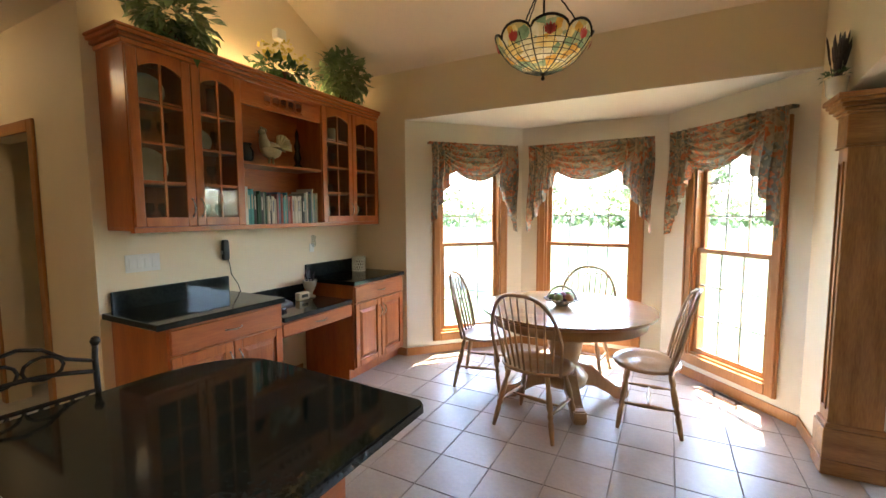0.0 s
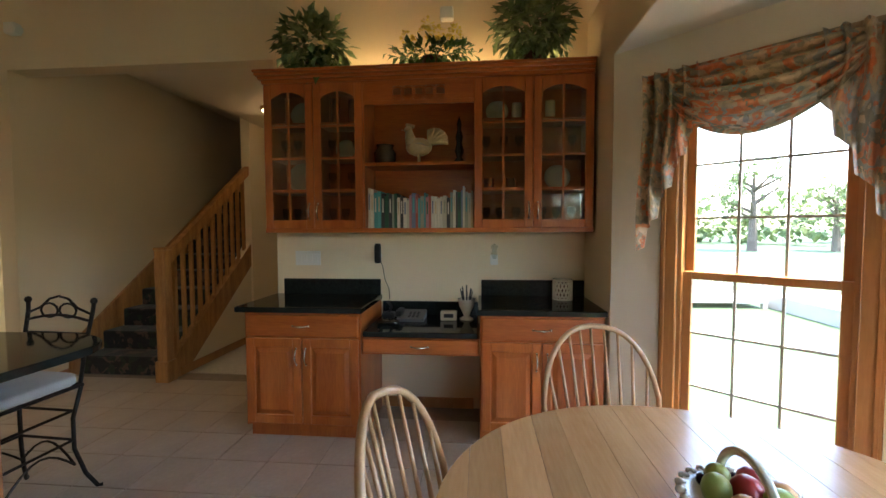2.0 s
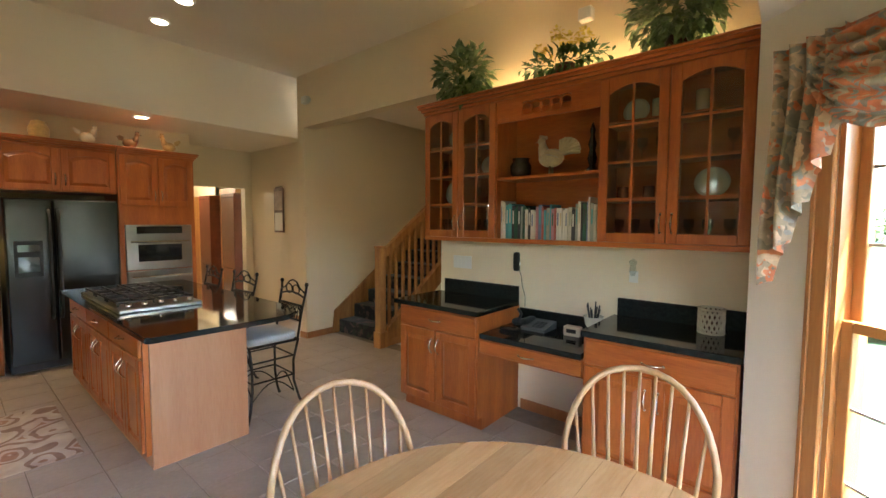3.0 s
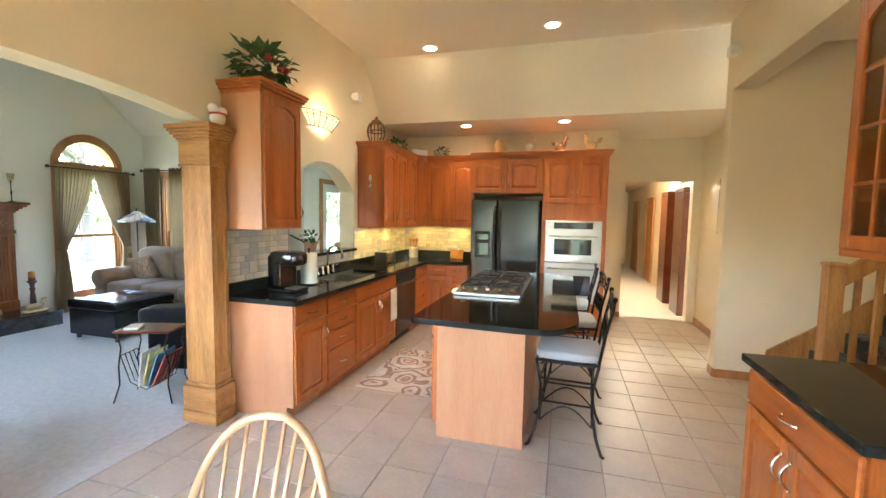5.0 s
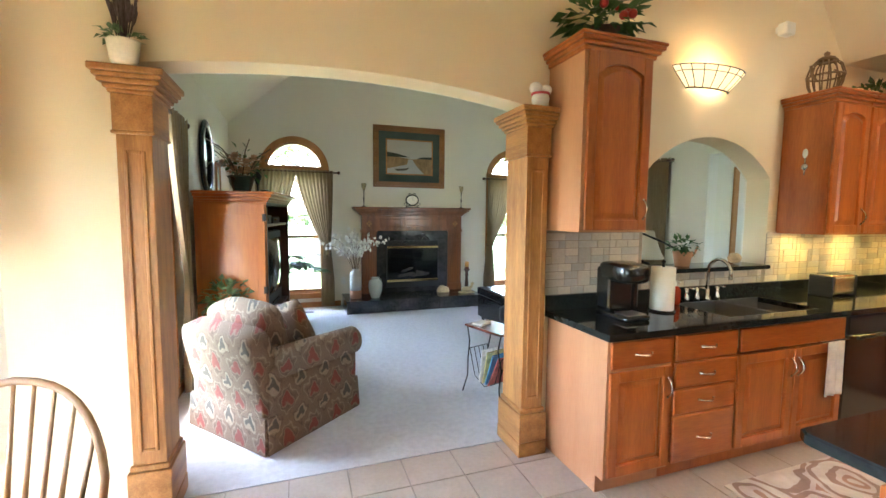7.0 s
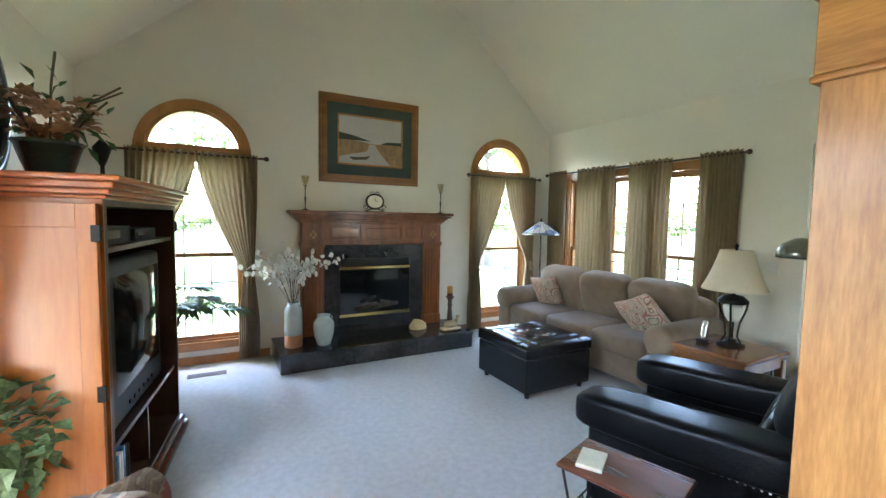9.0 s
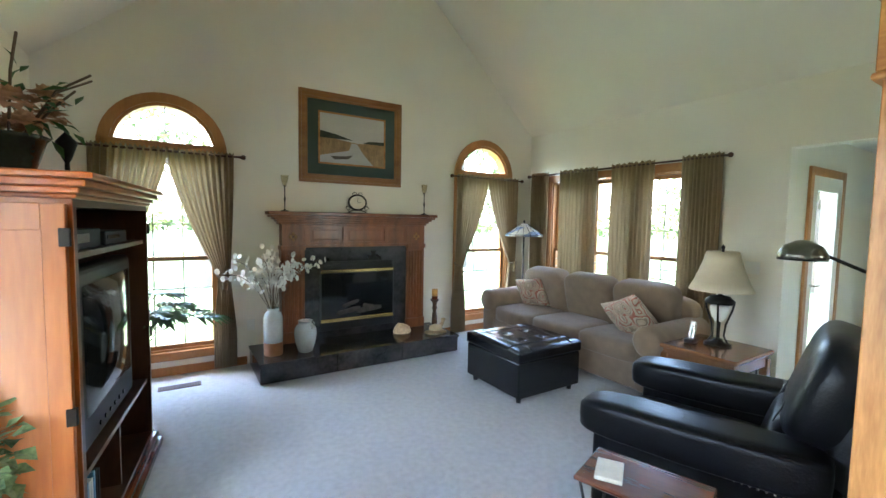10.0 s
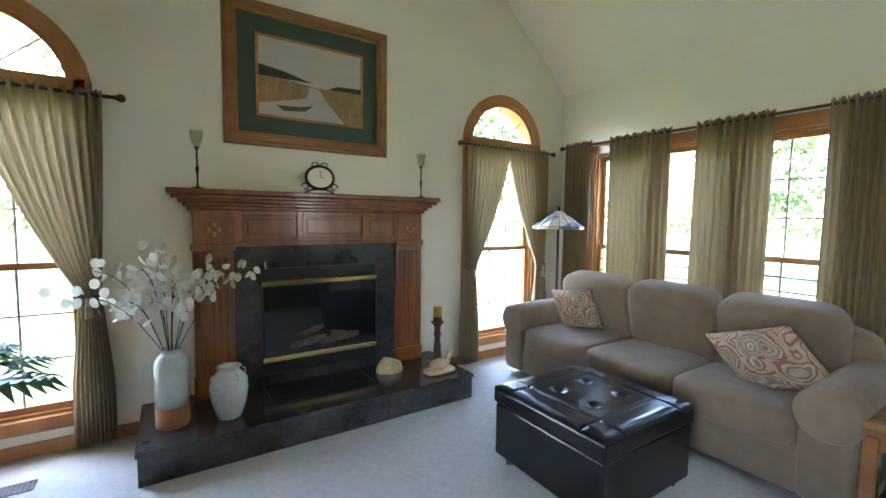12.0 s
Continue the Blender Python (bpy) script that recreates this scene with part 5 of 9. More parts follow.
def windsor(m):
    """A bow-back Windsor chair; it faces local +y."""
    c = thing("dining_chair", m, "oak bow-back windsor chair at the round table", "chair", "chairs round the table")
    bm = B()
    def seat(u, v, low):
        a = 2 * math.pi * u
        r = 0.245 + 0.012 * math.cos(2 * a)
        dz = -0.022 * math.exp(-((v - 0.55) / 0.35) ** 2)
        return Vector((r * v * math.cos(a) * 1.02, r * v * math.sin(a) * (1.0 if math.sin(a) > 0 else 0.93), (0.455 + dz) if not low else 0.42 + 0.012 * v ** 4))
    n, k = 28, 6
    prev = None
    rings = [[bm.verts.new(seat(i / n, j / k, False)) for i in range(n)] for j in range(1, k + 1)] + [[bm.verts.new(seat(i / n, 1.0, True)) for i in range(n)], [bm.verts.new(seat(i / n, 0.85, True)) for i in range(n)]]
    c0 = bm.verts.new((0, 0, 0.435))
    for i in range(n):
        bm.faces.new((c0, rings[0][i], rings[0][(i + 1) % n]))
    for a, b in zip(rings, rings[1:]):
        for i in range(n):
            bm.faces.new((a[i], b[i], b[(i + 1) % n], a[(i + 1) % n]))
    bm.faces.new(rings[-1][::-1])
    bmesh.ops.recalc_face_normals(bm, faces=bm.faces)
    part("seat", bm, CHAIR_OAK, c, smooth=True)
    bm = B()
    bow = []
    for i in range(21):
        a = math.pi * i / 20
        x = 0.275 * math.copysign(abs(math.cos(a)) ** 0.8, math.cos(a))
        s = math.sin(a) ** 0.7
        bow.append(Vector((x * (0.86 + 0.14 * min(1.0, 2.2 * s)), -0.14 - 0.06 * (1 - abs(x) / 0.275) - 0.115 * s, 0.44 + 0.545 * s)))
    tube(bm, bow, 0.0125, 8)
    part("bow", bm, CHAIR_OAK, c, smooth=True)
    for i in range(9):
        t = (i - 4) / 4
        x = t * 0.195
        a = math.acos(max(-1, min(1, math.copysign(abs(x * 1.18 / 0.275) ** 1.25, x))))
        s = math.sin(a) ** 0.7
        top = (x * 1.18, -0.14 - 0.06 * (1 - abs(x * 1.18) / 0.275) - 0.115 * s, 0.44 + 0.54 * s)
        bm = B()
        turned(bm, (x * 0.9, -0.135 - 0.055 * (1 - abs(t)), 0.44), top, [(0.008, 0), (0.0095, 0.3), (0.0075, 0.5), (0.006, 1)], 6)
        part("spindle", bm, CHAIR_OAK, c, smooth=True)
    prof = [(0.012, 0), (0.017, 0.15), (0.02, 0.3), (0.014, 0.34), (0.021, 0.4), (0.014, 0.46), (0.022, 0.52), (0.02, 0.7), (0.013, 0.8), (0.018, 0.86), (0.015, 1)]
    feet = {}
    for sx in (-1, 1):
        for sy in (-1, 1):
            p, q = (0.225 * sx, 0.2 * sy - 0.02, 0.0), (0.145 * sx, 0.13 * sy - 0.01, 0.43)
            feet[sx, sy] = (Vector(p), Vector(q))
            bm = B()
            turned(bm, p, q, prof, 10)
            part("leg", bm, CHAIR_OAK, c, smooth=True)
    sp = [(0.008, 0), (0.01, 0.2), (0.016, 0.42), (0.012, 0.46), (0.017, 0.5), (0.012, 0.54), (0.016, 0.58), (0.01, 0.8), (0.008, 1)]
    mids = []
    for sx in (-1, 1):
        a, b = feet[sx, -1], feet[sx, 1]
        p, q = a[0].lerp(a[1], 0.42), b[0].lerp(b[1], 0.42)
        bm = B()
        turned(bm, p, q, sp, 8)
        part("stretcher", bm, CHAIR_OAK, c, smooth=True)
        mids.append(p.lerp(q, 0.5))
    bm = B()
    turned(bm, mids[0], mids[1], sp, 8)
    part("stretcher", bm, CHAIR_OAK, c, smooth=True)
    return c


ch = windsor(pose(-0.86, 3.27, 0, 0, 0, -11))
for x, y, rz in ((-1.50, 3.82, -79), (-0.16, 3.69, 92), (-0.75, 4.42, 176)):
    copy_thing(ch, pose(x, y, 0, 0, 0, rz))

# fruit basket
bk = thing("fruit_basket", pose(-0.82, 3.86, 0.759) @ Matrix.Scale(0.82, 4), "white lattice fruit basket filled with ceramic fruit", "basket")
bm = B()
lathe(bm, [(0.06, 0.0), (0.07, 0.012), (0.1, 0.03), (0.15, 0.055), (0.165, 0.06), (0.16, 0.068), (0.14, 0.06), (0.08, 0.025), (0.0, 0.02)], 24)
for i in range(24):
    a = 2 * math.pi * i / 24
    blob(bm, (0.163 * math.cos(a), 0.163 * math.sin(a), 0.062), 0.018, 0.018, 0.012, 6)
part("bowl", bm, CERAMIC, bk, smooth=True)
bm = B()
tube(bm, [(0.14 * math.cos(math.pi * i / 14), 0.0, 0.05 + 0.14 * math.sin(math.pi * i / 14)) for i in range(15)], 0.013, 8)
part("handle", bm, CERAMIC, bk, smooth=True)
FRUIT = [mat("apple_red", (0.35, 0.03, 0.03), 0.3, scale=9, bump=0.02), mat("pear_green", (0.36, 0.42, 0.1), 0.35, scale=9, bump=0.02), mat("peach_skin", (0.6, 0.27, 0.08), 0.4, scale=9, bump=0.02), mat("grape_black", (0.03, 0.012, 0.03), 0.25, scale=9, bump=0.02)]
r = random.Random(4)
for i, (x, y, s, k) in enumerate(((-0.07, 0.05, 0.042, 0), (-0.02, -0.07, 0.045, 1), (0.06, 0.05, 0.05, 1), (0.08, -0.05, 0.045, 2), (-0.09, -0.03, 0.04, 1), (0.0, 0.09, 0.042, 2), (0.0, 0.0, 0.05, 0), (-0.11, 0.03, 0.02, 3), (-0.1, -0.07, 0.02, 3), (0.12, 0.0, 0.022, 3), (0.05, -0.1, 0.022, 3))):
    bm = B()
    blob(bm, (x, y, 0.045 + s * 0.8), s, s * 0.9, s, 12)
    part("fruit", bm, FRUIT[k], bk, smooth=True)

# ---- swag valances ----
def valance(m, x0, x1, top, label):
    v = thing("swag_valance", m, label, "valance", "window valances")
    w = x1 - x0
    bm = B()
    def swag(u, t):
        x = x0 + 0.1 * w + u * 0.8 * w
        sag = (1 - (2 * u - 1) ** 2) ** 0.8
        z = top - 0.02 - t * (0.05 + 0.33 * sag) - 0.02 * (1 - sag) * t
        fold = 0.055 * abs(math.sin(t * 17 + 0.6 * sag)) ** 0.7 * (0.3 + sag)
        return Vector((x, -0.07 - 0.05 * sag * t - fold, z))
    sheet(bm, swag, 28, 36)
    part("swag", bm, FLORAL, v, smooth=True)
    for side in (0, 1):
        bm = B()
        def tail(u, t):
            k = u if side == 0 else 1 - u
            x = (x0 + k * 0.27 * w) if side == 0 else (x1 - (1 - k) * 0.27 * w)
            out = 1 - (k if side == 0 else 1 - k)
            drop = 0.30 + 0.64 * (math.floor(out * 4 + 0.3) / 4 * 0.6 + out * 0.4)
            return Vector((x + 0.012 * math.sin(t * 6), -0.085 - 0.042 * math.cos(u * 2 * math.pi * 4) - 0.02 * t, top - t * drop))
        sheet(bm, tail, 40, 10)
        part("jabot", bm, FLORAL, v, smooth=True)
    bm = B()
    box(bm, x0, x1, -0.07, -0.001, top - 0.012, top + 0.006)
    part("board", bm, FLORAL, v)
    return v


for i, (p, q) in enumerate(((A, BB), (BB, C), (C, D))):
    m, w = frame2(p, q)
    a, b = (0.23, 1.22) if i != 1 else (0.115, w - 0.115)
    if i == 2:
        a, b = 0.19, 1.225
    valance(m @ pose(0, -0.03, 0), a, b, 2.25, "floral swag valance with pleated cascades over a bay window")

# ---- stained glass pendant ----
STAIN = spotted("stained_glass", [(0.7, 0.55, 0.25), (0.5, 0.42, 0.2), (0.3, 0.36, 0.24), (0.62, 0.56, 0.38), (0.2, 0.3, 0.2), (0.66, 0.62, 0.48), (0.6, 0.34, 0.08)], 22, 0.25, 0.1, bump=0.02, sheen=0.0)
thin(STAIN, 0.55)
pd = thing("pendant_lamp", pose(-0.78, 3.0, 2.375) @ Matrix.Scale(1.13, 4), "stained glass bowl pendant with red tulips on a chain", "pendant lamp")
prof = [(0.012, 0.0), (0.06, 0.008), (0.125, 0.034), (0.18, 0.072), (0.215, 0.112), (0.24, 0.15)]
N_P = 96


def rim(i):
    """Height and radius of the scalloped rim, eight petals round."""
    s = abs(math.sin(4 * 2 * math.pi * i / N_P)) ** 0.55
    return 0.246 + 0.01 * s, 0.152 + 0.046 * s


bm = B()
rings = [[bm.verts.new((r0 * math.cos(2 * math.pi * i / N_P), r0 * math.sin(2 * math.pi * i / N_P), z)) for i in range(N_P)] for r0, z in prof]
rings.append([bm.verts.new((rim(i)[0] * math.cos(2 * math.pi * i / N_P), rim(i)[0] * math.sin(2 * math.pi * i / N_P), rim(i)[1])) for i in range(N_P)])
for a, b in zip(rings, rings[1:]):
    for i in range(N_P):
        bm.faces.new((a[i], a[(i + 1) % N_P], b[(i + 1) % N_P], b[i]))
bmesh.ops.recalc_face_normals(bm, faces=bm.faces)
part("shade", bm, STAIN, pd, "leaded stained glass shade", True)
bm = B()
tube(bm, [(rim(i)[0] * math.cos(2 * math.pi * i / N_P), rim(i)[0] * math.sin(2 * math.pi * i / N_P), rim(i)[1]) for i in range(N_P)], 0.007, 6, True)
part("rim_leading", bm, IRON, pd)
for k in range(24):
    a = 2 * math.pi * k / 24
    bm = B()
    tube(bm, [(r0 * 1.004 * math.cos(a), r0 * 1.004 * math.sin(a), z - 0.001) for r0, z in prof], 0.004 if k % 3 == 0 else 0.002, 4)
    part("rib_leading", bm, IRON, pd)
for r0, z in prof[1:5] + [(0.152, 0.052), (0.198, 0.092)]:
    bm = B()
    tube(bm, [(r0 * 1.004 * math.cos(2 * math.pi * i / 48), r0 * 1.004 * math.sin(2 * math.pi * i / 48), z - 0.001) for i in range(48)], 0.002, 4, True)
    part("ring_leading", bm, IRON, pd)
for k in range(8):
    a = 2 * math.pi * (k + 0.5) / 8
    bm = B()
    for s in (-0.75, -0.4, 0, 0.4, 0.75):
        leaf(bm, (0.222 * math.cos(a), 0.222 * math.sin(a), 0.115), (0.45 * math.cos(a) - s * math.sin(a), 0.45 * math.sin(a) + s * math.cos(a), 1.0), (math.cos(a), math.sin(a), -0.3), 0.062 - 0.014 * abs(s), 0.026, 0.0)
    for v in bm.verts:
        v.co += 0.01 * Vector((math.cos(a), math.sin(a), -0.4))
    part("tulip", bm, REDP, pd)
bm = B()
lathe(bm, [(0.0, -0.04), (0.012, -0.03), (0.006, -0.015), (0.018, -0.005), (0.014, 0.01), (0.0, 0.012)], 10)
part("finial", bm, IRON, pd, smooth=True)
bm = B()
rod(bm, (0, 0, 0.2), (0, 0, 1.1), 0.006, seg=6)
part("stem", bm, IRON, pd)
for k in range(3):
    a = 2 * math.pi * k / 3 + 0.4
    bm = B()
    tube(bm, [Vector((0.225 * math.cos(a), 0.225 * math.sin(a), 0.2)).lerp(Vector((0, 0, 0.5)), i / 14) + Vector((0, 0, 0.006 * (i % 2))) for i in range(15)], 0.004, 5)
    part("chain", bm, IRON, pd)
bm = B()
lathe(bm, [(0.0, 1.03), (0.06, 1.05), (0.065, 1.12), (0.0, 1.125)], 16)
part("ceiling_rose", bm, IRON, pd, smooth=True)

# ---- living room ----
def puff(bm, x0, x1, y0, y1, z0, z1, power=0.32, seg=28, m=None):
    """A stuffed cushion: a box with full rounded sides."""
    return blob(bm, ((x0 + x1) / 2, (y0 + y1) / 2, (z0 + z1) / 2), (x1 - x0) / 2, (y1 - y0) / 2, (z1 - z0) / 2, seg, power, m)


# fireplace: local x runs to world -y, local y into the wall
fp = thing("fireplace", pose(XF, 0.985, 0, 0, 0, -90), "red oak mantel with dark marble surround and glass-front gas fire", "fireplace")
HZ = 0.2
bm = B()
box(bm, -0.635, 0.635, -0.1, -0.003, HZ, 1.25)
part("surround", bm, MARBLE, fp, "dark grey marble surround")
for s in (-1, 1):
    bm = B()
    box(bm, s * 0.62, s * 0.885, -0.14, -0.003, HZ, HZ + 0.12, 0.004)
    box(bm, s * 0.63, s * 0.875, -0.125, -0.003, HZ + 0.12, 1.25)
    for k in range(5):
        xx = s * (0.67 + 0.042 * k)
        box(bm, xx - 0.012, xx + 0.012, -0.14, -0.124, HZ + 0.16, 1.18, 0.005)
    box(bm, s * 0.62, s * 0.885, -0.15, -0.003, 1.22, 1.27, 0.006)
    box(bm, s * 0.635, s * 0.87, -0.14, -0.003, 1.27, 1.499, 0.003)
    part("pilaster", bm, MANTEL, fp)
bm = B()
box(bm, -0.635, 0.635, -0.12, -0.003, 1.25, 1.499)
box(bm, -0.64, 0.64, -0.135, -0.11, 1.245, 1.275, 0.004)
for x0, x1 in ((-0.635, -0.57), (-0.20, -0.155), (0.315, 0.36), (0.60, 0.635)):
    box(bm, x0, x1, -0.137, -0.12, 1.276, 1.498, 0.003)
for x0, x1 in ((-0.57, -0.20), (-0.155, 0.315), (0.36, 0.60)):
    box(bm, x0, x1, -0.137, -0.12, 1.465, 1.498, 0.003)
    box(bm, x0, x1, -0.137, -0.12, 1.276, 1.305, 0.003)
    box(bm, x0 + 0.03, x1 - 0.03, -0.129, -0.12, 1.33, 1.44, 0.004)
part("frieze", bm, MANTEL, fp)
bm = B()
for o, a, b in ((0.0, 1.50, 1.525), (0.025, 1.525, 1.55), (0.055, 1.55, 1.575), (0.09, 1.575, 1.6), (0.115, 1.602, 1.637)):
    box(bm, -0.9 - o, 0.9 + o, -0.14 - o * 0.75, -0.003, a, b, 0.006)
part("mantel_shelf", bm, MANTEL, fp)
for s in (-1, 1):
    bm = B()
    c = (s * 0.752, -0.143, 1.365)
    for dx, dz in ((0, 0.03), (0, -0.03), (0.028, 0), (-0.028, 0)):
        blob(bm, (c[0] + dx, c[1], c[2] + dz), 0.018, 0.006, 0.022, 8)
    part("rosette", bm, OAK, fp, "pale carved rosette", True)
bm = B()
box(bm, -0.46, 0.46, -0.112, -0.101, 0.28, 1.08, 0.003)
fb = part("firebox", bm, BLACKMATT, fp)
bm = B()
box(bm, -0.44, 0.44, -0.118, -0.113, 0.41, 0.94)
part("fire_glass", bm, DARKGLASS, fb)
for z in (0.945, 0.375):
    bm = B()
    box(bm, -0.45, 0.45, -0.124, -0.113, z, z + 0.038, 0.004)
    part("brass_bar", bm, BRASS, fb)
bm = B()
for k in range(9):
    z = 0.995 + k * 0.009
    box(bm, -0.43, 0.43, -0.1155, -0.1125, z, z + 0.004)
part("louvre", bm, BLACKGLOSS, fb)
LOG = mat("ceramic_log", (0.07, 0.055, 0.045), 0.95, var=0.5, scale=12, fine=60, bump=0.3)
for x0, x1, z, dz, q in ((-0.27, 0.02, 0.47, 0.05, 0.03), (-0.03, 0.29, 0.48, 0.03, 0.033), (-0.2, 0.0, 0.55, 0.06, 0.024), (0.05, 0.2, 0.545, -0.03, 0.026)):
    bm = B()
    turned(bm, (x0, -0.119, z), (x1, -0.119, z + dz), [(q * 0.5, 0), (q, 0.1), (q * 0.85, 0.45), (q * 1.05, 0.7), (q * 0.6, 1)], 9)
    for v in bm.verts:
        v.co.y = -0.119 + (v.co.y + 0.119) * 0.12
    part("log", bm, LOG, fb, smooth=True)
he = thing("hearth", pose(XF, 0.985, 0, 0, 0, -90), "raised dark grey marble hearth before the fireplace", "hearth")
bm = B()
box(bm, -1.16, 1.015, -0.68, -0.004, 0.004, HZ - 0.032)
part("core", bm, BLACKMATT, he)
for x0, x1 in ((-1.18, -0.449), (-0.446, 0.288), (0.291, 1.035)):
    bm = B()
    box(bm, x0, x1, -0.70, -0.682, 0.004, HZ - 0.031, 0.002)
    part("front_slab", bm, MARBLE, he)
for x0, x1 in ((-1.18, -1.162), (1.017, 1.035)):
    bm = B()
    box(bm, x0, x1, -0.681, -0.004, 0.004, HZ - 0.031, 0.002)
    part("side_slab", bm, MARBLE, he)
for x0, x1 in ((-1.19, -0.4485), (-0.4465, 0.2885), (0.2905, 1.045)):
    bm = B()
    box(bm, x0, x1, -0.71, -0.004, HZ - 0.03, HZ, 0.004, seg=2)
    part("top_slab", bm, MARBLE, he)

# painting over the mantel
pt = thing("framed_painting", pose(XF - 0.004, 1.022, 2.485, 0, 0, -90), "framed river landscape with a boat and a green mat", "painting")
bm = B()
W2_, H2_ = 0.625, 0.51
for o, t, y in ((0.0, 0.03, 0.02), (0.03, 0.04, 0.03), (0.07, 0.025, 0.022)):
    a, b = W2_ - o, H2_ - o
    for q in ((-a, a, b - t, b), (-a, a, -b, -b + t), (-a, -a + t, -b + t, b - t), (a - t, a, -b + t, b - t)):
        box(bm, q[0], q[1], -y, 0, q[2], q[3], 0.004)
part("frame", bm, wood("brown_picture_frame", (0.36, 0.16, 0.045), (0.2, 0.075, 0.02), "x", 0.35, 0.3), pt, "carved brown wooden frame")
MATBOARD = mat("dark_green_matboard", (0.06, 0.085, 0.07), 0.9, var=0.06)
bm = B()
box(bm, -0.54, 0.54, -0.008, 0, -0.42, 0.42)
part("mat_board", bm, MATBOARD, pt)
bm = B()
for q in ((-0.41, 0.41, 0.275, 0.295), (-0.41, 0.41, -0.295, -0.275), (-0.41, -0.39, -0.275, 0.275), (0.39, 0.41, -0.275, 0.275)):
    box(bm, q[0], q[1], -0.013, -0.008, q[2], q[3], 0.002)
part("fillet", bm, OAK_X, pt)
PA = [mat("picture_sky", (0.5, 0.47, 0.42), 0.8, scale=2, var=0.1, stretch=(0.4, 1, 2)), mat("picture_reeds", (0.3, 0.19, 0.09), 0.8, scale=14, var=0.35, stretch=(1, 1, 0.4)), mat("picture_water", (0.42, 0.4, 0.37), 0.7, scale=4, var=0.12, stretch=(0.3, 1, 2)), mat("picture_trees", (0.05, 0.055, 0.04), 0.9, scale=16, var=0.3), mat("picture_boat", (0.1, 0.08, 0.06), 0.8, scale=10, var=0.3)]
for k, (nm, mt, pts) in enumerate((("picture_sky", 0, [(-0.39, -0.02), (0.39, -0.04), (0.39, 0.275), (-0.39, 0.275)]), ("picture_reeds", 1, [(-0.39, -0.275), (0.39, -0.275), (0.39, 0.0), (0.05, -0.03), (-0.39, 0.02)]),
                                   ("picture_water", 2, [(-0.39, -0.275), (-0.39, -0.2), (-0.05, -0.12), (-0.02, -0.03), (0.05, -0.04), (0.12, -0.14), (0.25, -0.275)]), ("picture_trees", 3, [(-0.39, 0.0), (-0.39, 0.08), (-0.2, 0.05), (0.0, 0.0)]),
                                   ("picture_trees", 3, [(0.12, -0.02), (0.2, 0.01), (0.39, 0.02), (0.39, -0.02)]), ("picture_boat", 4, [(-0.27, -0.2), (-0.22, -0.235), (-0.06, -0.22), (0.0, -0.17), (-0.1, -0.19)]))):
    bm = B()
    prism(bm, pts, "y", -0.0095 - 0.0007 * k, -0.008)
    part(nm, bm, PA[mt], pt)

# mantel things
SG = clear("pale_glass_cup", (0.93, 0.9, 0.82), 0.02)
for y in (1.82, 0.12):
    c = thing("candle_holder", pose(5.42, y, 1.638), "slim black candle holder with a glass cup", "candle holder", "mantel candle holders")
    bm = B()
    lathe(bm, [(0.04, 0), (0.042, 0.006), (0.01, 0.014), (0.005, 0.03), (0.006, 0.1), (0.012, 0.13), (0.005, 0.16), (0.006, 0.26), (0.02, 0.27), (0.0, 0.272)], 12)
    part("stem", bm, IRON, c, smooth=True)
    bm = B()
    lathe(bm, [(0.014, 0.27), (0.03, 0.29), (0.036, 0.33), (0.042, 0.38), (0.039, 0.38), (0.032, 0.33), (0.01, 0.275)], 14)
    part("cup", bm, SG, c, smooth=True)
ck2 = thing("mantel_clock", pose(5.45, 1.0, 1.637, 0, 0, -90), "oval black iron scroll clock with a pale dial", "clock")
bm = B()
tube(bm, [(0.105 * math.cos(a), 0, 0.125 + 0.085 * math.sin(a)) for a in [2 * math.pi * i / 28 for i in range(28)]], 0.013, 8, True)
for s in (-1, 1):
    tube(bm, [(s * (0.11 + 0.03 * math.cos(a) * (1 - i / 20)), 0, 0.05 + 0.035 * math.sin(a) * (1 - i / 24)) for i, a in enumerate([0.45 * k for k in range(14)])], 0.005, 5)
    tube(bm, [(s * 0.11, 0, 0.012), (s * 0.06, 0, 0.03), (0, 0, 0.04)], 0.007, 5)
    tube(bm, [(s * (0.035 + 0.025 * math.cos(a)), 0, 0.222 + 0.018 * math.sin(a)) for a in [2 * math.pi * i / 12 for i in range(12)]], 0.004, 5, True)
box(bm, -0.12, 0.12, -0.02, 0.02, 0.0, 0.008)
part("case", bm, IRON, ck2)
bm = B()
prism(bm, [(0.1 * math.cos(2 * math.pi * i / 24), 0.125 + 0.08 * math.sin(2 * math.pi * i / 24)) for i in range(24)], "y", -0.008, 0.004)
part("dial", bm, CERAMIC, ck2)
bm = B()
box(bm, -0.002, 0.002, -0.011, -0.009, 0.125, 0.175)
box(bm, -0.0, 0.035, -0.011, -0.009, 0.123, 0.127)
part("clock_hand", bm, IRON, ck2)

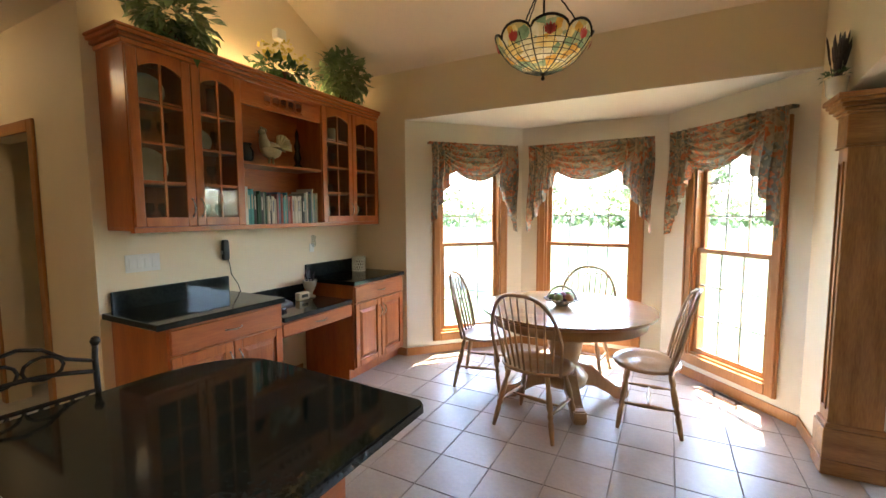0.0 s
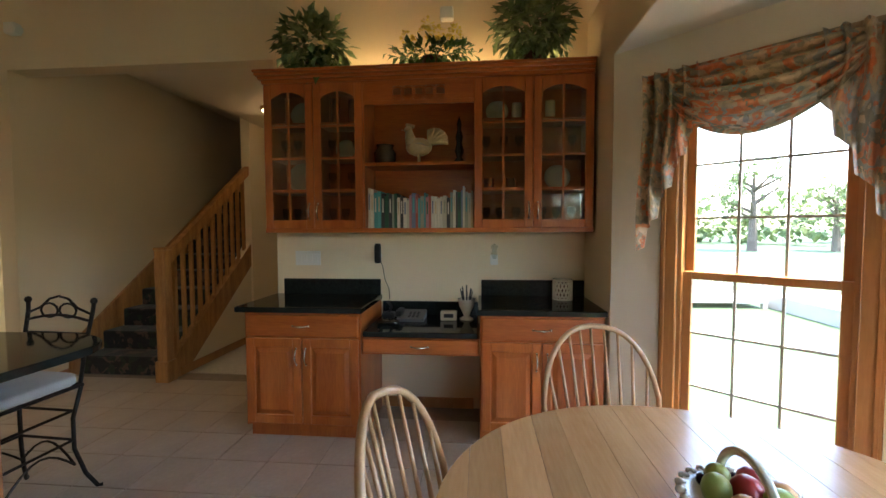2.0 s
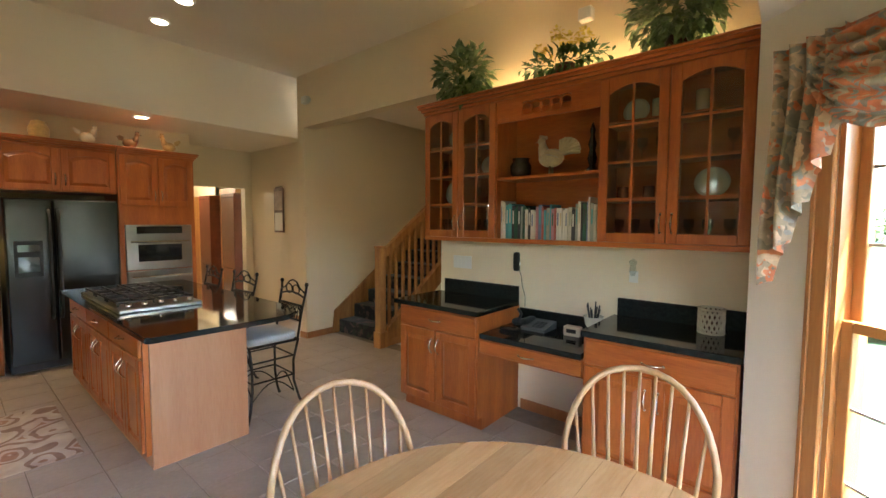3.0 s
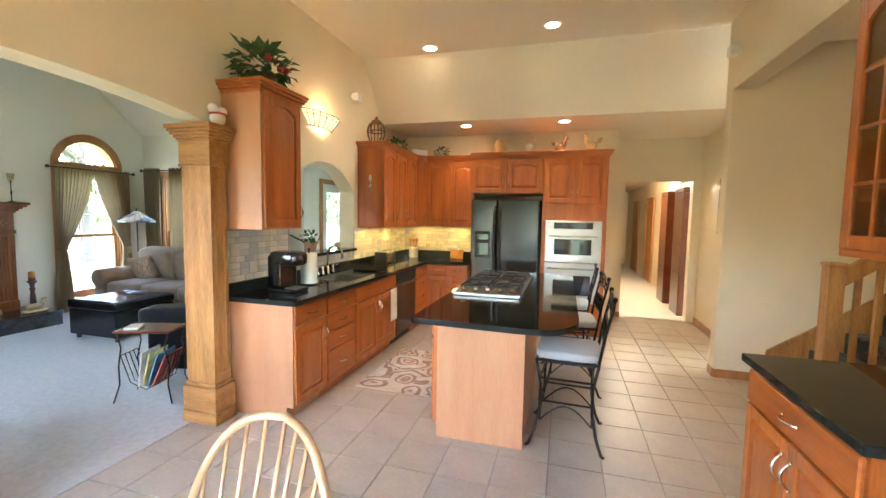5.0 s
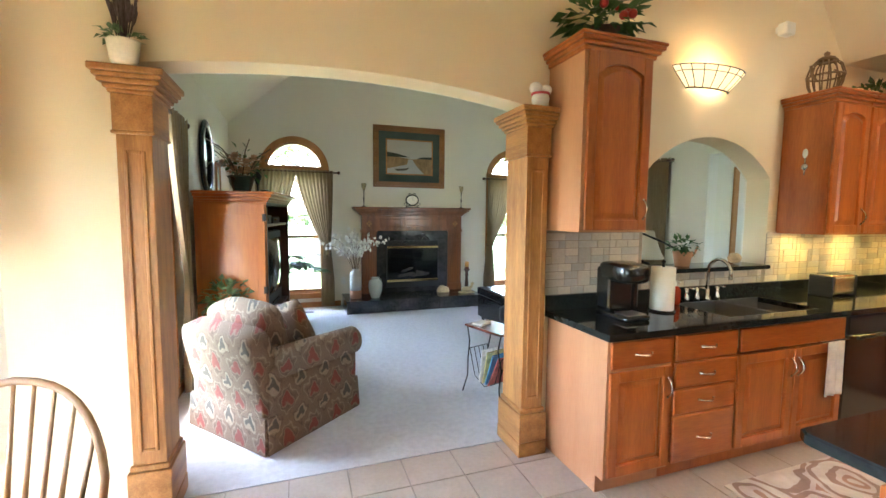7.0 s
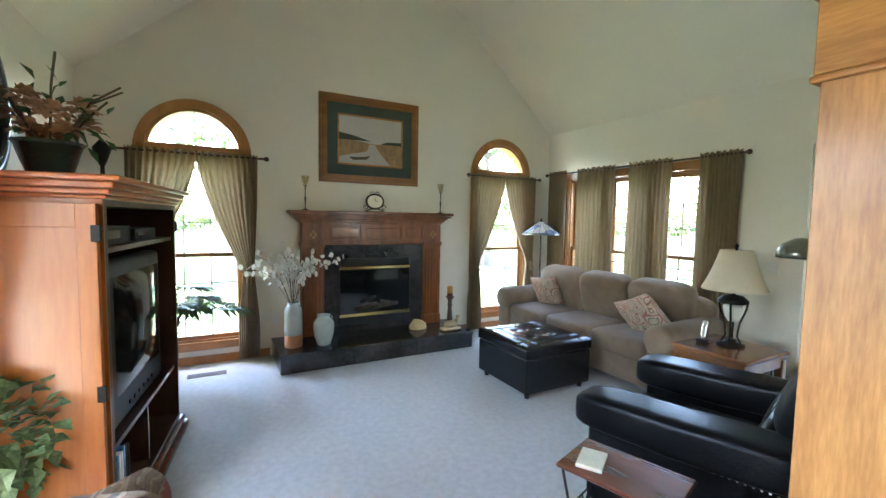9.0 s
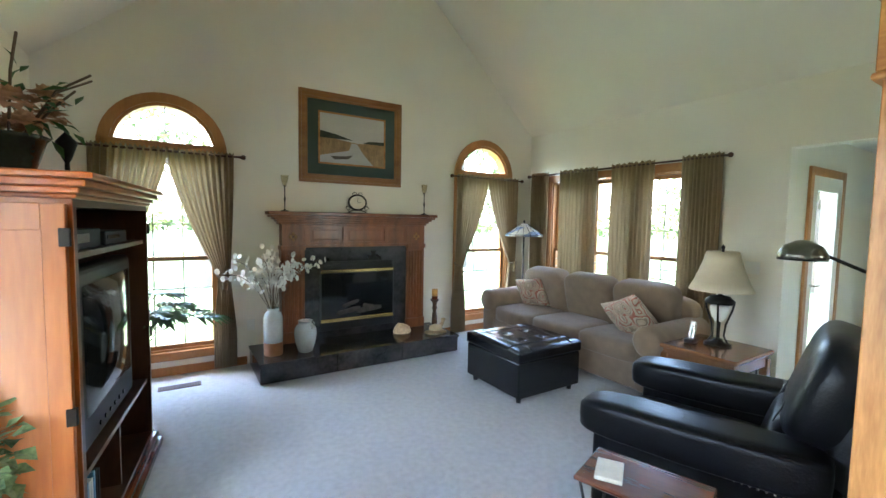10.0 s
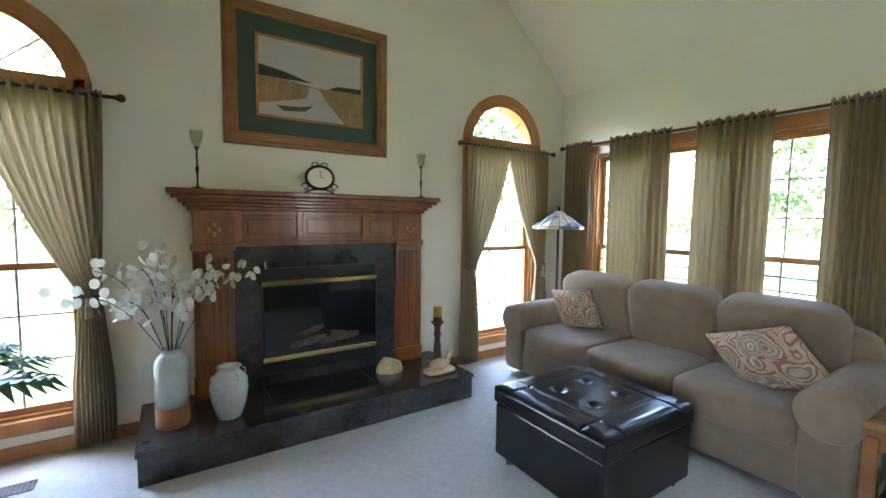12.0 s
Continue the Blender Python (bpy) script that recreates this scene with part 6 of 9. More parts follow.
# vases and hearth things
va = thing("tall_vase", pose(5.12, 2.0, HZ), "tall celadon vase with a bare terracotta foot and white branches", "vase")
bm = B()
lathe(bm, [(0.085, 0.0), (0.09, 0.01), (0.09, 0.13)], 24)
part("foot", bm, TERRACOTTA, va, "unglazed terracotta foot", True)
bm = B()
lathe(bm, [(0.09, 0.13), (0.092, 0.2), (0.09, 0.38), (0.075, 0.42), (0.055, 0.44), (0.05, 0.455), (0.06, 0.47), (0.05, 0.47), (0.045, 0.44), (0.0, 0.43)], 24)
part("body", bm, CELADON, va, smooth=True)
r = random.Random(11)
for k in range(15):
    a = r.uniform(0, 6.28)
    lean = r.uniform(0.12, 0.62)
    dx, dy = math.cos(a) * lean * 0.55, math.sin(a) * lean
    h0 = r.uniform(0.3, 0.62) * (1.05 - 0.5 * lean)
    pts = [Vector((0.02 * math.cos(a), 0.02 * math.sin(a), 0.42)).lerp(Vector((dx, dy, 0.47 + h0)), t) + Vector((0, 0, 0.14 * math.sin(math.pi * t))) for t in [i / 7 for i in range(8)]]
    bm = B()
    tube(bm, pts, 0.003, 4)
    br = part("branch", bm, BROWNSTEM, va)
    bm = B()
    for t in range(17):
        p = pts[3 + t % 5] + Vector((r.uniform(-0.07, 0.07), r.uniform(-0.07, 0.07), r.uniform(-0.06, 0.06)))
        d = Vector((r.uniform(-1, 1), r.uniform(-1, 1), r.uniform(-1, 0.6)))
        q = d.to_track_quat("Z", "Y").to_matrix().to_4x4()
        prev = [bm.verts.new(Matrix.Translation(p) @ q @ Vector((0.024 * math.cos(2 * math.pi * i / 8), 0.03 * math.sin(2 * math.pi * i / 8), 0.003 * math.cos(4 * math.pi * i / 8)))) for i in range(8)]
        bm.faces.new(prev)
    part("blossom", bm, WHITEP, br)
ja = thing("ginger_jar", pose(5.06, 1.70, HZ), "round celadon glazed jar with small lug handles", "jar")
bm = B()
lathe(bm, [(0.06, 0), (0.072, 0.01), (0.1, 0.1), (0.112, 0.19), (0.105, 0.25), (0.07, 0.29), (0.06, 0.3), (0.066, 0.318), (0.075, 0.325), (0.055, 0.325), (0.05, 0.3), (0.0, 0.28)], 24)
part("body", bm, CELADON, ja, smooth=True)
for k in range(4):
    a = math.pi / 2 * k + 0.4
    bm = B()
    tube(bm, [(0.09 * math.cos(a) + 0.02 * math.cos(a) * math.sin(t), 0.09 * math.sin(a) + 0.02 * math.sin(a) * math.sin(t), 0.27 + 0.02 * math.cos(t)) for t in [math.pi * i / 6 for i in range(7)]], 0.006, 6)
    part("lug", bm, CELADON, ja, smooth=True)
ca = thing("candlestick", pose(5.12, 0.12, HZ), "turned dark wood candlestick with an amber pillar candle", "candlestick")
bm = B()
lathe(bm, [(0.055, 0), (0.058, 0.02), (0.03, 0.04), (0.022, 0.07), (0.035, 0.1), (0.03, 0.2), (0.022, 0.26), (0.034, 0.29), (0.024, 0.32), (0.03, 0.36), (0.055, 0.39), (0.055, 0.4), (0.0, 0.4)], 18)
part("stick", bm, DARKWOOD, ca, smooth=True)
bm = B()
lathe(bm, [(0.036, 0.4), (0.037, 0.41), (0.037, 0.44)], 16)
part("candle_base", bm, MAHOG, ca, smooth=True)
bm = B()
lathe(bm, [(0.037, 0.44), (0.037, 0.52), (0.03, 0.525), (0.0, 0.515)], 16)
part("candle", bm, mat("amber_wax", (0.62, 0.3, 0.06), 0.5, var=0.25, scale=12), ca, "amber candle", True)
SHELL = mat("mottled_tan_shell", (0.5, 0.36, 0.2), 0.6, var=0.35, scale=22, fine=90, bump=0.25)
bm = B()
lathe(bm, [(0.11, 0.0), (0.115, 0.015), (0.1, 0.06), (0.06, 0.1), (0.0, 0.115)], 16)
for v in bm.verts:
    v.co.x *= 0.8
    v.co.z *= 1 + 0.12 * math.sin(v.co.y * 40)
solo("turtle_shell", bm, SHELL, "mottled tan domed shell ornament on the hearth", "ornament", m=pose(5.25, 0.5, HZ), smooth=True)
dk = thing("duck_ornament", pose(5.02, 0.16, HZ), "carved pale wooden duck on a driftwood base", "ornament")
bm = B()
puff(bm, -0.08, 0.08, -0.14, 0.14, 0.0, 0.035, 0.6, 14)
part("base", bm, SHELL, dk, smooth=True)
bm = B()
blob(bm, (0, 0, 0.07), 0.05, 0.095, 0.045, 14)
tube(bm, [(0, -0.07, 0.09), (0, -0.095, 0.12), (0, -0.1, 0.15)], [0.028, 0.02, 0.022], 8)
blob(bm, (0, -0.105, 0.16), 0.024, 0.033, 0.024, 10)
leaf(bm, (0, -0.13, 0.158), (0, -1, -0.1), (0, 0, 1), 0.04, 0.025, 0.0)
leaf(bm, (0, 0.07, 0.09), (0, 1, 0.6), (0, 0, 1), 0.07, 0.05, 0.0)
part("duck", bm, mat("pale_carved_wood", (0.6, 0.45, 0.25), 0.6, var=0.2, scale=14), dk, smooth=True)

# ---- curtains ----
def curtain(parent, a0, a1, top, tie=None, floor=0.03, put=None, seed=0, folds=9):
    """One hanging panel; tie = (position, height) gathers it there. put(a, out, z) gives the place."""
    bm = B()
    def f(u, v):
        z = top + (floor - top) * v
        lo, hi = a0, a1
        amp = 0.024
        if tie:
            ta, tz, half = tie
            k = (top - z) / (top - tz)
            if k < 1:
                s = k ** 1.5
                lo, hi = a0 + (ta - half - a0) * s, a1 + (ta + half - a1) * s
                amp = 0.024 * (1 - 0.35 * s)
            else:
                s = min(1, (k - 1) * 2.2)
                w = half * (1 + 0.9 * s)
                lo, hi = ta - w, ta + w
                amp = 0.016 + 0.016 * s
        x = lo + (hi - lo) * u
        ph = 2 * math.pi * folds * u + seed
        return put(x, 0.06 + amp * math.sin(ph) + 0.006 * math.sin(ph * 2.3 + z * 3), z + (0.012 * math.sin(ph * 1.7) if v == 0 else 0))
    sheet(bm, f, folds * 8, 26)
    return part("panel", bm, CURTAIN, parent, smooth=True)


def curtain_rod(parent, p, q):
    bm = B()
    rod(bm, p, q, 0.011)
    part("rod", bm, DARKWOOD, parent)
    for e, o in ((p, q), (q, p)):
        d = (Vector(e) - Vector(o)).normalized()
        bm = B()
        blob(bm, Vector(e) + d * 0.03, 0.026, 0.026, 0.026, 12)
        rod(bm, e, Vector(e) + d * 0.02, 0.015)
        part("finial", bm, DARKWOOD, parent, smooth=True)


onF = lambda a, o, z: Vector((XF - 0.022 - o, a, z))
for c, ties, span in ((W1, (3.4, 2.40), (3.5, 2.24)), (W2, (-0.47, -1.42), (-0.36, -1.55))):
    cu = thing("tied_curtains", pose(0, 0, 0), "sheer olive curtains tied back on a dark rod", "curtains", "living room curtains")
    curtain_rod(cu, (XF - 0.085, span[0], 2.17), (XF - 0.085, span[1], 2.17))
    curtain(cu, c - 0.02, span[0] - 0.06, 2.2, (ties[0], 0.98, 0.055), 0.03, onF, 0.3, 10)
    curtain(cu, span[1] + 0.06, c + 0.0, 2.2, (ties[1], 0.98, 0.055), 0.03, onF, 1.3, 10)
    for t in ties:
        bm = B()
        tube(bm, [(XF - 0.082 + 0.05 * math.cos(a), t + 0.065 * math.sin(a), 0.98 + 0.02 * math.cos(a)) for a in [2 * math.pi * i / 14 for i in range(14)]], 0.011, 6, True)
        part("tieback", bm, SOFAFAB, cu, smooth=True)
        bm = B()
        lathe(bm, [(0.006, 0.0), (0.02, -0.02), (0.014, -0.04), (0.022, -0.06), (0.026, -0.13), (0.0, -0.13)], 10, (XF - 0.14, t, 0.97))
        part("tassel", bm, CURTAIN, cu, smooth=True)
cu = thing("window_curtains", pose(0, 0, 0), "four olive curtain panels on a dark rod behind the sofa", "curtains", "living room curtains")
curtain_rod(cu, (5.46, YS + 0.085, 2.25), (2.76, YS + 0.085, 2.25))
onS = lambda a, o, z: Vector((a, YS + 0.022 + o, z))
for k, (a, b) in enumerate(((5.09, 5.44), (4.24, 4.86), (3.49, 4.04), (2.79, 3.19))):
    curtain(cu, a, b, 2.285, None, 0.08, onS, k, 10)
cu = thing("window_curtains", pose(0, 0, 0), "olive curtains beside the mirror wall window", "curtains", "living room curtains")
curtain_rod(cu, (1.1, YN - 0.085, 2.25), (2.6, YN - 0.085, 2.25))
onN = lambda a, o, z: Vector((a, YN - 0.022 - o, z))
curtain(cu, 2.1, 2.55, 2.285, (2.48, 0.98, 0.06), 0.03, onN, 2, 8)
curtain(cu, 1.14, 1.4, 2.285, None, 0.03, onN, 2.5, 6)

# ---- seating ----
so = thing("sofa", pose(3.93, -1.1, 0), "taupe three-seat sofa with rolled arms", "sofa")
bm = B()
puff(bm, -1.2, 1.2, -0.42, 0.42, 0.05, 0.34, 0.2)
part("base", bm, SOFAFAB, so, smooth=True)
for k in range(3):
    bm = B()
    puff(bm, -1.0 + k * 0.667, -0.333 + k * 0.667, -0.2, 0.47, 0.29, 0.49, 0.34)
    part("seat_cushion", bm, SOFAFAB, so, smooth=True)
    bm = B()
    puff(bm, -1.03 + k * 0.687, -0.345 + k * 0.687, -0.13, 0.13, -0.28, 0.28, 0.4, 28, pose(0, -0.23, 0.7, -14))
    part("back_cushion", bm, SOFAFAB, so, smooth=True)
bm = B()
puff(bm, -1.15, 1.15, -0.46, -0.24, 0.1, 0.86, 0.25)
part("back", bm, SOFAFAB, so, smooth=True)
for s in (-1, 1):
    bm = B()
    puff(bm, s * 1.11 - 0.12, s * 1.11 + 0.12, -0.42, 0.45, 0.05, 0.55, 0.22)
    m, n = between((s * 1.115, -0.4, 0.545), (s * 1.115, 0.475, 0.535))
    lathe(bm, [(0.0, 0), (0.11, 0.0), (0.14, 0.03), (0.14, n - 0.03), (0.11, n), (0.0, n)], 20, m=m)
    part("arm", bm, SOFAFAB, so, smooth=True)


def throw_pillow(m, w, h, label, material):
    bm = B()
    n = 14
    def f(u, v, s):
        x, z = (u - 0.5), (v - 0.5)
        e = (1 - (2 * x) ** 4) * (1 - (2 * z) ** 4)
        pin = 1 - 0.08 * (1 - abs(2 * x)) * (abs(2 * z) ** 3) - 0.08 * (1 - abs(2 * z)) * (abs(2 * x) ** 3)
        return Vector((x * w * pin, s * 0.075 * max(0, e) ** 0.55, z * h * pin))
    for s in (-1, 1):
        sheet(bm, lambda u, v: f(u, v, s), n, n)
    bmesh.ops.remove_doubles(bm, verts=bm.verts, dist=0.0005)
    bmesh.ops.recalc_face_normals(bm, faces=bm.faces)
    return solo("throw_pillow", bm, material, label, "pillow", "", "sofa pillows", m, True)


throw_pillow(pose(4.66, -1.07, 0.665, -24, 8, 10), 0.4, 0.4, "square medallion print pillow on the sofa", PILLOW)
throw_pillow(pose(3.17, -0.93, 0.665, -34, 20, -20), 0.56, 0.42, "oblong medallion print pillow leaning on the sofa arm", PILLOW)

ot = thing("storage_ottoman", pose(3.675, 0.0, 0), "black leather storage ottoman with tufted lid", "ottoman")
bm = B()
box(bm, -0.375, 0.375, -0.378, 0.378, 0.06, 0.37, 0.012, seg=2)
part("box", bm, LEATHER_TOP, ot)
bm = B()
def lid(u, v):
    x, y = (u - 0.5) * 0.77, (v - 0.5) * 0.776
    e = min(1, 14 * min(u, 1 - u, v, 1 - v))
    z = 0.465 + 0.022 * e ** 0.5
    for bx in (-0.12, 0.12):
        for by in (-0.12, 0.12):
            z -= 0.022 * math.exp(-((x - bx) ** 2 + (y - by) ** 2) / 0.0012)
    for q in (0.24,):
        z -= 0.006 * math.exp(-((abs(x) - q) / 0.006) ** 2) + 0.006 * math.exp(-((abs(y) - q) / 0.006) ** 2)
    return Vector((x, y, z))
sheet(bm, lid, 48, 48)
box(bm, -0.385, 0.385, -0.388, 0.388, 0.376, 0.466, 0.015, seg=2)
part("lid", bm, LEATHER_TOP, ot, smooth=False)
for bx in (-0.12, 0.12):
    for by in (-0.12, 0.12):
        bm = B()
        blob(bm, (bx, by, 0.468), 0.014, 0.014, 0.008, 10)
        part("button", bm, LEATHER, ot, smooth=True)
for sx in (-1, 1):
    for sy in (-1, 1):
        bm = B()
        lathe(bm, [(0.026, 0.004), (0.033, 0.06)], 4, (sx * 0.31, sy * 0.315, 0))
        part("foot", bm, BLACKMATT, ot)

# leather recliner; it faces local -y
rc = thing("recliner", pose(1.80, 0.32, 0, 0, 0, 106), "black leather recliner with nailhead trim", "recliner")
bm = B()
puff(bm, -0.38, 0.38, -0.42, 0.5, 0.06, 0.36, 0.22)
part("base", bm, LEATHER, rc, smooth=True)
bm = B()
puff(bm, -0.31, 0.31, -0.52, 0.3, 0.27, 0.45, 0.34)
part("seat_cushion", bm, LEATHER, rc, smooth=True)
bm = B()
puff(bm, -0.4, 0.4, -0.13, 0.15, -0.36, 0.42, 0.36, 28, pose(0, 0.52, 0.6, -20))
part("backrest", bm, LEATHER, rc, smooth=True)
bm = B()
puff(bm, -0.40, 0.40, -0.2, 0.06, -0.14, 0.39, 0.5, 32, pose(0, 0.47, 0.70, -18))
head = part("head_cushion", bm, LEATHER, rc, smooth=True)
bm = B()
puff(bm, -0.33, 0.33, -0.13, 0.09, -0.2, 0.13, 0.46, 28, pose(0, 0.33, 0.54, -16))
part("lumbar_cushion", bm, LEATHER, rc, smooth=True)
for x in (-0.21, 0.21):
    bm = B()
    tube(bm, [(x, 0.245 + 0.17 * t, 0.66 + 0.4 * t) for t in (0.0, 0.3, 0.6, 0.85)], 0.004, 5)
    part("seam", bm, BLACKMATT, head)
for s in (-1, 1):
    bm = B()
    puff(bm, s * 0.42 - 0.1, s * 0.42 + 0.1, -0.48, 0.5, 0.05, 0.53, 0.16)
    arm = part("arm_side", bm, LEATHER, rc, smooth=True)
    bm = B()
    puff(bm, s * 0.425 - 0.135, s * 0.425 + 0.135, -0.56, 0.46, 0.455, 0.645, 0.36, 36)
    for v in bm.verts:
        v.co.z += 0.025 * (v.co.y + 0.5) - 0.012 * math.exp(-((v.co.y + 0.075) / 0.03) ** 2)
    part("arm_pad", bm, LEATHER, rc, smooth=True)
    bm = B()
    tube(bm, [(s * 0.425 - 0.13 * math.cos(a), -0.075, 0.555 + 0.092 * math.sin(a)) for a in [math.pi * i / 10 for i in range(11)]], 0.005, 5)
    part("seam", bm, BLACKMATT, arm)
    bm = B()
    for k in range(34):
        blob(bm, (s * 0.525, -0.47 + k * 0.028, 0.475), 0.007, 0.008, 0.008, 6)
    part("nailheads", bm, CHROME, arm, "row of pewter nailheads", True)

# paisley armchair; it faces local -y
ac = thing("armchair", pose(1.805, 3.005, 0, 0, 0, 41) @ Matrix.Diagonal((0.94, 0.94, 1.0, 1.0)), "paisley skirted armchair with rolled arms", "armchair")
bm = B()
for (x0, x1, y0, y1) in ((-0.41, 0.41, -0.44, 0.44),):
    box(bm, x0, x1, y0, y1, 0.015, 0.34, 0.02, seg=2)
part("base", bm, PAISLEY, ac)
for nm, x0, x1, y0, y1 in (("skirt", -0.43, 0.43, 0.43, 0.45), ("skirt", -0.43, 0.43, -0.46, -0.44), ("skirt", -0.445, -0.425, -0.44, 0.43), ("skirt", 0.425, 0.445, -0.44, 0.43)):
    bm = B()
    prism(bm, [(x0, y0), (x1, y0), (x1, y1), (x0, y1)], "z", 0.008, 0.24)
    for v in bm.verts:
        if v.co.z < 0.1:
            v.co.x *= 1.025
            v.co.y *= 1.025
    part(nm, bm, PAISLEY, ac)
bm = B()
puff(bm, -0.29, 0.29, -0.48, 0.26, 0.3, 0.47, 0.36)
part("seat_cushion", bm, PAISLEY, ac, smooth=True)
bm = B()
puff(bm, -0.42, 0.42, -0.1, 0.1, -0.36, 0.3, 0.3, 28, pose(0, 0.39, 0.5, -13))
part("back", bm, PAISLEY, ac, smooth=True)
bm = B()
puff(bm, -0.34, 0.34, -0.13, 0.12, -0.2, 0.26, 0.45, 28, pose(0, 0.25, 0.66, -14))
part("back_cushion", bm, PAISLEY, ac, smooth=True)
for s in (-1, 1):
    bm = B()
    puff(bm, s * 0.37 - 0.075, s * 0.37 + 0.075, -0.44, 0.4, 0.2, 0.56, 0.2)
    m, n = between((s * 0.385, -0.47, 0.53), (s * 0.385, 0.36, 0.56))
    lathe(bm, [(0.0, 0), (0.085, 0.0), (0.105, 0.02), (0.105, n - 0.03), (0.0, n)], 20, m=m)
    part("arm", bm, PAISLEY, ac, smooth=True)
throw_pillow(pose(1.88, 2.93, 0.66, -18, 14, 48), 0.42, 0.4, "paisley pillow on the armchair", PAISLEY)

# end table, lamp and telephone
et = thing("end_table", pose(2.41, -0.96, 0), "square-cornered oak end table with slatted shelf", "end table")
ETW = wood("brown_oak_furniture", (0.3, 0.13, 0.045), (0.2, 0.075, 0.025), "x", 0.22, 0.5)
bm = B()
box(bm, -0.30, 0.30, -0.32, 0.32, 0.535, 0.57, 0.012, seg=2)
part("tabletop", bm, ETW, et)
bm = B()
for q in ((-0.27, 0.27, -0.29, -0.27), (-0.27, 0.27, 0.27, 0.29), (-0.27, -0.25, -0.27, 0.27), (0.25, 0.27, -0.27, 0.27)):
    box(bm, *q, 0.44, 0.534)
part("apron", bm, ETW, et)
for sx in (-1, 1):
    for sy in (-1, 1):
        bm = B()
        box(bm, sx * 0.255 - 0.03, sx * 0.255 + 0.03, sy * 0.275 - 0.03, sy * 0.275 + 0.03, 0.004, 0.5, 0.006)
        part("leg", bm, ETW, et)
bm = B()
box(bm, -0.25, 0.25, -0.27, 0.27, 0.12, 0.14)
part("lower_shelf", bm, ETW, et)
for k in range(7):
    for s in (-1, 1):
        bm = B()
        rod(bm, (-0.2 + k * 0.066, s * 0.275, 0.14), (-0.2 + k * 0.066, s * 0.275, 0.44), 0.006, seg=5)
        part("spindle", bm, IRON, et)
SHADE = mat("cream_lamp_shade", (0.6, 0.5, 0.36), 0.8, var=0.05, scale=4, bump=0.05)
tl = thing("table_lamp", pose(2.42, -1.02, 0.571), "table lamp with cream bell shade and iron cage base", "table lamp")
bm = B()
lathe(bm, [(0.1, 0), (0.1, 0.015), (0.04, 0.03), (0.03, 0.05), (0.0, 0.05)], 20)
part("base", bm, IRON, tl, smooth=True)
for k in range(4):
    a = math.pi / 2 * k + 0.3
    bm = B()
    tube(bm, [(rr * math.cos(a), rr * math.sin(a), z) for rr, z in ((0.07, 0.02), (0.04, 0.08), (0.05, 0.18), (0.09, 0.3), (0.1, 0.36), (0.085, 0.37))], 0.008, 6)
    part("cage_bar", bm, IRON, tl, smooth=True)
bm = B()
lathe(bm, [(0.03, 0.2), (0.055, 0.24), (0.07, 0.31), (0.065, 0.33), (0.0, 0.33)], 16)
part("glass_urn", bm, WHITE, tl, "white glass urn", True)
bm = B()
lathe(bm, [(0.105, 0.35), (0.11, 0.37), (0.07, 0.41), (0.015, 0.42), (0.01, 0.8), (0.016, 0.82), (0.0, 0.84)], 20)
part("cap", bm, IRON, tl, smooth=True)
bm = B()
lathe(bm, [(0.235, 0.46), (0.2, 0.53), (0.165, 0.62), (0.135, 0.71), (0.115, 0.785), (0.113, 0.785), (0.133, 0.71), (0.163, 0.62), (0.198, 0.53), (0.233, 0.46)], 32)
part("shade", bm, SHADE, tl, "cream fabric bell shade", True)
ph = thing("cordless_phone", pose(2.56, -0.87, 0.571), "black and silver cordless telephone in its cradle", "telephone")
bm = B()
puff(bm, -0.04, 0.04, -0.05, 0.05, 0, 0.04, 0.4, 14)
part("cradle", bm, BLACKMATT, ph, smooth=True)
bm = B()
puff(bm, -0.025, 0.025, -0.016, 0.016, 0, 0.17, 0.35, 14, pose(0, 0, 0.02, 12))
part("handset", bm, CHROME, ph, smooth=True)

# tiffany floor lamp in the corner
fl = thing("floor_lamp", pose(5.22, -1.42, 0.004), "stained glass floor lamp with a slim dark pole", "floor lamp")
bm = B()
lathe(bm, [(0.13, 0), (0.13, 0.015), (0.03, 0.04), (0.012, 0.07), (0.012, 1.56), (0.0, 1.57)], 18)
part("pole", bm, IRON, fl, smooth=True)
bm = B()
lathe(bm, [(0.265, 1.36), (0.262, 1.385), (0.06, 1.53), (0.03, 1.545), (0.028, 1.545), (0.058, 1.527), (0.258, 1.383), (0.261, 1.36)], 16)
STAIN2 = spotted("white_blue_stained_glass", [(0.7, 0.66, 0.55), (0.66, 0.6, 0.48), (0.72, 0.69, 0.62), (0.3, 0.36, 0.5), (0.7, 0.66, 0.56)], 9, 0.2, 0.05, bump=0.02, sheen=0.0)
part("shade", bm, STAIN2, fl, "leaded cream and blue glass shade")
bm = B()
for k in range(16):
    a = 2 * math.pi * k / 16
    tube(bm, [(0.266 * math.cos(a), 0.266 * math.sin(a), 1.36), (0.264 * math.cos(a), 0.264 * math.sin(a), 1.386), (0.06 * math.cos(a), 0.06 * math.sin(a), 1.532)], 0.003, 4)
tube(bm, [(0.266 * math.cos(2 * math.pi * i / 32), 0.266 * math.sin(2 * math.pi * i / 32), 1.386) for i in range(32)], 0.003, 4, True)
part("leading", bm, IRON, fl)
bm = B()
lathe(bm, [(0.03, 1.545), (0.012, 1.56), (0.016, 1.58), (0.0, 1.6)], 10)
part("finial", bm, IRON, fl, smooth=True)

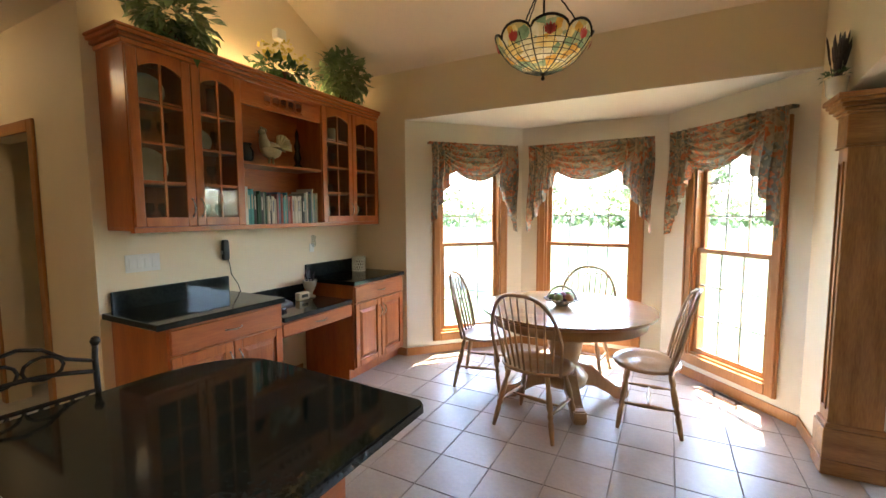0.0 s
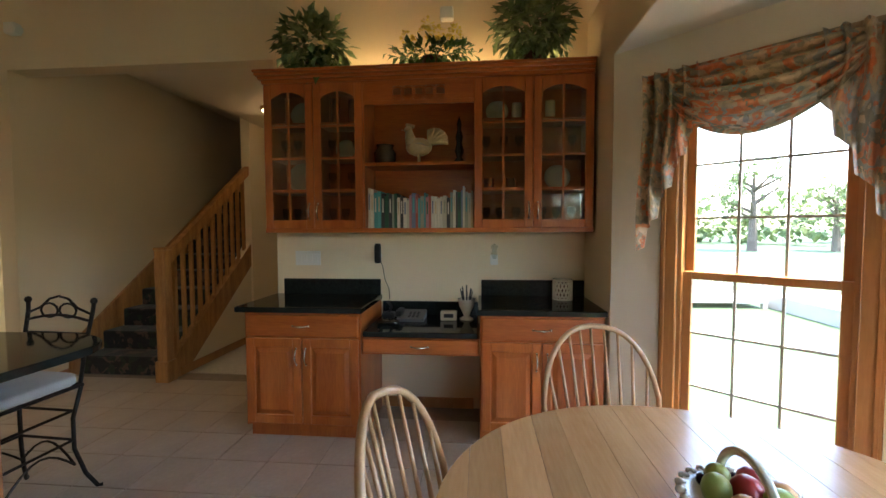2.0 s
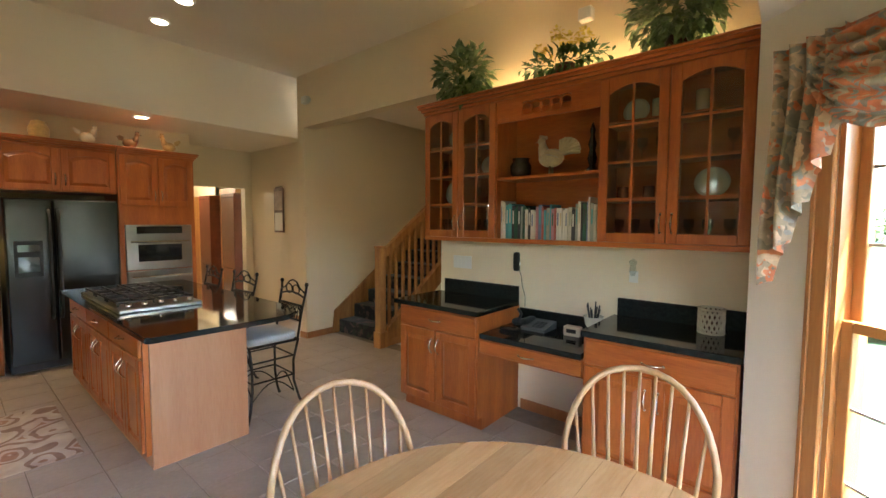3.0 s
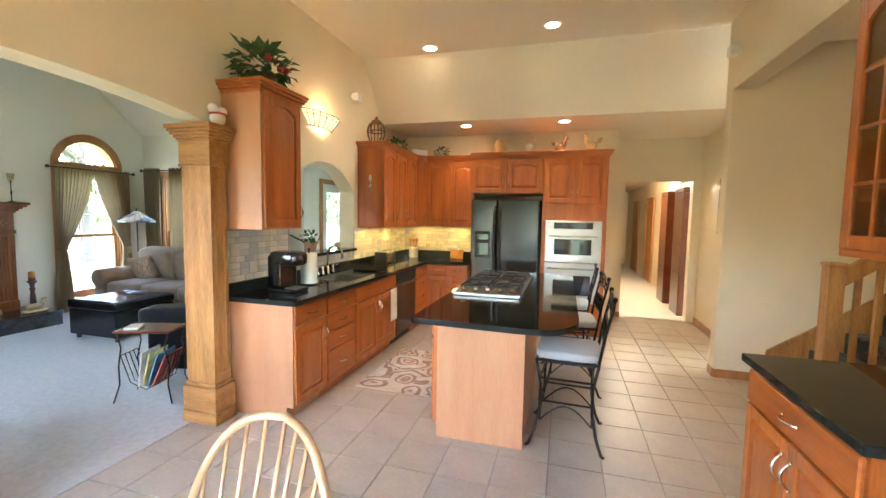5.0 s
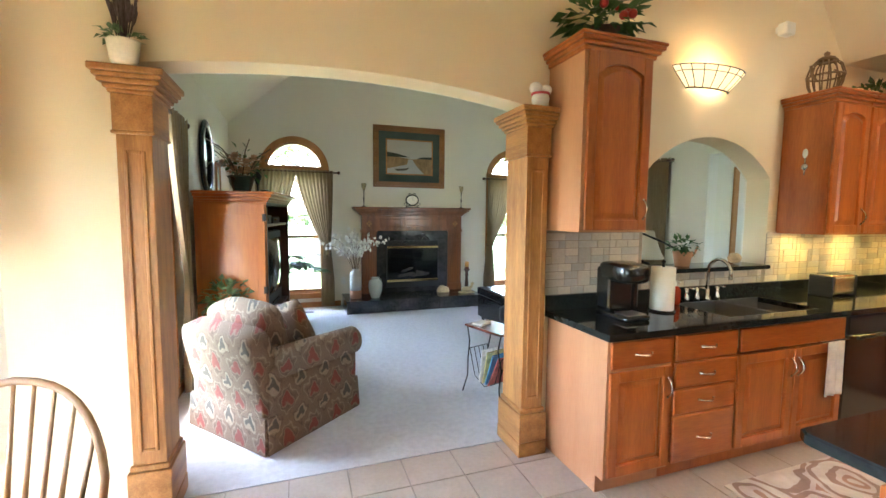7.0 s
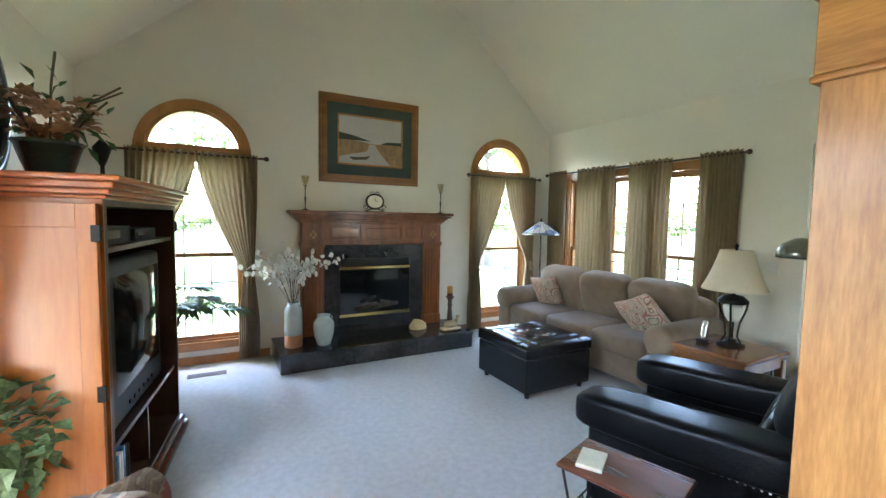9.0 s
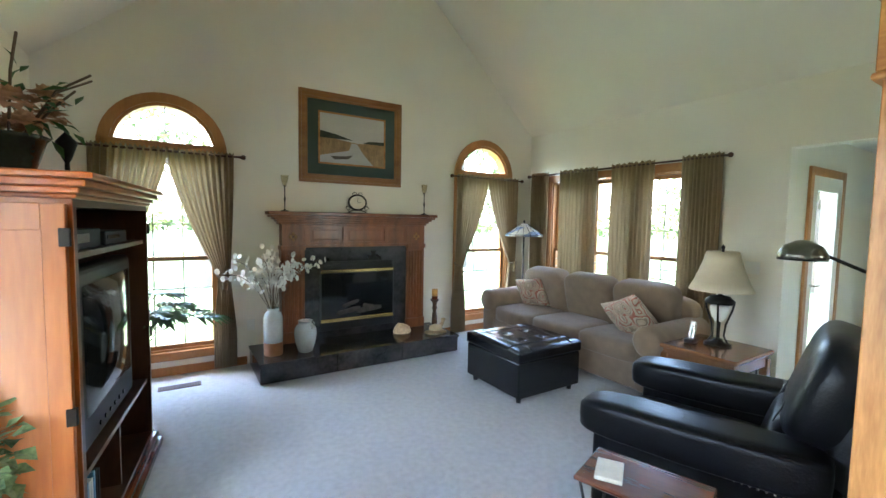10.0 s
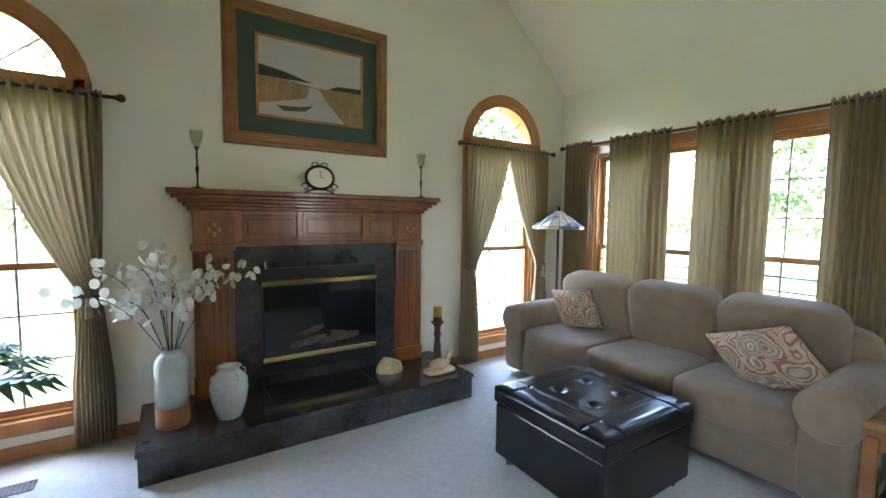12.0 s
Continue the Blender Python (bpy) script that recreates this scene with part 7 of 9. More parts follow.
# reading lamp behind the recliner
rl = thing("reading_lamp", pose(1.16, -0.2, 0.004), "dark pharmacy floor lamp with a swing arm", "floor lamp")
bm = B()
lathe(bm, [(0.12, 0), (0.12, 0.015), (0.02, 0.03), (0.01, 0.05), (0.01, 1.26), (0.0, 1.27)], 16)
part("pole", bm, IRON, rl, smooth=True)
bm = B()
tube(bm, [(0, 0, 1.22), (0.1, 0.1, 1.3), (0.3, 0.33, 1.43)], 0.009, 8)
blob(bm, (0.0, 0.0, 1.22), 0.02, 0.02, 0.025, 10)
blob(bm, (0.3, 0.33, 1.43), 0.018, 0.018, 0.018, 10)
part("arm", bm, IRON, rl, smooth=True)
bm = B()
lathe(bm, [(0.1, -0.05), (0.098, -0.02), (0.075, 0.02), (0.03, 0.045), (0.0, 0.05), ], 20, m=pose(0.36, 0.4, 1.45, 0, 0, 0))
part("head", bm, mat("pewter", (0.2, 0.2, 0.17), 0.25, 0.9, var=0.15), rl, "pewter domed shade", True)

# magazine table beside the recliner
mt_ = thing("magazine_table", pose(1.60, 1.31, 0.004, 0, 0, 18), "mahogany-topped wire magazine table", "side table")
bm = B()
box(bm, -0.22, 0.22, -0.14, 0.14, 0.572, 0.592, 0.006)
part("tabletop", bm, MAHOG, mt_)
for sx in (-1, 1):
    for sy in (-1, 1):
        bm = B()
        tube(bm, [(sx * 0.2, sy * 0.12, 0.572), (sx * 0.17, sy * 0.12, 0.45), (sx * 0.2, sy * 0.11, 0.3), (sx * 0.19, sy * 0.12, 0.15), (sx * 0.23, sy * 0.14, 0.0)], 0.006, 6)
        part("leg", bm, IRON, mt_, smooth=True)
bm = B()
for y in (-0.1, -0.05, 0.0, 0.05, 0.1):
    tube(bm, [(-0.19, y, 0.38), (-0.12, y, 0.16), (0.0, y, 0.1), (0.12, y, 0.16), (0.19, y, 0.38)], 0.004, 5)
for s in (-1, 1):
    tube(bm, [(s * 0.19, -0.1, 0.38), (s * 0.19, 0.1, 0.38)], 0.004, 5)
part("basket", bm, IRON, mt_)
MAGS = [mat("magazine_cover", c, 0.3, var=0.4, scale=18) for c in ((0.5, 0.1, 0.08), (0.1, 0.3, 0.5), (0.6, 0.5, 0.2), (0.7, 0.68, 0.62))]
for k in range(4):
    bm = B()
    box(bm, -0.006, 0.006, -0.12, 0.12, 0.0, 0.28, 0.002, m=pose(-0.06 + k * 0.035, 0, 0.13, 0, -24 + k * 6, 0))
    solo("magazine", bm, MAGS[k], "glossy magazine standing in the wire basket", "magazine", "", "magazines", m=pose(1.60, 1.31, 0.004, 0, 0, 18))
bm = B()
box(bm, -0.05, 0.05, -0.07, 0.07, 0, 0.018, 0.003)
solo("coaster_box", bm, CERAMIC, "cream square coaster box on the magazine table", "coaster", m=pose(1.70, 1.38, 0.597, 0, 0, 32))

# ---- armoire with the television ----
mA = pose(2.84, 3.12, 0.004, 0, 0, -7.5)
ar = thing("tv_armoire", mA, "cherry armoire with its doors folded open round a television", "armoire")
AW, AD, AH = 1.26, 0.63, 1.62
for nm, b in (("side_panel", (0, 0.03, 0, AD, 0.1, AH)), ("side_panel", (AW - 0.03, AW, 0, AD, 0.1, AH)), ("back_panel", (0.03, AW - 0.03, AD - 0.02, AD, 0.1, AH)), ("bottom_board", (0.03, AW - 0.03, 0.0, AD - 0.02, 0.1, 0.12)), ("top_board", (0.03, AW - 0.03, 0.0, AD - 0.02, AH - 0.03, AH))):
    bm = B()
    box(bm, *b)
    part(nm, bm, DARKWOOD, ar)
bm = B()
box(bm, -0.012, 0.0, 0.0, AD, 0.1, AH)
part("end_panel", bm, ARMOIRE_W, ar)
for nm, o, a, b in (("cornice_fillet", 0.015, 0, 0.02), ("cornice_cove", 0.03, 0.02, 0.045), ("cornice_ovolo", 0.055, 0.045, 0.075), ("cornice_top", 0.085, 0.075, 0.1)):
    bm = B()
    box(bm, -o, AW + o, -o, AD, AH + a, AH + b, 0.008, seg=2)
    part(nm, bm, CHERRY_X, ar)
bm = B()
box(bm, -0.04, AW + 0.04, -0.05, AD, 0.0, 0.05, 0.008)
box(bm, -0.025, AW + 0.025, -0.03, AD, 0.05, 0.1, 0.012)
part("plinth", bm, MAHOG, ar)
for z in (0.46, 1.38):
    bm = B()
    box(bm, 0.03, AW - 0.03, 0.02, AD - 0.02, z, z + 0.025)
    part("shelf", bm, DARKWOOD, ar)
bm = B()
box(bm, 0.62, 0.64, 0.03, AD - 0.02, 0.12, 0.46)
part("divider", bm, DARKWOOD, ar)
# folded doors
for s, x in ((-1, -0.05), (1, AW + 0.02)):
    bm = B()
    box(bm, x, x + 0.028, 0.01, 0.56, 0.12, AH - 0.02, 0.004)
    dd = part("door", bm, ARMOIRE_W, ar)
    bm = B()
    xo = x - 0.006 if s < 0 else x + 0.028
    for q in ((0.01, 0.08, 0.12, AH - 0.02), (0.49, 0.56, 0.12, AH - 0.02), (0.08, 0.49, 0.12, 0.22), (0.08, 0.49, AH - 0.12, AH - 0.02)):
        box(bm, xo, xo + 0.006, q[0], q[1], q[2], q[3], 0.002)
    part("door_frame", bm, ARMOIRE_W, dd)
    for z in (0.75, 1.44):
        bm = B()
        box(bm, x - 0.01 if s < 0 else x, x + 0.01 if s < 0 else x + 0.038, -0.004, 0.03, z, z + 0.07, 0.002)
        part("hinge", bm, IRON, dd)
tv = thing("television", mA @ pose(0.63, 0.06, 0.4855), "bulky black tube television on the armoire shelf", "television")
bm = B()
box(bm, -0.45, 0.45, 0.0, 0.1, 0.0, 0.84, 0.03, seg=3)
box(bm, -0.36, 0.36, 0.1, 0.5, 0.08, 0.76, 0.06, seg=2)
part("case", bm, BLACKMATT, tv)
bm = B()
sheet(bm, lambda u, v: Vector(((u - 0.5) * 0.76, -0.004 - 0.045 * (1 - (2 * u - 1) ** 2) * (1 - (2 * v - 1) ** 2) ** 0.5, 0.16 + v * 0.6)), 20, 16)
part("screen", bm, DARKGLASS, tv, "dark curved screen", True)
bm = B()
for k in range(6):
    rod(bm, (-0.2 + k * 0.08, -0.001, 0.07), (-0.2 + k * 0.08, -0.008, 0.07), 0.012, seg=8)
part("button", bm, BLACKGLOSS, tv)
for nm, x, z, w, hh, lab in (("video_recorder", 0.12, 1.405, 0.42, 0.09, "black video recorder on the armoire shelf"), ("cable_box", 0.62, 1.405, 0.4, 0.07, "silver and black cable box on the armoire shelf")):
    bm = B()
    box(bm, x, x + w, 0.06, 0.38, z, z + hh, 0.004)
    v = solo(nm, bm, BLACKMATT, lab, "electronics", m=mA @ pose(0, 0, 0.001))
    bm = B()
    box(bm, x + 0.03, x + w * 0.6, 0.056, 0.06, z + 0.03, z + hh - 0.02)
    part("display", bm, DARKGLASS, v)
r = random.Random(3)
for k in range(12):
    bm = B()
    hh = r.uniform(0.18, 0.21)
    box(bm, 0.1 + k * 0.032, 0.125 + k * 0.032, 0.08, 0.2, 0.125, 0.125 + hh, 0.002)
    solo("video_case", bm, r.choice([BLACKMATT, WHITE, DARKWOOD, MAGS[1]]), "video case standing in the armoire", "video case", "", "video cases", m=mA)

# flowers on the armoire
ARZ = 0.004 + 1.62 + 0.1
fv = thing("flower_arrangement", pose(3.12, 3.36, ARZ + 0.001), "dusty peach silk flowers with twigs in a dark green bowl", "flower arrangement")
bm = B()
lathe(bm, [(0.075, 0), (0.08, 0.01), (0.1, 0.07), (0.12, 0.14), (0.135, 0.155), (0.12, 0.16), (0.1, 0.14), (0.0, 0.13)], 20)
part("bowl", bm, mat("dark_teal_glaze", (0.015, 0.035, 0.035), 0.15, var=0.3, scale=8, coat=0.4), fv, smooth=True)
r = random.Random(8)
def bloom(bm, c, s, rr):
    c = Vector(c)
    for ring, (m, up, size) in enumerate(((9, 0.0, 0.55), (8, 0.6, 0.5), (6, 1.4, 0.45), (5, 3.0, 0.4))):
        for k in range(m):
            a = 6.28 * (k + 0.5 * (ring % 2)) / m + rr.uniform(-0.15, 0.15)
            d = Vector((math.cos(a), math.sin(a), up)).normalized()
            leaf(bm, c + d * s * 0.12, d, (0, 0, 1), s * size, s * size * 1.05, 0.25 if ring < 2 else -0.15)
for k in range(9):
    a, q = 6.28 * k / 9, 0.07 + 0.05 * (k % 3)
    bm = B()
    bloom(bm, (q * math.cos(a), q * math.sin(a), 0.2 + 0.06 * ((k * 2) % 3)), 0.115, r)
    part("blossom", bm, PEACH, fv)
bm = B()
foliage(bm, (0, 0, 0.27), 0.24, 0.24, 0.16, 70, 0.085, 5, 0.45)
part("leaves", bm, GREEN, fv)
for k in range(10):
    a = r.uniform(0, 6.28)
    bm = B()
    l = r.uniform(0.2, 0.36)
    tube(bm, [(0.05 * math.cos(a), 0.05 * math.sin(a), 0.16), (0.16 * math.cos(a), 0.16 * math.sin(a), 0.16 + l * 0.7), (l * math.cos(a), l * math.sin(a), 0.16 + l)], 0.005, 5)
    part("twig", bm, BROWNSTEM, fv)
# small things on the armoire
bm = B()
lathe(bm, [(0.05, 0), (0.05, 0.012), (0.012, 0.03), (0.01, 0.1), (0.02, 0.12), (0.045, 0.2), (0.0, 0.26)], 14)
solo("metal_urn", bm, IRON, "small dark metal finial ornament on the armoire", "ornament", m=pose(3.55, 3.25, ARZ + 0.001), smooth=True)
bm = B()
lathe(bm, [(0.045, 0), (0.06, 0.02), (0.06, 0.05), (0.05, 0.06), (0.0, 0.055)], 14)
solo("glass_dish", bm, DARKGLASS, "dark glass candle dish on the armoire", "dish", m=pose(3.78, 3.2, ARZ + 0.001), smooth=True)
# oval mirror
mi = thing("oval_mirror", pose(3.72, YN - 0.003, 2.12), "oval mirror in a wide black frame", "mirror")
bm = B()
tube(bm, [(0.24 * math.cos(a), -0.03, 0.36 * math.sin(a)) for a in [2 * math.pi * i / 40 for i in range(40)]], 0.045, 10, True)
for v in bm.verts:
    v.co.y = -0.03 + (v.co.y + 0.03) * 0.6
part("frame", bm, BLACKGLOSS, mi, smooth=True)
bm = B()
prism(bm, [(0.22 * math.cos(2 * math.pi * i / 40), 0.34 * math.sin(2 * math.pi * i / 40)) for i in range(40)], "y", -0.022, -0.002)
part("glass", bm, MIRROR, mi)
sf = thing("small_frame", pose(4.5, YN - 0.003, 1.95), "small gilt-framed picture beside the mirror", "picture")
bm = B()
for q in ((-0.14, 0.14, 0.17, 0.2), (-0.14, 0.14, -0.2, -0.17), (-0.14, -0.11, -0.17, 0.17), (0.11, 0.14, -0.17, 0.17)):
    box(bm, q[0], q[1], -0.025, 0, q[2], q[3], 0.004)
part("frame", bm, TRIM, sf)
bm = B()
box(bm, -0.11, 0.11, -0.01, 0, -0.17, 0.17)
part("picture", bm, CERAMIC, sf)

# plants in the living room
def floor_plant(m, label, seed):
    p = thing("potted_plant", m, label, "plant", "living room plants")
    bm = B()
    lathe(bm, [(0.11, 0), (0.14, 0.2), (0.155, 0.24), (0.14, 0.24), (0.12, 0.2), (0.0, 0.2)], 18)
    part("pot", bm, TERRACOTTA, p, smooth=True)
    return p
pl = floor_plant(pose(2.85, 3.48, 0.005), "bushy pale green plant behind the armchair", 1)
bm = B()
foliage(bm, (0.0, 0, 0.66), 0.27, 0.2, 0.26, 520, 0.085, 21, 0.75)
part("leaves", bm, PALEGREEN, pl)
bm = B()
for k in range(8):
    rod(bm, (0, 0, 0.2), (0.2 * math.cos(k), 0.14 * math.sin(k), 0.6), 0.005, seg=5)
part("stems", bm, BROWNSTEM, pl)
pl = floor_plant(pose(4.75, 3.2, 0.005), "split-leaf philodendron by the arched window", 2)
r = random.Random(6)
for k in range(9):
    a = r.uniform(-2.9, -0.1)
    ln = r.uniform(0.28, 0.55)
    p0, p1 = Vector((0, 0, 0.22)), Vector((ln * math.cos(a), ln * math.sin(a), 0.6 + 0.36 * r.random()))
    bm = B()
    tube(bm, [p0, p0.lerp(p1, 0.5) + Vector((0, 0, 0.14)), p1], 0.005, 5)
    part("stalk", bm, GREEN, pl)
    bm = B()
    d = Vector((math.cos(a), math.sin(a), -0.15)).normalized()
    side = d.cross(Vector((0, 0, 1))).normalized()
    for j in range(6):
        for s in (-1, 1):
            leaf(bm, p1 + d * (0.02 + j * 0.032), d * (0.5 + j * 0.15) + side * s * (1.1 - j * 0.12) + Vector((0, 0, 0.15)), (0, 0, 1), 0.25 - j * 0.016, 0.055, 0.3)
    leaf(bm, p1, d, (0, 0, 1), 0.33, 0.085, 0.2)
    part("leaf", bm, GREEN, pl)
# vents, outlet, switch
def floor_vent(m):
    v = thing("floor_vent", m, "dark bronze slotted floor vent", "floor vent", "floor vents")
    bm = B()
    box(bm, -0.17, 0.17, -0.055, 0.055, 0.0, 0.005, 0.002)
    part("plate", bm, DARKWOOD, v)
    bm = B()
    for k in range(15):
        box(bm, -0.15 + k * 0.021, -0.142 + k * 0.021, -0.042, 0.042, 0.0052, 0.0075)
    part("slats", bm, BLACKMATT, v)
floor_vent(pose(5.18, 2.8, 0.0045, 0, 0, 90))
floor_vent(pose(0.36, 4.4, 0.0005, 0, 0, -48))
def plate(m, gangs, label):
    p = thing("switch_plate", m, label, "switch")
    bm = B()
    w = 0.045 * gangs + 0.03
    box(bm, -w / 2, w / 2, -0.006, 0, -0.058, 0.058, 0.002)
    part("cover", bm, WHITE, p)
    for k in range(gangs):
        bm = B()
        x = (k - (gangs - 1) / 2) * 0.046
        box(bm, x - 0.016, x + 0.016, -0.01, -0.0062, -0.033, 0.033, 0.002)
        part("rocker", bm, WHITE, p)
plate(pose(XF - 0.001, 2.15, 0.42, 0, 0, -90), 1, "white wall outlet beside the hearth")
plate(pose(2.52, YS + 0.001, 1.17, 0, 0, 180), 2, "white double switch plate by the passage")
plate(pose(XH + 0.001, 1.86, 1.2, 0, 0, 90), 4, "white four-gang switch plate over the desk counter")
# passage doors seen beside the sofa wall
dp = thing("door_5", pose(2.275, -3.12, 0, 0, 0, 90), "white glazed door in an oak casing", "door", kind="structure")
bm = B()
for q in ((0.0, 0.12, 0.0, 2.06), (0.68, 0.8, 0.0, 2.06), (0.12, 0.68, 0.0, 0.25), (0.12, 0.68, 1.92, 2.06)):
    box(bm, q[0], q[1], -0.02, 0.02, q[2], q[3], 0.003)
part("leaf", bm, WHITEDOOR, dp)
bm = B()
box(bm, 0.12, 0.68, -0.003, 0.003, 0.25, 1.92)
part("pane", bm, GLASS, dp).visible_shadow = False
bm = B()
for q in ((-0.08, 0.0, 0, 2.14), (0.8, 0.88, 0, 2.14), (0.0, 0.8, 2.06, 2.14)):
    box(bm, q[0], q[1], 0.0, 0.025, q[2], q[3], 0.003)
part("casing", bm, TRIM, dp)
bm = B()
tube(bm, [(0.72, 0.02, 1.0), (0.72, 0.06, 1.0), (0.62, 0.065, 1.0)], 0.01, 6)
part("handle", bm, CHROME, dp, smooth=True)

# ---- bar stools ----
def stool(m):
    """An iron counter stool with a padded seat; it faces local +x."""
    s = thing("bar_stool", m, "black iron bar stool with grey seat and scrolled back", "stool", "stools at the island")
    bm = B()
    puff(bm, -0.21, 0.21, -0.21, 0.21, 0.6, 0.665, 0.35, 22)
    part("seat", bm, SEATFAB, s, "grey padded seat", True)
    bm = B()
    tube(bm, [(-0.2, -0.2, 0.595), (0.2, -0.2, 0.595), (0.2, 0.2, 0.595), (-0.2, 0.2, 0.595)], 0.011, 6, True)
    part("seat_frame", bm, IRON, s)
    for sx in (-1, 1):
        for sy in (-1, 1):
            bm = B()
            tube(bm, [(sx * 0.2, sy * 0.2, 0.6), (sx * 0.17, sy * 0.17, 0.42), (sx * 0.17, sy * 0.17, 0.25), (sx * 0.2, sy * 0.2, 0.1), (sx * 0.235, sy * 0.235, 0.012), (sx * 0.25, sy * 0.25, 0.012)], 0.0105, 7)
            part("leg", bm, IRON, s, smooth=True)
    bm = B()
    for z in (0.3, 0.46):
        tube(bm, [(-0.17, -0.17, z), (0.17, -0.17, z), (0.17, 0.17, z), (-0.17, 0.17, z)], 0.008, 6, True)
    for a, b in (((-0.17, -0.17), (0.17, -0.17)), ((0.17, -0.17), (0.17, 0.17)), ((0.17, 0.17), (-0.17, 0.17)), ((-0.17, 0.17), (-0.17, -0.17))):
        tube(bm, [(a[0] + (b[0] - a[0]) * t, a[1] + (b[1] - a[1]) * t, 0.16 + 0.12 * math.sin(math.pi * t)) for t in [i / 8 for i in range(9)]], 0.006, 5)
    part("footrest", bm, IRON, s)
    for sy in (-1, 1):
        bm = B()
        tube(bm, [(-0.2, sy * 0.19, 0.6), (-0.23, sy * 0.2, 0.8), (-0.27, sy * 0.21, 0.98), (-0.275, sy * 0.215, 1.03)], 0.0105, 7)
        blob(bm, (-0.275, sy * 0.215, 1.04), 0.018, 0.018, 0.02, 8)
        part("back_post", bm, IRON, s, smooth=True)
    bm = B()
    for z, q in ((0.74, 0.0), (0.86, 0.0), (0.93, 0.03)):
        x = -0.2 - (z - 0.6) * 0.18
        tube(bm, [(x, -0.2 + 0.4 * t, z + q * math.sin(math.pi * t)) for t in [i / 8 for i in range(9)]], 0.008, 6)
    for k in range(9):
        y = -0.17 + k * 0.0425
        rod(bm, (-0.225, y, 0.74), (-0.247, y, 0.86), 0.005, seg=5)
        rod(bm, (-0.225, y, 0.8), (-0.24, y + 0.0425 if k < 8 else y, 0.86), 0.004, seg=4)
    for sy in (-1, 1):
        tube(bm, [(-0.262, sy * (0.06 + 0.055 * math.cos(a)), 0.985 + 0.04 * math.sin(a)) for a in [2 * math.pi * i / 12 for i in range(12)]], 0.006, 5, True)
        tube(bm, [(-0.265, sy * 0.2, 0.97), (-0.265, sy * 0.12, 1.0), (-0.268, sy * 0.06, 1.05), (-0.268, 0, 1.065)], 0.007, 5)
    part("scrolled_back", bm, IRON, s, smooth=True)
    return s


s0 = stool(pose(-1.71, 0.88, 0, 0, 0, -3))
copy_thing(s0, pose(-1.74, -0.06, 0, 0, 0, 4))
copy_thing(s0, pose(-1.72, -0.8, 0, 0, 0, -2))

# ---- lights ----
BULB = lampglow("downlight_lens", (1.0, 0.85, 0.6), 1.2)
SCONCE = lampglow("sconce_glass", (1.0, 0.74, 0.38), 0.026)
DOME = lampglow("dome_glass", (1.0, 0.85, 0.6), 0.25)
for x, y, z in [(x, y, TOP) for x, y in SPOTS] + [(x, y, 2.78) for x, y in LOW]:
    d = thing("downlight", pose(x, y, z - 0.012), "round recessed ceiling downlight with white ring", "downlight", "downlights")
    bm = B()
    lathe(bm, [(0.065, 0.0), (0.085, 0.0), (0.088, 0.011), (0.065, 0.011)], 20)
    part("ring", bm, WHITE, d)
    bm = B()
    lathe(bm, [(0.0, 0.008), (0.064, 0.008), (0.064, 0.0105), (0.0, 0.0105)], 20)
    part("lens", bm, BULB, d)
sc = thing("wall_sconce", pose(XA - 0.002, 0.06, 2.42, 0, 0, -90), "half-bowl leaded glass wall sconce glowing upward", "wall lamp")
bm = B()
n = 18
rows = [[bm.verts.new((w * math.cos(math.pi + math.pi * i / n), dd * math.sin(math.pi + math.pi * i / n), z)) for i in range(n + 1)] for w, dd, z in ((0.2, 0.05, 0.0), (0.25, 0.085, 0.05), (0.3, 0.11, 0.1), (0.33, 0.125, 0.135))]
for a, b in zip(rows, rows[1:]):
    for i in range(n):
        bm.faces.new((a[i], a[i + 1], b[i + 1], b[i]))
part("glass_bowl", bm, SCONCE, sc, smooth=True)
bm = B()
for i in range(0, n + 1, 2):
    a = math.pi + math.pi * i / n
    tube(bm, [(w * math.cos(a), dd * math.sin(a) * 1.02, z) for w, dd, z in ((0.2, 0.05, 0.0), (0.25, 0.085, 0.05), (0.3, 0.11, 0.1), (0.33, 0.126, 0.135))], 0.003, 4)
tube(bm, [(0.3 * math.cos(math.pi + math.pi * i / n), 0.112 * math.sin(math.pi + math.pi * i / n), 0.1) for i in range(n + 1)], 0.003, 4)
tube(bm, [(0.33 * math.cos(math.pi + math.pi * i / n), 0.127 * math.sin(math.pi + math.pi * i / n), 0.135) for i in range(n + 1)], 0.004, 4)
tube(bm, [(0.2 * math.cos(math.pi + math.pi * i / n), 0.05 * math.sin(math.pi + math.pi * i / n), 0.0) for i in range(n + 1)], 0.006, 4)
part("leading", bm, IRON, sc)
for x, y, z, nm in ((-4.47, 0.96, 2.79, "beside the stair"), (-2.95, -5.2, 2.5, "in the far hall")):
    d = thing("ceiling_dome_light", pose(x, y, z), "round white dome ceiling light " + nm, "ceiling light")
    bm = B()
    lathe(bm, [(0.17, -0.03), (0.18, -0.001), (0.0, -0.001)], 24)
    part("base", bm, BRASS, d)
    bm = B()
    lathe(bm, [(0.0, -0.1), (0.07, -0.09), (0.13, -0.06), (0.16, -0.031)], 24)
    part("dome", bm, DOME, d, smooth=True)
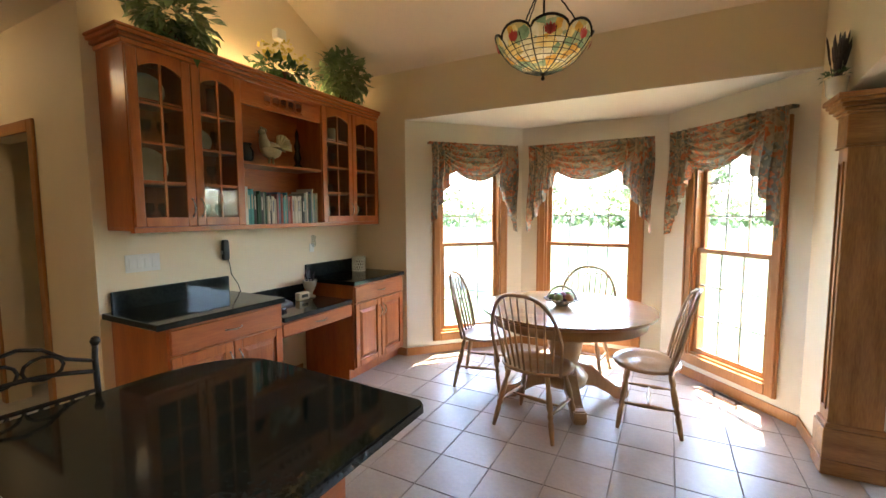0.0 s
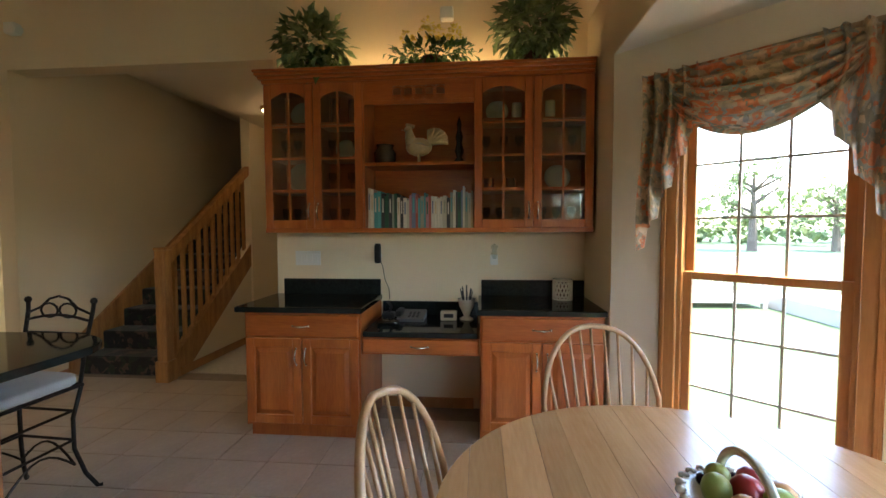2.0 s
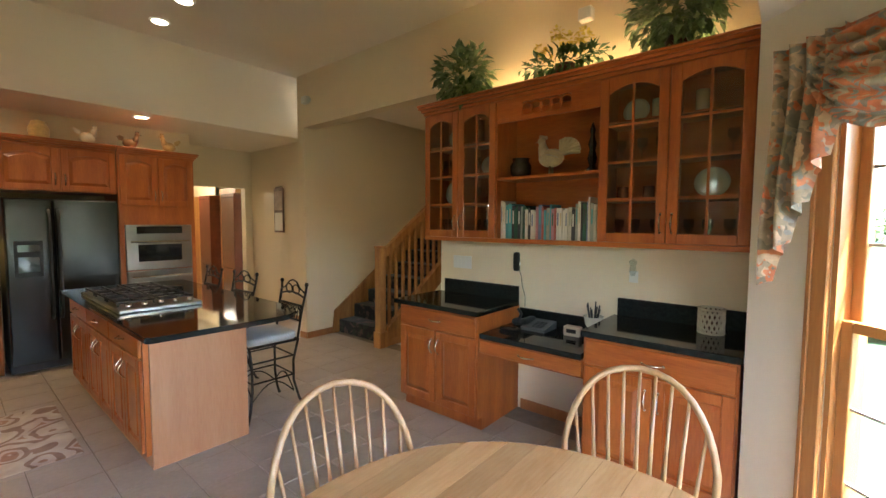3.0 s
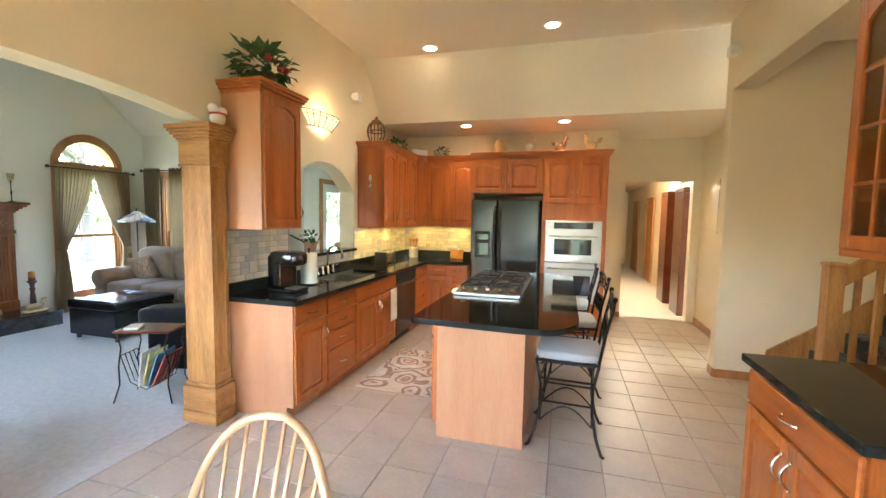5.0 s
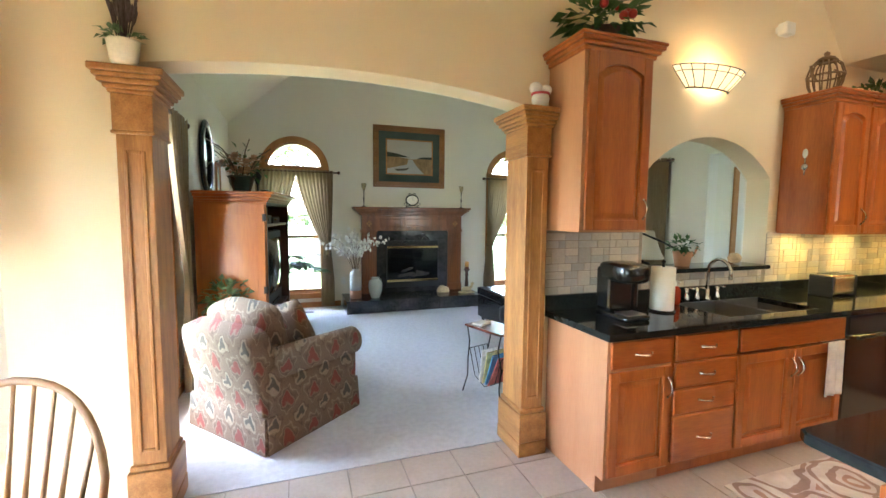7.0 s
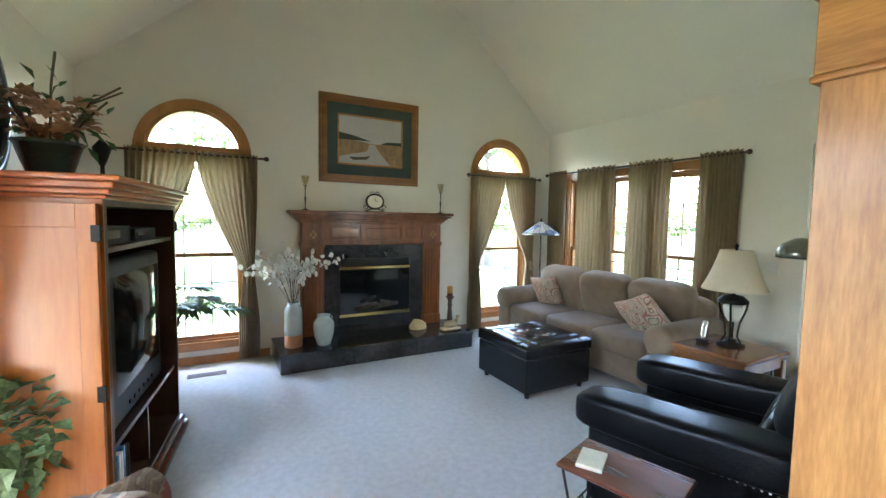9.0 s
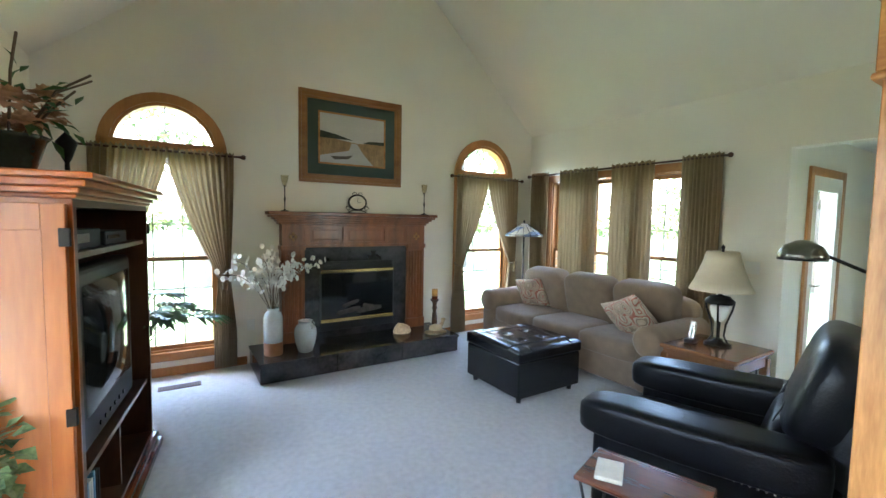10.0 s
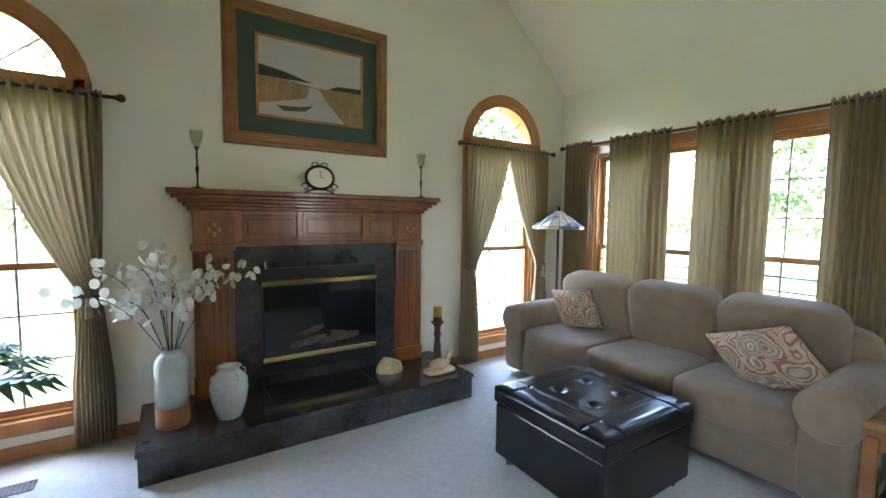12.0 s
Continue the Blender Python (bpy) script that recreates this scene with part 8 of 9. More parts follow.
# security sensor on the wall
for m in (pose(XA - 0.002, -0.62, 2.92, 0, 0, -90), pose(XH + 0.002, 3.0, 3.05, 0, 0, 90), pose(XH + 0.002, -0.6, 3.1, 0, 0, 90)):
    v = thing("wall_speaker", m, "small white tilted wall speaker under the ceiling", "speaker", "wall speakers")
    bm = B()
    box(bm, -0.05, 0.05, -0.1, -0.03, -0.05, 0.04, 0.008)
    part("case", bm, WHITE, v)
    bm = B()
    box(bm, -0.025, 0.025, -0.03, 0.0, -0.015, 0.03, 0.003)
    part("bracket", bm, WHITE, v)

# ---- sink and worktop things ----
sk = thing("sink", pose(0.51, -0.06, 0.914), "stainless double-bowl sink set in black granite", "sink")
for y0, y1 in ((0.02, 0.42), (-0.42, -0.02)):
    bm = B()
    for b in ((-0.205, 0.205, y0, y1, -0.2, -0.19), (-0.21, -0.2, y0, y1, -0.2, -0.002), (0.2, 0.21, y0, y1, -0.2, -0.002), (-0.2, 0.2, y0 - 0.01, y0, -0.2, -0.002), (-0.2, 0.2, y1, y1 + 0.01, -0.2, -0.002)):
        box(bm, *b)
    part("bowl", bm, STEEL, sk)
fc = thing("faucet", pose(0.75, 0.0, 0.9145), "satin nickel gooseneck faucet with two levers", "faucet")
bm = B()
lathe(bm, [(0.028, 0), (0.028, 0.01), (0.016, 0.03), (0.014, 0.08)], 12)
tube(bm, [(0, 0, 0.08), (0, 0, 0.22)] + [(-0.085 + 0.085 * math.cos(a), 0, 0.22 + 0.085 * math.sin(a)) for a in [math.pi * i / 10 for i in range(1, 11)]] + [(-0.17, 0, 0.17)], 0.012, 8)
part("spout", bm, CHROME, fc, smooth=True)
for y in (-0.1, 0.1, 0.2):
    bm = B()
    lathe(bm, [(0.022, 0), (0.02, 0.03), (0.012, 0.06), (0.016, 0.09), (0.0, 0.1)], 10, (0, y, 0))
    tube(bm, [(0, y, 0.085), (-0.03, y, 0.1), (-0.06, y, 0.1)], 0.006, 6)
    part("lever", bm, CHROME, fc, smooth=True)
km = thing("coffee_maker", pose(0.52, 0.99, 0.9145, 0, 0, -90), "black and silver single-cup coffee maker", "coffee maker")
bm = B()
box(bm, -0.09, 0.09, -0.14, 0.13, 0, 0.03, 0.01, seg=2)
box(bm, -0.09, 0.09, 0.0, 0.13, 0.03, 0.3, 0.02, seg=2)
part("body", bm, BLACKGLOSS, km)
bm = B()
puff(bm, -0.095, 0.095, -0.15, 0.13, 0.21, 0.335, 0.45, 20)
part("head", bm, BLACKGLOSS, km, smooth=True)
bm = B()
box(bm, -0.07, 0.07, -0.13, -0.02, 0.031, 0.037, 0.003)
part("drip_tray", bm, STEEL, km)
bm = B()
tube(bm, [(0.08 * math.cos(a), -0.05 - 0.09 * math.sin(a), 0.3) for a in [math.pi * i / 10 for i in range(11)]], 0.008, 6)
part("handle", bm, CHROME, km, smooth=True)
bm = B()
box(bm, 0.092, 0.13, 0.0, 0.13, 0.0, 0.27, 0.012, seg=2)
part("water_tank", bm, DARKGLASS, km)
pt2 = thing("paper_towel_holder", pose(0.56, 0.63, 0.9145), "white paper towel roll on an upright holder", "paper towels")
bm = B()
lathe(bm, [(0.08, 0), (0.08, 0.01), (0.008, 0.012), (0.008, 0.31), (0.014, 0.32), (0.0, 0.335)], 18)
part("stand", bm, IRON, pt2, smooth=True)
bm = B()
lathe(bm, [(0.02, 0.012), (0.07, 0.012), (0.072, 0.02), (0.072, 0.285), (0.02, 0.285)], 24)
part("roll", bm, WHITE, pt2, smooth=True)
so2 = thing("soap_bottle", pose(0.7, 0.36, 0.9145), "red soap pump bottle beside the sink", "bottle")
bm = B()
lathe(bm, [(0.03, 0), (0.032, 0.01), (0.032, 0.1), (0.015, 0.125), (0.0, 0.125)], 14)
part("bottle", bm, mat("red_soap", (0.45, 0.05, 0.02), 0.2, var=0.1), so2, smooth=True)
bm = B()
rod(bm, (0, 0, 0.125), (0, 0, 0.165), 0.005)
rod(bm, (0, 0, 0.165), (-0.035, 0, 0.16), 0.005)
part("pump", bm, WHITE, so2)
to = thing("toaster", pose(0.6, -1.15, 0.9145), "chrome and black two-slot toaster", "toaster")
bm = B()
box(bm, -0.08, 0.08, -0.14, 0.14, 0.012, 0.17, 0.025, seg=3)
part("shell", bm, CHROME, to)
bm = B()
box(bm, -0.083, 0.083, -0.15, -0.135, 0.0, 0.165, 0.01)
box(bm, -0.083, 0.083, 0.135, 0.15, 0.0, 0.165, 0.01)
box(bm, -0.05, -0.02, -0.11, 0.11, 0.168, 0.173)
box(bm, 0.02, 0.05, -0.11, 0.11, 0.168, 0.173)
part("trim", bm, BLACKMATT, to)
cr_ = thing("utensil_crock", pose(0.55, -2.1, 0.9145), "pale stoneware crock full of wooden spoons", "crock")
bm = B()
lathe(bm, [(0.06, 0), (0.07, 0.02), (0.07, 0.15), (0.075, 0.16), (0.062, 0.16), (0.06, 0.02), (0.0, 0.02)], 18)
part("crock", bm, CERAMIC, cr_, smooth=True)
for k in range(6):
    bm = B()
    a = k * 1.05
    turned(bm, (0.02 * math.cos(a), 0.02 * math.sin(a), 0.03), (0.06 * math.cos(a), 0.06 * math.sin(a), 0.3), [(0.005, 0), (0.006, 0.75), (0.018, 0.85), (0.02, 0.95), (0.0, 1)], 8)
    part("wooden_spoon", bm, OAK, cr_, smooth=True)
bm = B()
box(bm, -0.1, 0.1, -0.006, 0.006, 0, 0.14, 0.003, m=pose(0, 0, 0, 18))
solo("recipe_stand", bm, OAK, "small pale wooden recipe stand on the worktop", "stand", m=pose(-0.1, -2.2, 0.9155, 0, 0, 0))
# towel over the sink door
TOWEL = mat("white_towel", (0.72, 0.68, 0.6), 0.95, var=0.15, scale=16, fine=200, bump=0.3)
tw = thing("dish_towel", pose(0.2, -0.46, 0), "white patterned dish towel on a bar", "towel")
bm = B()
sheet(bm, lambda u, v: Vector((-0.014 - 0.008 * math.sin(u * 14 + v), (u - 0.5) * 0.17, 0.72 - v * 0.36)), 20, 12, 0.006)
part("cloth", bm, TOWEL, tw, smooth=True)
bm = B()
rod(bm, (-0.006, -0.14, 0.725), (-0.006, 0.14, 0.725), 0.006)
rod(bm, (-0.006, -0.13, 0.725), (0.022, -0.13, 0.725), 0.005)
rod(bm, (-0.006, 0.13, 0.725), (0.022, 0.13, 0.725), 0.005)
part("bar", bm, CHROME, tw)
rg = thing("kitchen_rug", pose(-0.24, 0.02, 0.0), "cream rug with brown medallions before the sink", "rug")
bm = B()
box(bm, -0.35, 0.35, -0.57, 0.57, 0.0, 0.01, 0.003)
part("field", bm, RUGMAT, rg)
# pass-through ledge and plant
bm = B()
box(bm, XA - 0.05, XL + 0.05, -0.659, 0.579, 1.12, 1.15, 0.004)
solo("pass_through_ledge", bm, GRANITE, "black granite ledge in the arched pass-through", "ledge")
lp = thing("ledge_plant", pose(0.89, 0.1, 1.151), "small green plant in a terracotta watering pot", "plant")
bm = B()
lathe(bm, [(0.05, 0), (0.065, 0.09), (0.07, 0.11), (0.06, 0.11), (0.0, 0.1)], 16)
tube(bm, [(0, -0.06, 0.05), (0, -0.12, 0.09), (0, -0.15, 0.14)], 0.008, 6)
part("pot", bm, TERRACOTTA, lp, smooth=True)
bm = B()
foliage(bm, (0, 0, 0.15), 0.08, 0.1, 0.06, 70, 0.06, 31, 0.5)
part("leaves", bm, GREEN, lp)
bm = B()
blob(bm, (0, 0, 0.045), 0.05, 0.05, 0.045, 12)
solo("stone_ball", bm, SHELL, "tan speckled ball on the ledge", "ornament", m=pose(0.89, -0.45, 1.151), smooth=True)
# ornament on the cabinet end
og = thing("cabinet_ornament", pose(0.62, -0.757, 1.9, 0, 0, 180), "white and pewter flower ornament on the cabinet end", "ornament")
bm = B()
blob(bm, (0, -0.015, 0.1), 0.018, 0.012, 0.035, 10)
part("shade", bm, WHITE, og, smooth=True)
bm = B()
blob(bm, (0, -0.012, 0.0), 0.025, 0.01, 0.025, 10)
rod(bm, (0, -0.01, 0.0), (0, -0.01, 0.07), 0.005)
rod(bm, (0, -0.01, -0.06), (0, -0.01, 0.0), 0.006)
part("bracket", bm, CHROME, og, smooth=True)

# ---- on top of the kitchen cabinets ----
bk2 = thing("flower_basket", pose(0.62, 1.13, 2.501), "basket of greenery with red flowers on the tall cabinet", "flower basket")
bm = B()
lathe(bm, [(0.08, 0), (0.1, 0.04), (0.11, 0.1), (0.1, 0.1), (0.0, 0.08)], 18)
part("basket", bm, BROWNSTEM, bk2, smooth=True)
bm = B()
foliage(bm, (0, 0, 0.17), 0.18, 0.26, 0.13, 170, 0.11, 41, 0.5)
part("leaves", bm, GREEN, bk2)
r = random.Random(9)
for k in range(7):
    bm = B()
    blob(bm, (-0.12 + r.uniform(-0.05, 0.06), r.uniform(-0.14, 0.1), 0.14 + r.uniform(0, 0.1)), 0.026, 0.026, 0.026, 10)
    part("red_flower", bm, REDP, bk2, smooth=True)
tp = thing("wire_teapot", pose(0.62, -0.9, 2.432), "rusted wire teapot on the wall cabinet", "teapot")
bm = B()
for k in range(14):
    a = 2 * math.pi * k / 14
    tube(bm, [(rr * math.cos(a), rr * math.sin(a), z) for rr, z in ((0.07, 0.0), (0.1, 0.08), (0.11, 0.15), (0.09, 0.22), (0.06, 0.25))], 0.005, 4)
for rr, z in ((0.07, 0.0), (0.11, 0.14), (0.062, 0.25)):
    tube(bm, [(rr * math.cos(2 * math.pi * i / 20), rr * math.sin(2 * math.pi * i / 20), z) for i in range(20)], 0.007, 5, True)
lathe(bm, [(0.065, 0.25), (0.05, 0.275), (0.015, 0.29), (0.02, 0.31), (0.0, 0.325)], 12)
tube(bm, [(0, 0.1, 0.1), (0, 0.15, 0.14), (0, 0.17, 0.2)], 0.01, 6)
tube(bm, [(0, -0.1, 0.2), (0, -0.16, 0.19), (0, -0.16, 0.1), (0, -0.1, 0.07)], 0.008, 6)
part("wire_body", bm, mat("rusty_wire", (0.2, 0.13, 0.07), 0.6, 0.5, var=0.3), tp, smooth=True)
bm = B()
foliage(bm, (0.6, -1.5, 2.5), 0.12, 0.3, 0.06, 120, 0.07, 43, 0.5)
solo("ivy_garland", bm, GREEN, "trailing dark ivy on the wall cabinets", "plant")
bm = B()
foliage(bm, (0.15, -2.2, 2.5), 0.12, 0.09, 0.07, 80, 0.06, 44, 0.5)
solo("ivy_clump", bm, GREEN, "small dark ivy clump on the wall cabinets", "plant")
bm = B()
box(bm, -0.13, 0.13, -0.07, 0.07, 0, 0.1, 0.01)
solo("white_box", bm, WHITE, "white box on the corner cabinet", "box", m=pose(0.5, -2.1, 2.432, 0, 0, 45))
HEN = mat("straw_ceramic", (0.55, 0.36, 0.14), 0.4, var=0.25, scale=14)
def hen(name, m, material, label, s=1.0):
    bm = B()
    blob(bm, (0, 0, 0.07 * s), 0.075 * s, 0.05 * s, 0.06 * s, 14)
    tube(bm, [(0.045 * s, 0, 0.09 * s), (0.065 * s, 0, 0.14 * s), (0.07 * s, 0, 0.17 * s)], [0.04 * s, 0.026 * s, 0.022 * s], 10)
    blob(bm, (0.075 * s, 0, 0.18 * s), 0.027 * s, 0.022 * s, 0.024 * s, 10)
    for k in range(4):
        leaf(bm, (-0.05 * s, 0, 0.09 * s), (-1, 0.12 * (k - 1.5), 0.7 + 0.25 * k), (0, 1, 0), 0.1 * s, 0.045 * s, -0.3)
    for k in range(3):
        blob(bm, ((0.062 + 0.014 * k) * s, 0, 0.208 * s), 0.009 * s, 0.005 * s, 0.012 * s, 6)
    leaf(bm, (0.098 * s, 0, 0.178 * s), (1, 0, -0.2), (0, 1, 0), 0.025 * s, 0.014 * s, 0)
    lathe(bm, [(0.035 * s, 0), (0.04 * s, 0.01 * s), (0.02 * s, 0.03 * s)], 10)
    return solo(name, bm, material, label, "figurine", m=m, smooth=True)
hen("hen_figurine", pose(-1.15, -2.0, 2.43, 0, 0, 200), CERAMIC, "pale speckled hen figurine on the cabinet", 1.05)
hen("rooster_figurine", pose(-1.55, -2.0, 2.43, 0, 0, 160), mat("dark_rooster", (0.2, 0.09, 0.03), 0.4, var=0.5, scale=16), "dark brown rooster figurine on the cabinet", 1.0)
hen("hen_figurine", pose(-1.95, -1.95, 2.43, 0, 0, 10), HEN, "straw yellow hen figurine on the oven tower", 1.05)
bm = B()
lathe(bm, [(0.06, 0), (0.085, 0.03), (0.09, 0.1), (0.07, 0.15), (0.06, 0.16), (0.065, 0.18), (0.02, 0.2), (0.0, 0.215)], 18)
solo("cookie_jar", bm, HEN, "straw yellow lidded jar on the cabinet", "jar", m=pose(-0.75, -2.0, 2.43), smooth=True)
# figurine and plant on the columns
bm = B()
blob(bm, (0, 0, 0.05), 0.055, 0.05, 0.055, 12)
blob(bm, (0.03, 0, 0.115), 0.04, 0.035, 0.035, 12)
blob(bm, (-0.035, 0, 0.105), 0.035, 0.03, 0.032, 12)
solo("white_figurine", bm, WHITE, "small white ceramic figurine pair on the oak column", "figurine", m=pose(0.735, 1.46, 2.161, 0, 0, 80), smooth=True)
bm = B()
tube(bm, [(0.05 * math.cos(2 * math.pi * i / 16), 0.045 * math.sin(2 * math.pi * i / 16), 0.08) for i in range(16)], 0.008, 6, True)
solo("red_scarf", bm, REDP, "red scarf round the white figurine", "scarf", m=pose(0.735, 1.46, 2.161, 0, 0, 80))
lv = thing("lavender_pot", pose(0.741, 3.545, 2.1605) @ Matrix.Diagonal((0.6, 0.75, 0.8, 1.0)), "dried lavender in a cream pot on the oak column", "plant")
bm = B()
lathe(bm, [(0.055, 0), (0.07, 0.02), (0.085, 0.12), (0.09, 0.13), (0.075, 0.13), (0.0, 0.11)], 18)
part("pot", bm, CERAMIC, lv, smooth=True)
bm = B()
foliage(bm, (0, 0, 0.15), 0.1, 0.11, 0.03, 60, 0.06, 51, 0.5)
part("leaves", bm, PALEGREEN, lv)
bm = B()
r = random.Random(5)
for k in range(46):
    a, q = r.uniform(0, 6.28), r.uniform(0, 0.07)
    p, e = (q * 0.4 * math.cos(a), q * 0.4 * math.sin(a), 0.12), (q * 1.3 * math.cos(a), q * 1.3 * math.sin(a), r.uniform(0.3, 0.46))
    turned(bm, p, e, [(0.002, 0), (0.003, 0.5), (0.009, 0.62), (0.008, 0.9), (0.0, 1)], 5)
part("lavender", bm, mat("dried_lavender", (0.1, 0.075, 0.08), 0.9, var=0.4, scale=40), lv)

# ---- plants on the hutch ----
HZT = 2.58
def shelf_plant(name, y, label, n, size, seed, material, rx=0.14, ry=0.22, rz=0.17, hang=0.25):
    p = thing(name, pose(-2.95, y, HZT + 0.001), label, "plant", "plants on the hutch")
    bm = B()
    lathe(bm, [(0.06, 0), (0.08, 0.1), (0.07, 0.1), (0.0, 0.09)], 14)
    part("pot", bm, DARKWOOD, p, smooth=True)
    bm = B()
    foliage(bm, (0.05, 0, 0.06 + rz * 0.8), rx, ry, rz, n, size, seed, 0.5, hang)
    part("leaves", bm, material, p)
    return p
shelf_plant("trailing_plant", 2.02, "variegated trailing plant spilling over the hutch", 400, 0.105, 61, PALEGREEN, 0.17, 0.26, 0.19)
shelf_plant("bushy_plant", 3.62, "dense variegated green plant on the hutch", 760, 0.095, 62, PALEGREEN, 0.17, 0.27, 0.24)
bm = B()
foliage(bm, (-2.9, 2.05, 2.62), 0.1, 0.2, 0.12, 110, 0.1, 63, 0.5, 0.4)
solo("ivy_spray", bm, GREEN, "dark glossy ivy spray on the hutch", "plant")
yf = shelf_plant("yellow_flowers", 2.9, "yellow silk flowers in low dark foliage on the hutch", 240, 0.08, 64, GREEN, 0.1, 0.36, 0.06, 0.1)
r = random.Random(12)
for k in range(9):
    bm = B()
    c = Vector((0.05 + r.uniform(-0.05, 0.06), r.uniform(-0.22, 0.2), 0.17 + r.uniform(0, 0.13)))
    for q in range(26):
        v = Vector((r.gauss(0, 1), r.gauss(0, 1), r.gauss(0, 1))).normalized()
        leaf(bm, c + v * 0.03, v, (0, 0, 1), 0.028, 0.028, 0.1)
    part("blossom", bm, YELLOW, yf)

# ---- in the hutch and on the desk ----
ROOST = mat("cream_rooster_glaze", (0.46, 0.36, 0.2), 0.3, var=0.2, scale=12, coat=0.3)
ro = thing("rooster_sculpture", mU @ pose(1.12, 0.15, 0.4935), "cream ceramic rooster with a fanned tail on the hutch shelf", "figurine")
bm = B()
blob(bm, (0, 0, 0.13), 0.1, 0.055, 0.07, 16)
tube(bm, [(-0.05, 0, 0.15), (-0.07, 0, 0.21), (-0.075, 0, 0.25)], [0.05, 0.035, 0.026], 10)
blob(bm, (-0.08, 0, 0.26), 0.032, 0.026, 0.028, 10)
for k in range(4):
    blob(bm, (-0.09 + 0.016 * k, 0, 0.295 - 0.004 * k), 0.011, 0.006, 0.016, 6)
leaf(bm, (-0.105, 0, 0.258), (-1, 0, -0.1), (0, 0, 1), 0.03, 0.02, 0)
for k in range(11):
    a = radians(-10 + k * 13)
    tube(bm, [(0.07, 0, 0.15), (0.1 + 0.05 * math.cos(a), 0.006 * (k % 2), 0.17 + 0.05 * math.sin(a)), (0.12 + 0.1 * math.cos(a), 0.006 * (k % 2), 0.17 + 0.1 * math.sin(a))], [0.012, 0.016, 0.01], 6)
for s in (-1, 1):
    rod(bm, (0.0, s * 0.02, 0.07), (0.0, s * 0.025, 0.01), 0.008)
    leaf(bm, (-0.03, s * 0.05, 0.15), (1, s * 0.2, -0.2), (0, 0, 1), 0.13, 0.07, 0.1)
part("body", bm, ROOST, ro, smooth=True)
bm = B()
puff(bm, -0.08, 0.08, -0.05, 0.05, 0.0, 0.014, 0.6, 14)
part("base", bm, TERRACOTTA, ro, smooth=True)
bm = B()
lathe(bm, [(0.055, 0), (0.08, 0.03), (0.085, 0.09), (0.06, 0.13), (0.07, 0.15), (0.055, 0.15), (0.0, 0.13)], 18)
solo("dark_pot", bm, mat("dark_bronze_glaze", (0.05, 0.04, 0.03), 0.2, 0.3, var=0.4, scale=9), "round dark glazed pot on the hutch shelf", "pot", m=mU @ pose(0.86, 0.16, 0.4935), smooth=True)
bm = B()
lathe(bm, [(0.04, 0), (0.045, 0.02), (0.02, 0.05), (0.035, 0.1), (0.02, 0.16), (0.03, 0.2), (0.014, 0.26), (0.02, 0.3), (0.0, 0.36)], 14)
solo("dark_statuette", bm, BLACKGLOSS, "tall dark carved ornament on the hutch shelf", "ornament", m=mU @ pose(1.42, 0.17, 0.4935), smooth=True)
COVERS = [mat("book_cover", c, 0.6, var=0.08, scale=8) for c in ((0.62, 0.58, 0.5), (0.08, 0.3, 0.33), (0.03, 0.1, 0.06), (0.5, 0.46, 0.36), (0.4, 0.1, 0.08), (0.16, 0.2, 0.3), (0.68, 0.64, 0.55), (0.05, 0.05, 0.055), (0.3, 0.32, 0.26), (0.45, 0.2, 0.22), (0.1, 0.36, 0.38), (0.55, 0.42, 0.24))]
PAGES = mat("book_pages", (0.66, 0.6, 0.48), 0.9, var=0.05)
r = random.Random(17)
x, k = 0.755, 0
seq = [0, 6, 1, 10, 7, 2, 2, 7, 8, 2, 6, 7, 0, 3, 9, 5, 4, 10, 8, 1, 9, 4, 0, 6, 6, 0, 3, 7, 8, 6, 7, 2, 5, 0, 8, 3, 11, 6, 0, 6]
while x < 1.51 and k < 60:
    w = r.uniform(0.011, 0.028)
    if x + w > 1.528:
        break
    base = 0.27 if (x < 0.86 or x > 1.36) else 0.225
    hh = base + r.uniform(-0.025, 0.035)
    dp_ = r.uniform(0.16, 0.2)
    lean = r.uniform(-1.2, 1.2)
    b = thing("book", mU @ pose(x + w / 2, 0.03 + r.uniform(0, 0.015), 0.0203, 0, 0, 0), "upright book on the open hutch shelf", "book", "books in the hutch")
    bm = B()
    box(bm, -w / 2, w / 2, 0, 0.004, 0, hh, 0.0015)
    box(bm, -w / 2, -w / 2 + 0.002, 0.004, dp_, 0, hh)
    box(bm, w / 2 - 0.002, w / 2, 0.004, dp_, 0, hh)
    part("cover", bm, COVERS[seq[k % len(seq)]], b)
    bm = B()
    box(bm, -w / 2 + 0.0022, w / 2 - 0.0022, 0.005, dp_ - 0.003, 0.003, hh - 0.004)
    part("pages", bm, PAGES, b)
    if w > 0.017:
        bm = B()
        box(bm, -w * 0.2, w * 0.2, -0.0008, 0.0, hh * 0.45, hh * 0.85)
        part("title_bar", bm, COVERS[(seq[k % len(seq)] + 5) % 12], b)
    x += w + 0.0012
    k += 1
# glass and china behind the doors
def goblet(m, label):
    bm = B()
    lathe(bm, [(0.03, 0), (0.03, 0.004), (0.005, 0.01), (0.005, 0.06), (0.02, 0.075), (0.032, 0.11), (0.03, 0.15), (0.028, 0.15), (0.03, 0.11), (0.0, 0.078)], 12)
    return solo("goblet", bm, GLASSWARE, label, "glass", "", "glassware in the hutch", m, True)
def plate_up(m, s, label):
    bm = B()
    lathe(bm, [(0.0, 0.0), (0.07 * s, 0.002), (0.08 * s, 0.012), (0.11 * s, 0.018), (0.11 * s, 0.022), (0.075 * s, 0.016), (0.0, 0.006)], 24)
    return solo("china_plate", bm, CERAMIC, label, "plate", "", "china in the hutch", m, True)
